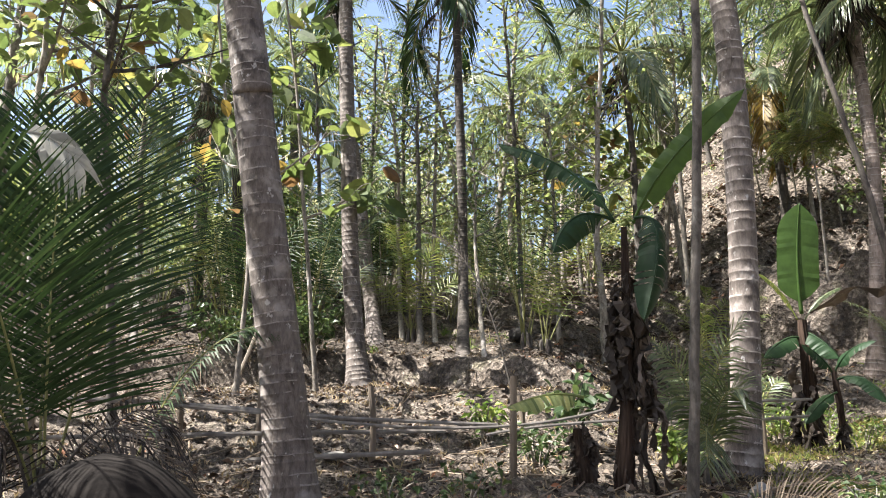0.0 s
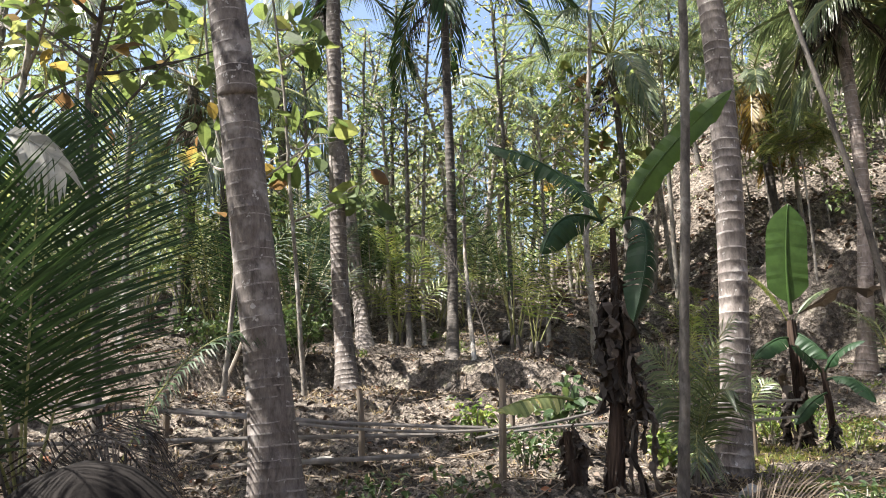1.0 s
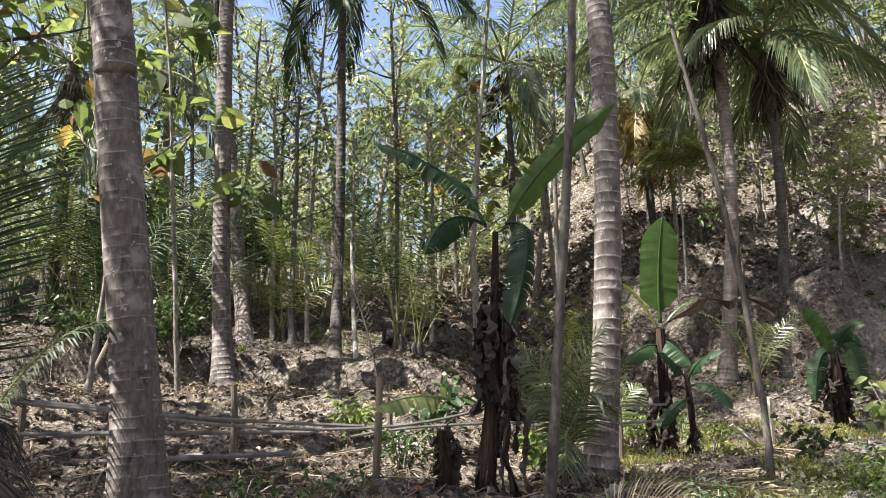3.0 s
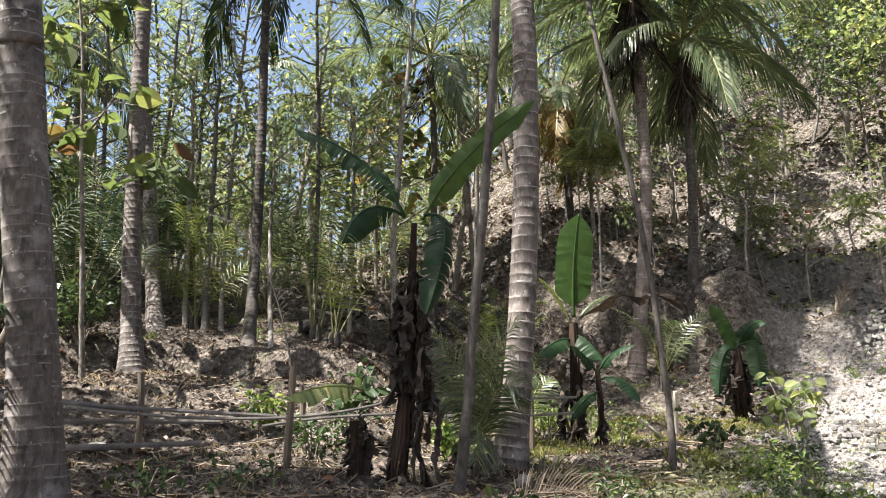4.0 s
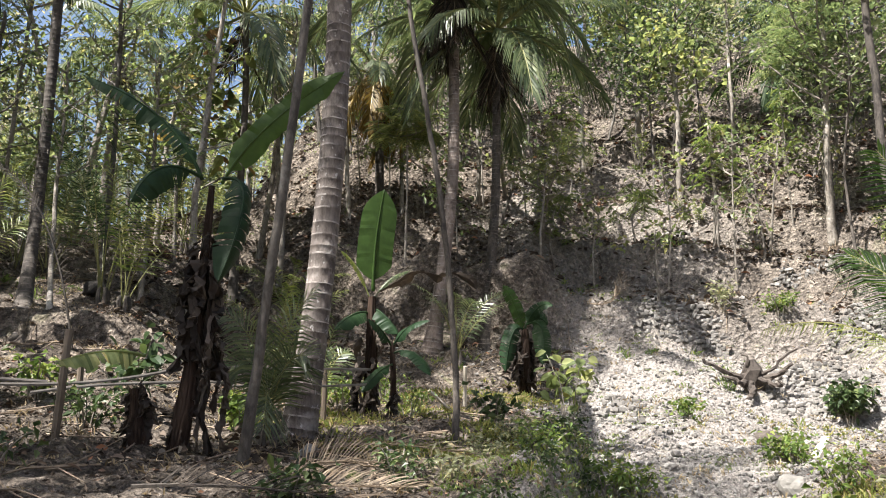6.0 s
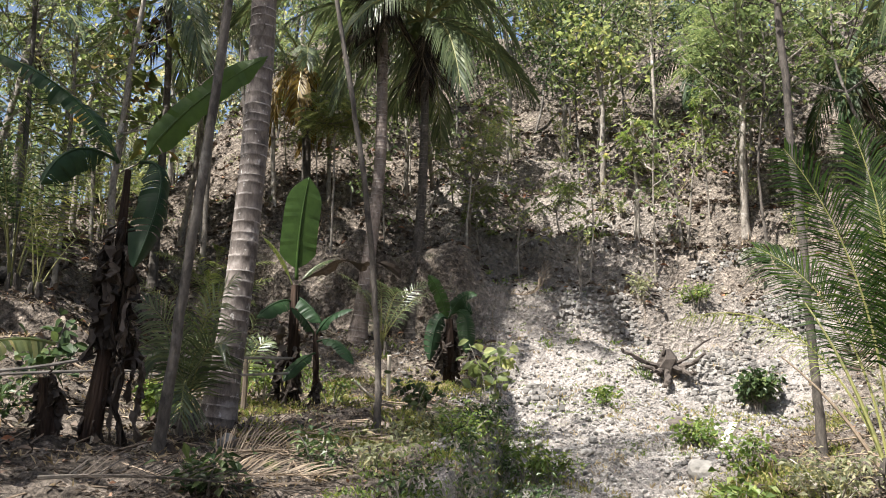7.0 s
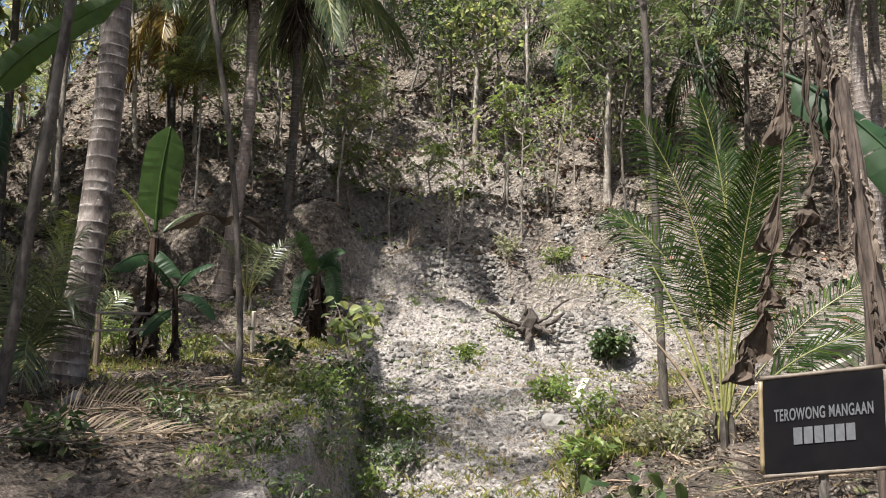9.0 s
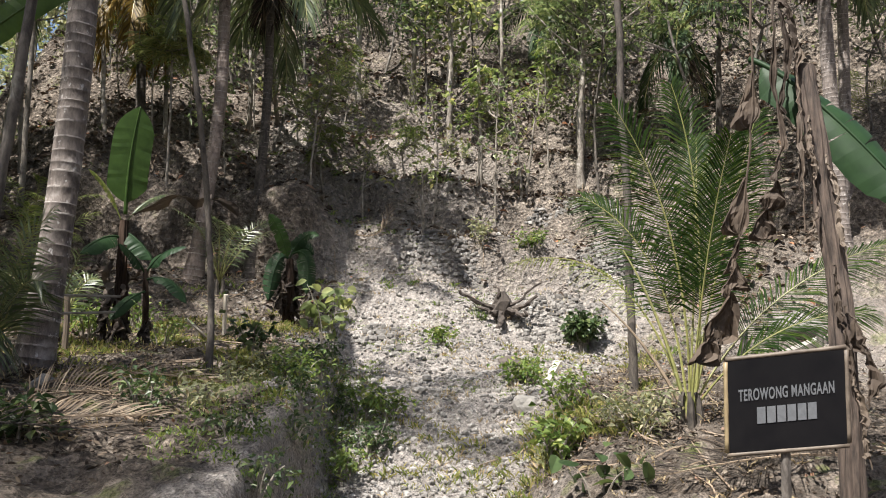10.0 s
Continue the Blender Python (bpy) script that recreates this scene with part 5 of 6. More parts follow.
tree((-1.74, 11.37, 1.89), [(-1.95, 11.33, 4.29), (-2.14, 11.30, 6.19), (-2.48, 11.23, 8.59)], 0.035, "thin teak sapling with large leaves", 121, M_BARK, M_TEAK, 8, 1.1, 1, 0.12, (0.38, 0.26), 0.35, name="teak_tree")
tree((-4.26, 8.49, 2.26), [(-4.45, 8.39, 4.33), (-4.49, 8.37, 5.93), (-4.55, 8.34, 7.20)], 0.05, "teak tree with large yellow-green and brown leaves", 122, M_BARK, M_TEAK, 11, 1.5, 1, 0.18, (0.24, 0.16), 0.45, name="teak_tree")
tree((-2.57, 10.18, 2.41), [(-2.53, 10.19, 4.16), (-2.90, 10.09, 5.85), (-3.15, 10.02, 7.82)], 0.035, "thin teak sapling with large leaves", 123, M_BARK, M_TEAK, 8, 1.2, 1, 0.15, (0.26, 0.18), 0.4, name="teak_tree")


# ---- the grove behind: repeats of a few trees ----
def grove():
    rng = np.random.default_rng(5)
    kinds = []
    for k in range(8):
        h = (6.5, 8.0, 5.5, 9.0, 7.0, 6.0, 8.5, 7.5)[k]
        mat = (M_LEAFYG, M_LEAFG, M_LEAFDULL, M_LEAFDARK, M_LEAFYG, M_LEAFG, M_LEAFDULL, M_LEAFG)[k]
        x = 30 + k * 3.0
        z = ground(x, 60)
        kinds.append(tree((x, 60, z), [(x + rng.uniform(-0.3, 0.3), 60, z + h * 0.5), (x + rng.uniform(-0.5, 0.5), 60 + rng.uniform(-0.5, 0.5), z + h)], 0.07, "slim tree with loose foliage in the grove", 200 + k, (M_BARK, M_POLE, M_BARK, M_DARKBARK)[k % 4], mat, 13, 1.35, 2 if k % 2 else 5, 0.22, (0.34, 0) if k % 2 else (0.13, 0.075), 0.3, feather=bool(k % 2), group="grove behind the terrace"))
    n = 0
    spots = []
    while n < 125:
        a, r = rng.uniform(-42, 74), rng.uniform(15.5, 44)
        if 12 < a and r < 20.5 + 3.5 * (a > 24) + rng.uniform(0, 3.0):
            continue
        x, y = r * math.sin(radians(a)), r * math.cos(radians(a))
        if any((x - p) ** 2 + (y - q) ** 2 < 0.8 for p, q in spots):
            continue
        spots.append((x, y))
        s = rng.uniform(0.7, 1.25)
        src = kinds[n % 8]
        copy_thing(src, pose(x, y, ground(x, y), rng.uniform(-4, 4), rng.uniform(-4, 4), rng.uniform(0, 360)) @ Matrix.Diagonal((s, s, s, 1)))
        n += 1
    # copies added left of the view, beside the path, to shade the near ground
    for x, y, s in ((-4.6, 5.5, 1.15), (-5.6, 6.6, 1.25), (-7.0, 4.5, 1.1), (-10.5, 6.5, 1.2), (-9.0, 1.0, 1.2), (-5.6, 0.0, 1.1), (-4.0, -3.5, 1.1), (-11.5, -2.0, 1.2)):
        copy_thing(kinds[int(rng.integers(8))], pose(x, y, ground(x, y), 0, 0, rng.uniform(0, 360)) @ Matrix.Diagonal((s, s, s, 1)))
    # tall thin trees on the hillside, leafy only near the top
    tall = []
    for k in range(3):
        x, h = 60 + k * 3.0, (7.0, 8.5, 6.2)[k]
        z = ground(x, 60)
        tall.append(tree((x, 60, z), [(x + 0.35, 60, z + h * 0.25), (x - 0.1, 60.3, z + h * 0.55), (x + 0.3, 60.2, z + h)], 0.042, "tall thin tree with a high leafy top", 230 + k, (M_POLE, M_DARKBARK, M_POLE)[k], (M_LEAFG, M_LEAFG, M_LEAFDARK)[k], 13, 2.0, 11, 0.34, (0.15, 0.10), 0.5, group="trees on the hillside"))
    n = 0
    while n < 58:
        a, r = rng.uniform(18, 74), 17 + 12 * rng.random() ** 0.85
        if 28 < a < 52 and r < 17.4 or a < 30 and r < 20:
            continue
        x, y = r * math.sin(radians(a)), r * math.cos(radians(a))
        if any((x - p) ** 2 + (y - q) ** 2 < 0.9 for p, q in spots):
            continue
        spots.append((x, y))
        s = rng.uniform(0.75, 1.15)
        copy_thing(tall[n % 3], pose(x, y, ground(x, y), rng.uniform(-4, 4), rng.uniform(-4, 4), rng.uniform(0, 360)) @ Matrix.Diagonal((s * 0.9, s * 0.9, s, 1)))
        n += 1


grove()


def far_woods():
    """Woods beyond, too far to tell one tree from the next."""
    rng = np.random.default_rng(9)
    pos, direc, nor, trunks = [], [], [], []
    for k in range(260):
        a, r = rng.uniform(-48, 78), rng.uniform(36, 75)
        x, y = r * math.sin(radians(a)), r * math.cos(radians(a))
        z, h = ground(x, y), rng.uniform(6, 11) * (1.0 if a > 8 else 0.85)
        trunks.append(tube([(x, y, z - 0.3), (x + rng.uniform(-0.4, 0.4), y, z + h * 0.8)], [0.14, 0.06], 5))
        for c in range(7):
            cx, cy, cz = x + rng.normal(0, 1.1), y + rng.normal(0, 1.1), z + h * rng.uniform(0.35, 1.0)
            m = 22
            pos.append(np.array((cx, cy, cz)) + rng.normal(0, 0.55, (m, 3)))
            direc.append(rng.normal(0, 1, (m, 3)))
            nor.append(rng.normal(0, 0.5, (m, 3)) + np.array((0, 0, 0.7)))
    pos, direc, nor = (np.concatenate(q) for q in (pos, direc, nor))
    tagged(new("far_woods", mesh("far_woods", *leaf_cards(pos, direc, nor, rng.uniform(0.25, 0.6, len(pos)), rng.uniform(0.16, 0.35, len(pos)), 0.3, 0.2), M_LEAFDULL)), "pale green woods beyond the grove, haze put into the leaf colour", "woods", kind="stuff")
    tagged(new("far_trunks", mesh("far_trunks", *join(trunks), M_BARK)), "grey trunks of the woods beyond", "woods", kind="stuff")


far_woods()


# ---- shrubs and weeds ----
def shrub(base, height, width, label, seed, leaf, size=(0.10, 0.06), stems=9, per=7, name="shrub"):
    rng = np.random.default_rng(seed)
    b = np.array(on_ground(base[0], base[1]))
    ob = thing(name, b, label, "shrub")
    pieces, ends = [], []
    for k in range(stems):
        a = k * 2.4 + rng.uniform(-0.4, 0.4)
        r = width * 0.5 * math.sqrt((k + 0.5) / stems)
        tip = np.array((math.cos(a) * r, math.sin(a) * r, height * rng.uniform(0.55, 1.05)))
        q = bezier((math.cos(a) * 0.04, math.sin(a) * 0.04, -0.06), tip * np.array((0.4, 0.4, 0.7)), tip, 7)
        pieces.append(tube(q, np.linspace(0.010, 0.004, 7), 4))
        ends += [q[3], q[4], q[5], q[6]]
    for piece in pieces:
        part("stem", mesh("stem", *piece, M_BARK), ob)
    part("foliage", mesh("foliage", *leaf_cloud(ends, rng, per, 0.06, *size), leaf), ob)
    return ob


shrub((5.61, 7.21, 0.86), 0.85, 0.55, "bright green bush growing on the gully bank", 300, M_LEAFYG, (0.16, 0.10), 7, 2)
shrub((5.65, 6.60, 0.54), 0.4, 0.6, "green weeds on the shaded bank", 301, M_WEED, (0.09, 0.05), 8, 4)
shrub((10.93, 7.70, 1.47), 0.55, 0.7, "dark green shrub by the stone wall", 302, M_LEAFDARK, (0.13, 0.08), 12, 9)
shrub((5.65, 4.06, 0.45), 0.42, 0.55, "leafy green weeds at the gully edge", 303, M_WEED, (0.09, 0.05), 10, 5)
shrub((6.64, 4.74, 0.76), 0.4, 0.6, "leafy green weeds at the gully edge", 304, M_WEED, (0.08, 0.04), 10, 5)
shrub((7.78, 6.20, 0.91), 0.35, 0.6, "low green weeds on the bank", 305, M_WEED, (0.08, 0.05), 10, 7)
shrub((6.20, 3.64, 0.68), 0.35, 0.7, "low dark weeds under the young palm", 306, M_LEAFDULL, (0.07, 0.03), 12, 9)
shrub((9.49, 4.94, 1.28), 0.7, 0.5, "thin shrub beside the tall tree", 307, M_LEAFDULL, (0.08, 0.04), 7, 4)
shrub((-0.45, 6.62, 0.91), 0.22, 0.5, "green weeds in front of the fence", 308, M_LEAFDARK, (0.09, 0.05), 6, 2)
shrub((0.17, 6.65, 0.92), 0.28, 0.7, "green weeds in front of the fence", 309, M_LEAFDARK, (0.10, 0.055), 6, 2)
shrub((1.35, 8.57, 1.81), 0.75, 0.9, "green leafy shrub behind the fence", 310, M_LEAFDARK, (0.17, 0.10), 7, 2)
shrub((-2.05, 12.7, 2.15), 0.8, 1.4, "dark green undergrowth beside a palm", 311, M_LEAFDARK, (0.13, 0.08), 16, 9)
shrub((-3.35, 12.56, 2.62), 0.7, 1.4, "dark green undergrowth in the grove", 312, M_LEAFDARK, (0.12, 0.07), 14, 8)
shrub((4.93, 7.68, 1.34), 0.4, 0.5, "dark broad-leaved weeds on the bank", 313, M_LEAFDARK, (0.12, 0.07), 6, 3)
shrub((4.04, 9.92, 1.85), 0.5, 0.7, "yellow-green weeds by the fence", 314, M_WEED, (0.08, 0.05), 10, 6)
shrub((4.64, 9.21, 1.58), 0.35, 0.8, "yellow-green weeds by the fence", 315, M_WEED, (0.06, 0.035), 10, 6)
shrub((0.89, 8.02, 1.36), 0.35, 0.7, "low weeds behind the fence", 316, M_LEAFDARK, (0.08, 0.05), 9, 5)
shrub((4.84, 10.44, 1.57), 0.5, 0.9, "yellow-green weeds on the bank", 317, M_WEED, (0.06, 0.035), 10, 6)
shrub((1.90, 5.23, 0.58), 0.25, 0.5, "dark green weeds at the bank edge", 318, M_LEAFDARK, (0.10, 0.06), 7, 4)
shrub((4.87, 3.10, 0.49), 0.3, 0.5, "broad-leaved weed near the sign", 319, M_LEAFDARK, (0.16, 0.09), 3, 1)
shrub((8.26, 8.17, 1.50), 0.25, 0.4, "small green weed on the rubble", 320, M_WEED, (0.08, 0.05), 7, 6)
shrub((11.95, 9.63, 3.46), 0.35, 0.6, "small green weed on the rubble", 321, M_WEED, (0.09, 0.05), 8, 6)
shrub((11.32, 10.34, 3.34), 0.45, 0.5, "small weed on the slope", 322, M_LEAFDULL, (0.09, 0.05), 8, 5)
shrub((0.47, 8.99, 1.93), 0.4, 0.5, "small green weed by the terrace", 324, M_WEED, (0.10, 0.06), 7, 5)
shrub((2.26, 7.98, 1.51), 0.4, 0.5, "green weeds behind a thin tree", 325, M_WEED, (0.11, 0.07), 8, 6)


for k, p in enumerate(((4.01, 6.27, 0.62), (4.31, 5.85, 0.50), (5.04, 6.56, 0.80), (3.18, 5.36, 0.40), (4.67, 5.59, 0.35), (5.24, 5.91, 0.42), (4.67, 6.81, 0.96), (5.87, 6.42, 0.78), (2.83, 5.53, 0.64))):
    shrub(p, 0.22 + 0.05 * (k % 3), 0.5, "dull green weeds on the gully bank", 340 + k, (M_LEAFDULL, M_WEED, M_LEAFDARK)[k % 3], (0.06, 0.03), 8, 8)


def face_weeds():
    """Weeds that hang on the gully's left side; their dark green stands in for its shade."""
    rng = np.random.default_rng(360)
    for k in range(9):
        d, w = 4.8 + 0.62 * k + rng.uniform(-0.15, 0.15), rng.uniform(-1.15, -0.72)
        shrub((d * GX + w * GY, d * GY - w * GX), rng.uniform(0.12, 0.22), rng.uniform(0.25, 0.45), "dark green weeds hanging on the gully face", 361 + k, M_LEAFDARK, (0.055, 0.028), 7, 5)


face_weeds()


def undergrowth():
    """Bushes and saplings that fill the grove and the hill crest."""
    rng = np.random.default_rng(77)
    kinds = [shrub((40 + 3 * k, 70), (1.6, 2.4, 3.0, 1.2, 2.0, 2.7)[k], (1.3, 1.5, 1.4, 1.5, 1.2, 1.8)[k], "leafy bush filling the shaded grove", 330 + k, (M_LEAFDULL, M_LEAFG, M_LEAFYG, M_LEAFG, M_LEAFYG, M_LEAFDARK)[k], ((0.13, 0.07), (0.15, 0.09), (0.16, 0.10), (0.12, 0.06), (0.15, 0.10), (0.17, 0.08))[k], 7, 9, "bush") for k in range(6)]
    n = 0
    while n < 150:
        a = rng.uniform(-40, 68)
        r = rng.uniform(13.8, 26) if a < 10 else rng.uniform(26, 36)
        x, y = r * math.sin(radians(a)), r * math.cos(radians(a))
        if a < 10 and r < 16 and rng.random() < 0.6:
            continue
        s = rng.uniform(0.6, 1.3)
        if a > 12 and n % 4 == 0:
            r = rng.uniform(16, 24)
            x, y, s = r * math.sin(radians(a)), r * math.cos(radians(a)), rng.uniform(0.22, 0.5)
        copy_thing(kinds[n % 6], pose(x, y, ground(x, y), 0, 0, rng.uniform(0, 360)) @ Matrix.Diagonal((s, s, s, 1)))
        n += 1
    n = 0
    while n < 26:
        a, r = rng.uniform(-32, 12), rng.uniform(13.2, 22)
        x, y = r * math.sin(radians(a)), r * math.cos(radians(a))
        sprout((x, y), rng.uniform(1.8, 3.6), "young palm in the shaded grove", 600 + n, (G, [M_FROND, M_RACHIS], [M_LIGHTFROND, M_RACHIS])[n % 3], 8, 0.5, 26)
        n += 1


undergrowth()


def tufts(name, label, count, seed, mat, spots, blades, height):
    """Grass that nobody could count."""
    rng = np.random.default_rng(seed)
    pos, direc, nor, ln = [], [], [], []
    for k in range(count):
        a, r = spots(rng)
        x, y = r * math.sin(radians(a)), r * math.cos(radians(a))
        z = ground(x, y)
        h = height * rng.uniform(0.4, 1.3)
        for j in range(blades):
            pos.append((x + rng.normal(0, 0.05), y + rng.normal(0, 0.05), z - 0.01))
            direc.append((rng.normal(0, 0.55), rng.normal(0, 0.55), 1))
            nor.append(rng.normal(0, 1, 3))
            ln.append(h * rng.uniform(0.5, 1.1))
    ob = new(name, mesh(name, *leaf_cards(pos, direc, nor, np.array(ln), 0.012 + 0.03 * np.array(ln), 0.2, 0.25), mat))
    tagged(ob, label, "grass", kind="stuff")


def bank_spots(rng):
    while True:
        a, r = rng.uniform(12, 60), rng.uniform(6.2, 13.5)
        x, y = r * math.sin(radians(a)), r * math.cos(radians(a))
        if scree_at(x, y) > 0.5 and rng.random() < 0.75:
            continue
        if noise.noise(Vector((x, y, 3)) * 0.8) > 0.08 + 0.12 * (38 < a < 50):
            return a, r


def any_spots(rng):
    return rng.uniform(-32, 70), 5.5 + 10 * rng.random() ** 0.8


def slope_spots(rng):
    while True:
        a, r = rng.uniform(-30, 68), rng.uniform(13, 25)
        if noise.noise(Vector((a * 0.25, r * 0.6, 5))) > 0.12:
            return a, r


def face_spots(rng):
    """Along the left-hand side of the gully."""
    s, w = rng.uniform(4.8, 11), rng.uniform(-1.5, -0.5)
    x, y = s * GX + w * GY, s * GY - w * GX
    return math.degrees(math.atan2(x, y)), math.hypot(x, y)


tufts("bank_weeds", "dull weeds and dry stalks hanging on the gully bank", 1100, 34, M_WEED, face_spots, 9, 0.07)
tufts("grass", "patchy green grass and low weeds on the banks", 2300, 31, M_GRASS, bank_spots, 9, 0.13)
tufts("dry_grass", "thin dry grass among fallen leaves", 2200, 32, M_DRYGRASS, any_spots, 8, 0.12)
def scree_spots(rng):
    """On the bare rubble, in loose patches."""
    while True:
        a, r = rng.uniform(33, 56), rng.uniform(7.5, 15.5)
        x, y = r * math.sin(radians(a)), r * math.cos(radians(a))
        if scree_at(x, y) > 0.4 and noise.noise(Vector((x, y, 14)) * 1.4) > 0.12:
            return a, r


tufts("rubble_weeds", "small green weeds sprouting among the rubble", 420, 35, M_WEED, scree_spots, 14, 0.06)
tufts("slope_weeds", "scattered weeds on the hillside", 700, 33, M_WEED, slope_spots, 12, 0.22)


# ---- fallen leaves, sticks and rubble ----
def litter(name, count, seed, r0, r1, size, label, power=0.7):
    rng = np.random.default_rng(seed)
    pos, direc, nor = [], [], []
    while len(pos) < count:
        a, r = rng.uniform(-36, 74), r0 + (r1 - r0) * rng.random() ** power
        x, y = r * math.sin(radians(a)), r * math.cos(radians(a))
        if scree_at(x, y) > rng.uniform(0.15, 1.0) or noise.noise(Vector((x, y, 1)) * 0.9) < rng.uniform(-0.6, 0.15):
            continue
        pos.append((x, y, ground(x, y) + rng.uniform(0.004, 0.03)))
        direc.append((rng.normal(), rng.normal(), rng.normal(0, 0.28)))
        nor.append((rng.normal(0, 1.0), rng.normal(0, 1.0), 1))
    n = len(pos)
    tagged(new(name, mesh(name, *leaf_cards(pos, direc, nor, size * rng.uniform(0.5, 1.5, n), size * 0.55 * rng.uniform(0.6, 1.3, n), 0.5, -0.1), M_LITTER)), label, "fallen leaves", kind="stuff")


litter("leaf_litter", 30000, 41, 4.6, 13.5, 0.048, "brown and grey fallen leaves covering the ground")
litter("hillside_litter", 45000, 42, 13, 28, 0.06, "brown and grey fallen leaves on the hillside", 0.8)


def big_leaves(name, count, seed, a0, a1, r0, r1, size, label):
    """Large curled dead leaves that lie loosely over one another and catch the light."""
    rng = np.random.default_rng(seed)
    pos, direc, nor = [], [], []
    while len(pos) < count:
        a, r = rng.uniform(a0, a1), r0 + (r1 - r0) * rng.random() ** 0.8
        x, y = r * math.sin(radians(a)), r * math.cos(radians(a))
        if scree_at(x, y) > rng.uniform(0.1, 0.6) or noise.noise(Vector((x, y, 21)) * 0.8) < rng.uniform(-0.5, 0.25):
            continue
        pos.append((x, y, ground(x, y) + rng.uniform(0.0, 0.05)))
        direc.append((rng.normal(), rng.normal(), rng.normal(0.15, 0.35)))
        nor.append((rng.normal(0, 0.8), rng.normal(0, 0.8), 1))
    n = len(pos)
    tagged(new(name, mesh(name, *broad_cards(pos, direc, nor, size * rng.uniform(0.5, 1.4, n), size * 0.55 * rng.uniform(0.6, 1.3, n), 0.7, 0.25), M_DEADLEAF)), label, "fallen leaves", kind="stuff")


big_leaves("large_dead_leaves", 1500, 43, -32, 24, 6.2, 13.5, 0.11, "large curled grey-brown dead leaves by the fence")
big_leaves("hillside_dead_leaves", 15000, 44, 8, 70, 13.4, 25, 0.15, "large curled brown dead leaves on the hillside")


def stone_shape(rng, flat=0.65):
    bm = bmesh.new()
    bmesh.ops.create_icosphere(bm, subdivisions=1, radius=1.0)
    bm.verts.ensure_lookup_table()
    v = np.array([tuple(q.co) for q in bm.verts])
    f = [tuple(q.index for q in face.verts) for face in bm.faces]
    bm.free()
    v = v * rng.uniform(0.72, 1.15, (len(v), 1)) * np.array((1.0, rng.uniform(0.6, 0.95), flat * rng.uniform(0.7, 1.2)))
    return v, f


def rubble():
    rng = np.random.default_rng(51)
    shapes = [stone_shape(rng) for k in range(8)]
    verts, faces, n = [], [], 0
    while n < 38000:
        a, r = rng.uniform(22, 66), rng.uniform(6.5, 24)
        x, y = r * math.sin(radians(a)), r * math.cos(radians(a))
        s = scree_at(x, y)
        if s < rng.uniform(0.1, 0.8) and rng.random() > 0.14 * (r > 13) + 0.30 * (13 < r < 18 and 30 < a < 48):
            continue
        size = 0.008 + 0.040 * rng.random() ** 5
        if rng.random() < 0.008:
            size *= 2.2
        v, f = shapes[n % 8]
        w = rng.uniform(0, 6.28)
        c, q = math.cos(w), math.sin(w)
        vv = v @ np.array(((c, q, 0), (-q, c, 0), (0, 0, 1))) * size + np.array((x, y, ground(x, y) + size * 0.2))
        o = len(verts)
        verts.extend(vv.tolist())
        faces.extend(tuple(i + o for i in t) for t in f)
        n += 1
    tagged(new("rubble", mesh("rubble", verts, faces, M_STONE)), "pale loose limestone rubble down the gully", "rubble", kind="stuff")


rubble()


def sticks():
    rng = np.random.default_rng(61)
    pieces = []
    for k in range(900):
        a, r = rng.uniform(-32, 68), 5.5 + 14 * rng.random()
        x, y = r * math.sin(radians(a)), r * math.cos(radians(a))
        w, ln = rng.uniform(0, 6.28), rng.uniform(0.2, 0.9)
        if scree_at(x, y) > 0.3:
            continue
        x2, y2 = x + ln * math.cos(w), y + ln * math.sin(w)
        xm, ym = (x + x2) / 2 + rng.normal(0, 0.05), (y + y2) / 2
        pieces.append(tube([(x, y, ground(x, y) + 0.01), (xm, ym, ground(xm, ym) + 0.03), (x2, y2, ground(x2, y2) + 0.01 + 0.08 * rng.random())], [0.009, 0.008, 0.004], 4))
    tagged(new("fallen_twigs", mesh("fallen_twigs", *join(pieces), M_DRYRACHIS)), "thin fallen twigs on the ground", "twigs", kind="stuff")


sticks()


# ---- dead fronds lying about ----
def fallen_frond(p0, p1, p2, label, seed, leaf=0.45, mats=None, up=(0.2, -0.3, 1), name="fallen_frond"):
    rng = np.random.default_rng(seed)
    ob = thing(name, on_ground(p0[0], p0[1]), label, "fallen palm frond", "fallen fronds")
    b = np.array(ob.matrix_basis.translation)
    q = [np.array((p[0], p[1], max(p[2], ground(p[0], p[1]) + 0.05))) - b for p in (p0, p1, p2)]
    part("frond", frond_mesh(*q, leaf, 44, rng, mats or [M_DRYFROND, M_DRYRACHIS], up, 0.16, 0.011, 0.45, 0.1, 0.014, 0.12), ob)["kind"] = "stuff"
    return ob


fallen_frond((2.46, 6.51, 1.01), (2.96, 6.56, 1.24), (3.72, 5.98, 1.03), "grey dry palm frond lying on the bank", 401, 0.5)
fallen_frond((2.04, 5.79, 0.91), (2.61, 6.05, 1.01), (3.07, 5.64, 1.00), "grey dry palm frond lying on the bank", 402, 0.5)
fallen_frond((1.86, 5.37, 0.84), (2.28, 5.43, 0.82), (2.75, 5.12, 0.84), "dark dry palm frond lying on the bank", 403, 0.45)
fallen_frond((0.95, 5.35, 0.9), (1.6, 5.15, 1.0), (2.45, 4.80, 0.85), "dark brown palm frond lying at the bank edge", 410, 0.42, [M_BROWNFROND, M_DARKBARK])
fallen_frond((6.34, 2.13, 0.63), (5.55, 2.33, 0.78), (5.03, 2.86, 0.58), "reddish dry palm frond under the sign", 404, 0.6, [M_BROWNFROND, M_DRYRACHIS])
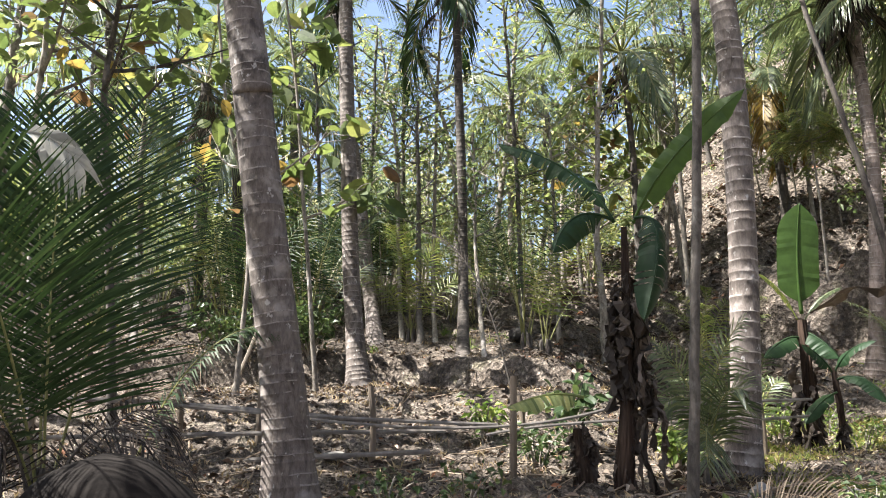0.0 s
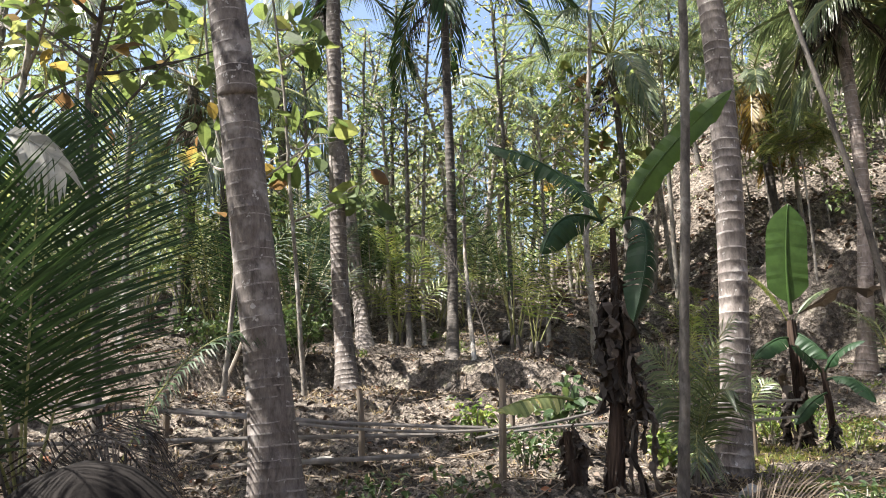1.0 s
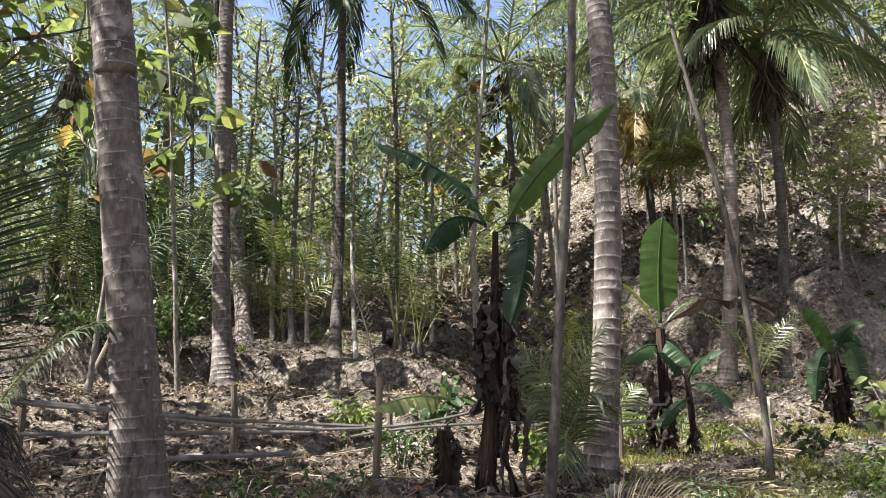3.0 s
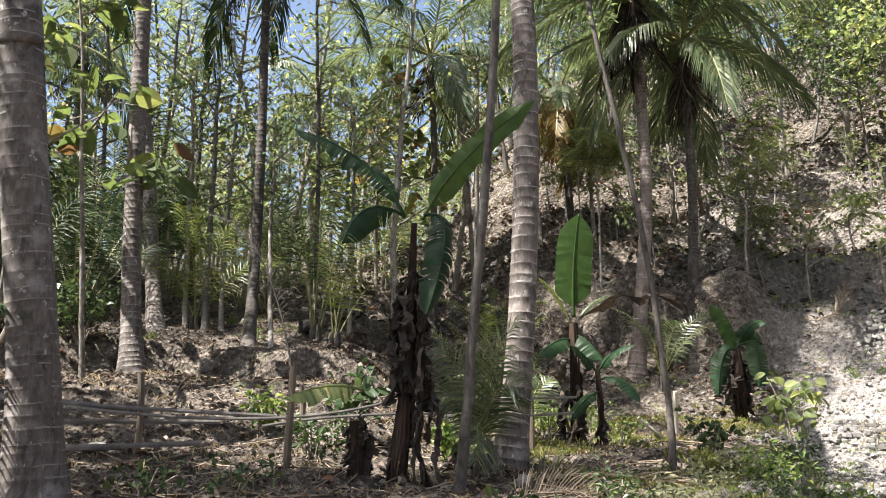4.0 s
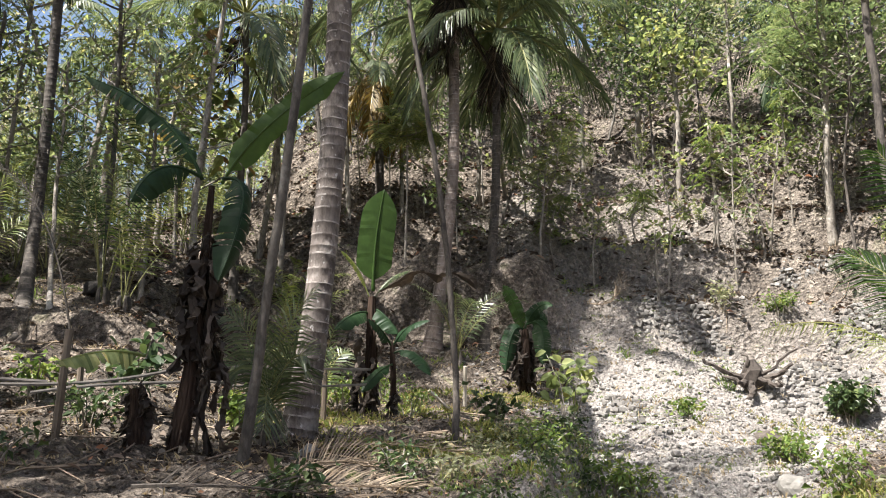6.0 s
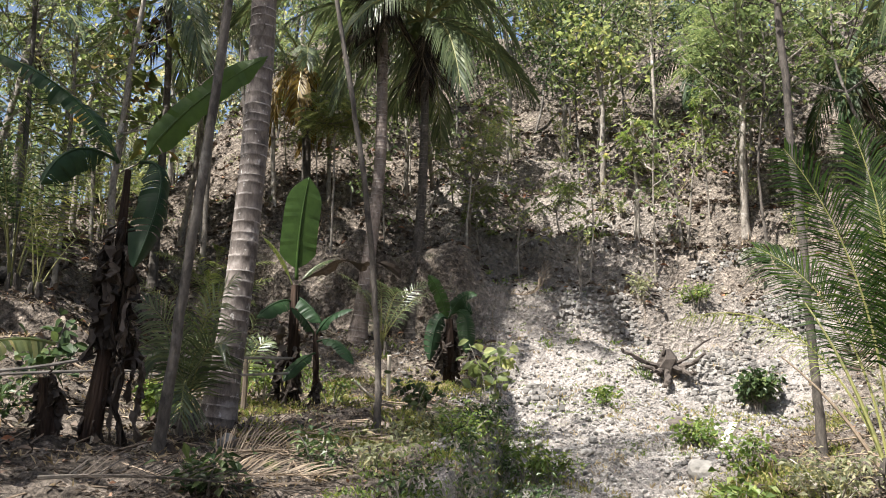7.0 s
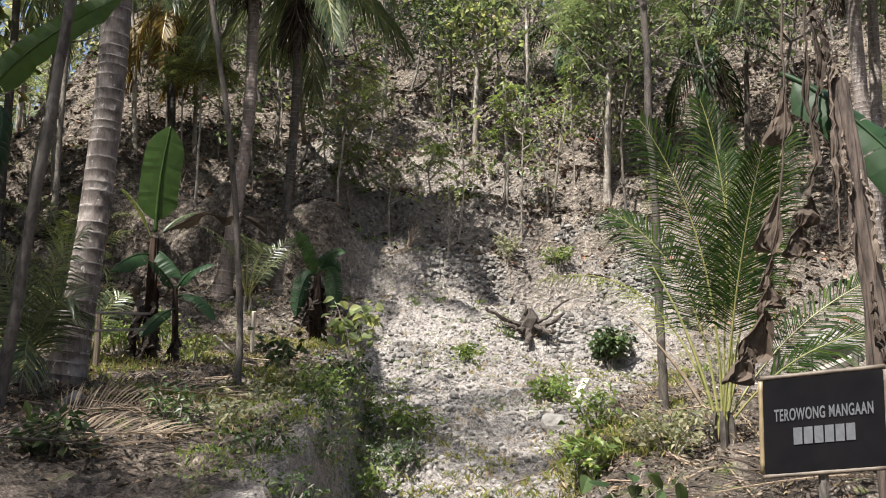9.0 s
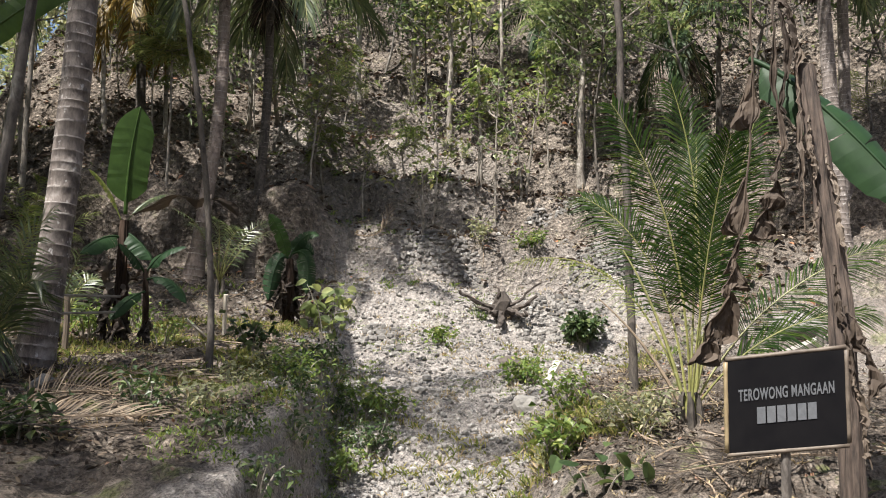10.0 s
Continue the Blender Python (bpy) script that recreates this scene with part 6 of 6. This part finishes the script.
fallen_frond((7.06, 2.07, 0.69), (6.26, 2.21, 0.78), (5.90, 2.75, 0.71), "dry palm frond under the sign", 405, 0.5, [M_BROWNFROND, M_DRYRACHIS])
fallen_frond((9.52, 11.83, 3.16), (9.88, 11.28, 3.26), (10.12, 11.60, 4.07), "pale dry palm frond lying on the slope", 406, 0.4)
fallen_frond((11.23, 17.00, 7.24), (10.15, 15.02, 6.71), (10.75, 15.21, 7.23), "pale dry palm frond lying on the slope", 407, 0.4)
fallen_frond((0.79, 9.47, 1.99), (0.45, 9.59, 3.86), (-0.27, 9.70, 3.96), "brown dead frond arching over the terrace", 408, 0.16, [M_DARKBARK, M_DARKBARK], (0, -1, 0.2), "dead_frond")
fallen_frond((-3.20, 7.98, 1.78), (-2.89, 7.99, 1.99), (-2.64, 7.97, 1.78), "grey dry frond by the fence", 409, 0.5)


def hill_brush():
    """Dead fronds that slid down the hillside."""
    rng = np.random.default_rng(430)
    for k in range(16):
        a, r = rng.uniform(20, 60), rng.uniform(15.0, 22)
        x, y = r * math.sin(radians(a)), r * math.cos(radians(a))
        if scree_at(x, y) > 0.5:
            continue
        w, ln = rng.uniform(0, 6.28), rng.uniform(0.7, 1.3)
        ends = [(x + math.cos(w) * ln * t, y + math.sin(w) * ln * t) for t in (0, 0.5, 1)]
        fallen_frond(*[(p, q, ground(p, q) + (0.08, 0.22, 0.06)[i]) for i, (p, q) in enumerate(ends)], "pale dry palm frond lying on the slope", 431 + k, 0.32)


hill_brush()


# ---- fence of bamboo posts and strips ----
def fence():
    b = on_ground(-0.7, 8.2)
    ob = thing("fence", b, "low weathered bamboo fence with split rails", "fence")
    o = np.array(b)
    rng = np.random.default_rng(71)
    feet = [((-2.61, 8.19, 1.27), 0.72), ((-0.71, 8.31, 1.19), 0.78), ((0.60, 7.21, 1.04), 0.86), ((-1.90, 8.54, 1.34), 0.95), ((3.34, 8.68, 1.25), 0.62), ((0.87, 9.17, 1.58), 0.4), ((-3.84, 7.70, 1.06), 0.8)]
    for p, h in feet:
        z = ground(p[0], p[1])
        path = [np.array((p[0], p[1], z - 0.2)) - o, np.array((p[0] + 0.01, p[1], z + h * 0.5)) - o, np.array((p[0] + rng.uniform(-0.03, 0.03), p[1], z + h)) - o]
        part("post", mesh("post", *tube(spline(path, 8), np.linspace(0.034, 0.031, 8), 8, 0.05, rng), M_POST), ob)
    rails = [
        ((-4.47, 7.70, 1.87), (-2.68, 8.07, 1.81), (-0.81, 8.26, 1.65), 0.03), ((-2.69, 7.96, 1.80), (-1.26, 8.20, 1.69), (0.54, 8.18, 1.61), 0.024),
        ((-1.29, 8.10, 1.66), (0.36, 7.99, 1.58), (1.59, 7.84, 1.76), 0.02), ((-3.92, 7.76, 1.48), (-2.15, 8.22, 1.52), (0.03, 8.30, 1.55), 0.028),
        ((-2.64, 8.08, 1.23), (-1.69, 8.23, 1.28), (-0.13, 8.20, 1.35), 0.032), ((0.41, 7.89, 1.51), (1.15, 7.82, 1.61), (2.21, 7.79, 1.66), 0.018),
        ((1.83, 8.18, 1.81), (2.80, 8.23, 1.83), (3.89, 8.68, 1.88), 0.018), ((2.17, 8.10, 1.63), (2.92, 8.20, 1.65), (3.89, 8.68, 1.71), 0.018),
    ]
    for p0, p1, p2, w in rails:
        line = bezier(np.array(p0) - o, 2 * np.array(p1) - (np.array(p0) + np.array(p2)) / 2 - o, np.array(p2) - o, 16)
        v, f = tube(line, [w * 0.85] * 16, 6)
        v = np.array(v)
        c = np.repeat(line, 6, axis=0)
        d = v - c
        d[:, 1] *= 0.35
        part("rail", mesh("rail", c + d, f, M_STRIP), ob)
    return ob


fence()


# ---- sign board on a post ----
def sign():
    tl, tr, bl, br = (np.array(p) for p in ((4.42, 1.97, 1.40), (4.74, 1.46, 1.46), (4.42, 1.96, 0.88), (4.74, 1.47, 0.98)))
    centre = (tl + tr + bl + br) / 4
    ex = unit((tr - tl) + (br - bl))
    ey = unit(np.cross(unit((tl - bl) + (tr - br)), ex))
    w = (np.linalg.norm(tr - tl) + np.linalg.norm(br - bl)) / 2
    h = (np.linalg.norm(tl - bl) + np.linalg.norm(tr - br)) / 2
    b = on_ground(centre[0] + 0.03, centre[1] + 0.03)
    ob = thing("sign_board", b, "black board with white lettering in a bamboo frame on a post", "sign")
    up = unit((tl - bl) + (tr - br))
    at = Matrix.Translation(centre - np.array(b)) @ Matrix((ex, ey, up)).transposed().to_4x4()

    def panel_part(name, me, label="", place=None, under=None):
        me.transform(at @ (place or Matrix()))
        return part(name, me, under or ob, label)

    board = panel_part("panel", mesh("panel", *box(w - 0.02, 0.014, h - 0.02, None, 0.002), M_SIGN), "matt black panel")
    rng = np.random.default_rng(81)
    for name, p, q, mat in (("top_rail", (-w / 2, 0, h / 2), (w / 2, 0, h / 2), M_SIGNFRAME), ("bottom_rail", (-w / 2, 0, -h / 2), (w / 2, 0, -h / 2), M_SIGNFRAME), ("side_rail", (-w / 2, 0, -h / 2 + 0.014), (-w / 2, 0, h / 2 - 0.014), M_SIGNPALE), ("side_rail", (w / 2, 0, -h / 2 + 0.014), (w / 2, 0, h / 2 - 0.014), M_SIGNFRAME)):
        line = np.linspace(p, q, 9)
        rad = 0.012 * (1 + 0.12 * (np.arange(9) % 4 == 0))
        panel_part(name, mesh(name, *tube(line, rad, 8, 0.03, rng), mat, smooth=True), "pale split bamboo edge" if mat is M_SIGNPALE else "")
    top = np.array(at @ Vector((-0.005, 0.03, h * 0.3)))
    part("post", mesh("post", *tube(np.linspace((top[0], top[1], -0.25), top, 6), [0.026] * 6, 8, 0.05, rng), M_POLE), ob)
    # first line: block letters; second line: one plain bar for each sign
    curve = bpy.data.curves.new("lettering", "FONT")
    curve.body, curve.size, curve.align_x, curve.align_y, curve.extrude, curve.offset = "TEROWONG MANGAAN", 0.1, "CENTER", "CENTER", 0.0015, 0.0022
    curve.space_character = 1.1
    tmp = new("lettering_source", curve)
    bpy.context.view_layer.update()
    text = bpy.data.meshes.new_from_object(tmp.evaluated_get(bpy.context.evaluated_depsgraph_get()))
    bpy.data.objects.remove(tmp)
    xs = [v.co.x for v in text.vertices]
    ys = [v.co.y for v in text.vertices]
    sx, sy = 0.79 * w / (max(xs) - min(xs)), 0.125 * h / (max(ys) - min(ys))
    text.materials.clear()
    text.materials.append(M_WHITE)
    face = Matrix.Translation((0.0, -0.0095, 0.0)) @ Matrix.Rotation(radians(90), 4, "X")
    panel_part("lettering", text, "white block capitals", face @ Matrix.Translation((0.0, 0.10 * h, 0)) @ Matrix.Diagonal((sx, sy, 1, 1)), board)
    for k in range(6):
        panel_part("white_bar", mesh("white_bar", *box(0.070 * w, 0.17 * h, 0.003), M_WHITE), "plain white bar", face @ Matrix.Translation(((k - 2.5) * 0.084 * w, -0.115 * h, 0.0)), board)


sign()


# ---- root stump, walls of stacked stone, loose wood ----
def root_stump():
    b = on_ground(*(10.50, 9.08, 1.91)[:2])
    ob = thing("root_stump", b, "uprooted grey stump with spreading dead roots", "stump")
    rng = np.random.default_rng(91)
    pieces = [tube([(0.05, 0.05, -0.25), (0.02, -0.02, 0.05), (-0.02, -0.06, 0.22), (-0.05, -0.05, 0.36)], [0.19, 0.17, 0.13, 0.06], 12, 0.35, rng)]
    for p, thick in (((9.55, 9.60, 2.52), 0.085), ((9.75, 9.20, 2.10), 0.08), ((10.75, 8.05, 2.40), 0.08), ((10.45, 8.25, 2.02), 0.07), ((9.95, 8.62, 1.60), 0.09), ((10.15, 9.00, 2.62), 0.05), ((11.0, 8.10, 2.75), 0.05)):
        e = (np.array(p) - np.array(b)) * 0.66
        line = bezier((0, -0.03, 0.10), e * 0.5 + np.array((0, -0.05, -0.12)) + rng.normal(0, 0.08, 3), e, 12)
        line[2:-1] += np.cumsum(rng.normal(0, 0.016, (9, 3)), axis=0)
        pieces.append(tube(line, np.linspace(1.0, 0.35, 12) * thick * 0.8, 8, 0.35, rng))
    for k, piece in enumerate(pieces):
        part("root" if k else "trunk", mesh("root", *piece, M_ROOT), ob)


root_stump()


def slab_shape(rng):
    """A flat, broken slab with rounded corners."""
    n = 6
    ang = np.sort(np.linspace(0, 2 * math.pi, n, endpoint=False) + rng.uniform(-0.42, 0.42, n))
    rad = rng.uniform(0.34, 0.62, n)
    v = []
    for z, k in ((-0.19, 0.92), (-0.12, 1.0), (0.13, 0.97), (0.19, 0.88)):
        v += [(math.cos(w) * q * k, math.sin(w) * q * k * 0.8, z + rng.uniform(-0.05, 0.05)) for w, q in zip(ang, rad)]
    f = [(i * n + k, i * n + (k + 1) % n, (i + 1) * n + (k + 1) % n, (i + 1) * n + k) for i in range(3) for k in range(n)]
    return np.array(v), f + [tuple(range(n - 1, -1, -1)), tuple(3 * n + k for k in range(n))]


SLAB_RNG = np.random.default_rng(94)
SLABS = [mesh("stone", *slab_shape(SLAB_RNG), M_STONE) for k in range(9)]


def stone_wall(az0, az1, r0, rise, label, seed, size=0.088, course=0.042, name="dry_stone_wall"):
    """Dry stone courses that hold a face of the slope; every stone is a piece of its own and the outline is ragged."""
    rng = np.random.default_rng(seed)
    mid = radians((az0 + az1) / 2)
    ob = thing(name, on_ground(r0 * math.sin(mid), r0 * math.cos(mid)), label, "stone wall", "dry stone walls")
    o = Vector(ob.matrix_basis.translation)
    foot = {}
    for k in range(int(round((az1 - az0) * 4)) + 1):
        c, q = math.sin(radians(az0 + k / 4)), math.cos(radians(az0 + k / 4))
        foot[k] = [r0, ground(r0 * c, r0 * q), c, q]
    level = 0.0
    while level < rise:
        thick = course * rng.uniform(0.75, 1.3)
        az = az0 + rng.uniform(0, 0.6) + 1.3 * (level / rise) ** 2 * rng.uniform(0.3, 1.2)
        stop = az1 - 1.3 * (level / rise) ** 2 * rng.uniform(0.3, 1.2)
        while az < stop:
            width = size * rng.uniform(0.5, 1.45)
            step = math.degrees(width / r0)
            k = min(int((az + step / 2 - az0) * 4), len(foot) - 1)
            r, base, c, q = foot[k]
            z = base + level
            while ground(r * c, r * q) < z - 0.03 and r < r0 + 3:
                r += 0.02
            foot[k][0] = r
            c, q = math.sin(radians(az + step / 2)), math.cos(radians(az + step / 2))
            if rng.random() > 0.16 + 0.3 * (level > 0.75 * rise):
                back = rng.uniform(-0.035, 0.03)
                part("stone", SLABS[int(rng.integers(9))], ob, "", Matrix.Translation(Vector((c * (r - back), q * (r - back), z + rng.uniform(-0.018, 0.018))) - o) @ pose(0, 0, 0, rng.uniform(-18, 18), rng.uniform(-18, 18), -az + rng.uniform(-40, 40)) @ Matrix.Diagonal((width * 1.15, size * rng.uniform(0.8, 1.2), thick * rng.uniform(2.3, 3.2), 1)))
            az += step
        level += thick


stone_wall(50.0, 56.6, 13.45, 0.85, "low dry wall of stacked grey limestone", 95)
stone_wall(41.4, 47.6, 14.9, 0.95, "stacked grey stones holding the slope", 96)
stone_wall(53.4, 58.6, 15.0, 0.9, "stacked grey stones holding the slope", 97)
stone_wall(43.0, 46.0, 17.8, 0.4, "short stone wall on a ledge of the slope", 98)
stone_wall(39.2, 42.4, 11.3, 0.5, "tumbled grey stones beside the rubble", 99)
stone_wall(50.5, 58.0, 16.9, 0.4, "shaded stone wall on a ledge of the slope", 100)


def loose_wood(name, p0, p1, w, t, mat, label, bend=0.0):
    b = on_ground(p0[0], p0[1])
    ob = thing(name, b, label, "wood")
    a, e = np.array((0, 0, 0.02)), np.array(p1) - np.array(b)
    line = bezier(a, (a + e) / 2 + np.array((0, 0, bend)), e, 8)
    v, f = tube(line, [w] * 8, 6)
    c = np.repeat(line, 6, axis=0)
    d = np.array(v) - c
    d[:, 2] *= t
    part("plank", mesh("plank", c + d, f, mat), ob)


loose_wood("pale_log", (7.89, 5.96, 0.92), (8.10, 5.96, 1.25), 0.06, 0.5, M_PALEWOOD, "split pale log lying on the bank")
loose_wood("wooden_slat", (5.25, 9.23, 1.38), (4.96, 9.28, 1.68), 0.03, 0.5, M_PALEWOOD, "pale wooden slat leaning on weeds")
loose_wood("stake", (5.85, 9.93, 1.47), (5.80, 9.84, 2.04), 0.032, 1.0, M_PALEWOOD, "upright pale wooden stake")
loose_wood("fallen_log", (11.15, 5.00, 1.51), (11.69, 4.23, 1.61), 0.07, 1.0, M_STRIP, "grey fallen log at the back of the clearing")
loose_wood("bamboo_stick", (-2.74, 10.65, 2.09), (-2.47, 10.72, 2.83), 0.025, 1.0, M_BAMBOO, "thin leaning bamboo stick")
for p, q in (((8.40, 3.79, 1.26), (8.40, 3.78, 1.64)), ((8.53, 3.52, 1.27), (8.53, 3.51, 1.67)), ((9.06, 3.28, 1.33), (9.06, 3.27, 1.63))):
    loose_wood("stake", p, q, 0.035, 1.0, M_POLE, "short dark wooden stake in the clearing")


def boulder(p, size, mat, label, seed, name="boulder"):
    rng = np.random.default_rng(seed)
    bm = bmesh.new()
    bmesh.ops.create_icosphere(bm, subdivisions=3, radius=1.0)
    off = Vector(rng.uniform(0, 40, 3))
    for v in bm.verts:
        v.co *= 1 + 0.28 * noise.noise(v.co * 1.3 + off) + 0.10 * noise.noise(v.co * 3.5 + off)
        v.co = Vector((v.co.x * size[0], v.co.y * size[1], v.co.z * size[2]))
    me = bpy.data.meshes.new(name)
    bm.to_mesh(me)
    bm.free()
    me.materials.append(mat)
    ob = new(name, me)
    x, y = p[0], p[1]
    ob.matrix_basis = pose(x, y, ground(x, y) + size[2] * 0.25, 0, 0, rng.uniform(0, 360))
    tagged(ob, label, "rock")


boulder((2.49, 6.61, 1.02), (0.11, 0.09, 0.10), M_PALEROCK, "grey rock beside the palm foot", 501, "rock")
boulder((3.16, 6.47, 1.04), (0.10, 0.08, 0.06), M_PALEROCK, "pale rock on the bank", 502, "rock")
boulder((6.96, 5.50, 0.71), (0.18, 0.14, 0.12), M_PALEROCK, "pale boulder at the gully edge", 503)
boulder((12.77, 5.05, 1.96), (0.45, 0.35, 0.22), M_PALEROCK, "large pale rock at the back of the clearing", 504)
boulder((8.66, 7.24, 1.14), (0.20, 0.14, 0.10), M_ROOT, "dark rock in the rubble", 506, "rock")
boulder((-1.10, 8.42, 1.23), (0.14, 0.10, 0.05), M_PALEROCK, "pale flat stone by the fence", 507, "rock")
boulder((1.32, 14.00, 3.09), (0.22, 0.2, 0.16), M_DARKHOLE, "dark clod on the terrace edge", 508, "rock")


def nest():
    p = (2.83, 7.43, 4.89)
    ob = tagged(new("termite_nest", mesh("termite_nest", *tube([(0, 0, -0.06), (0.01, 0, 0), (0, 0, 0.05)], [0.02, 0.045, 0.015], 8, 0.2, np.random.default_rng(3)), M_DARKHOLE)), "black nest clinging to a palm trunk", "nest")
    ob.matrix_basis = Matrix.Translation(p)


nest()


def spathe():
    """A big dry sheath that lies bowed over the ground."""
    b = on_ground(*(-1.82, 4.66, 1.17)[:2])
    ob = thing("dry_spathe", b, "dark dry palm sheath lying on the ground", "palm sheath")
    verts, faces = [], []
    for i in range(15):
        u = i / 14
        for k in range(11):
            s = (k / 10 - 0.5) * 2.6
            w = 0.37 * math.sin(math.pi * (0.12 + 0.8 * u)) ** 0.6
            verts.append(((u - 0.5) * 1.0, math.sin(s) * w, math.cos(s) * w * 1.38 + 0.05 + 0.02 * noise.noise(Vector((u * 5, s, 0)))))
    for i in range(14):
        for k in range(10):
            faces.append((i * 11 + k, i * 11 + k + 1, (i + 1) * 11 + k + 1, (i + 1) * 11 + k))
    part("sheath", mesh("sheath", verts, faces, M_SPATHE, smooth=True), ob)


spathe()


def roof_corner():
    """The eave of a tiled shed behind the clearing."""
    p = np.array((17.67, 4.57, 3.38))
    b = on_ground(p[0], p[1])
    ob = thing("tiled_shed", b, "shed with low orange tiled roof behind rocks", "shed")
    z = p[2] - b[2]
    part("roof", mesh("roof", *box(2.6, 1.8, 0.12, pose(0, 0, z, 14, 0, -62), 0.02), M_TILE), ob, "orange tiled roof")
    for dx, dy in ((-0.6, -0.6), (0.6, 0.6), (-0.6, 0.6), (0.6, -0.6)):
        part("post", mesh("post", *tube([(dx, dy, -0.5), (dx, dy, z - 0.05)], [0.06, 0.06], 8), M_POST), ob)


roof_corner()
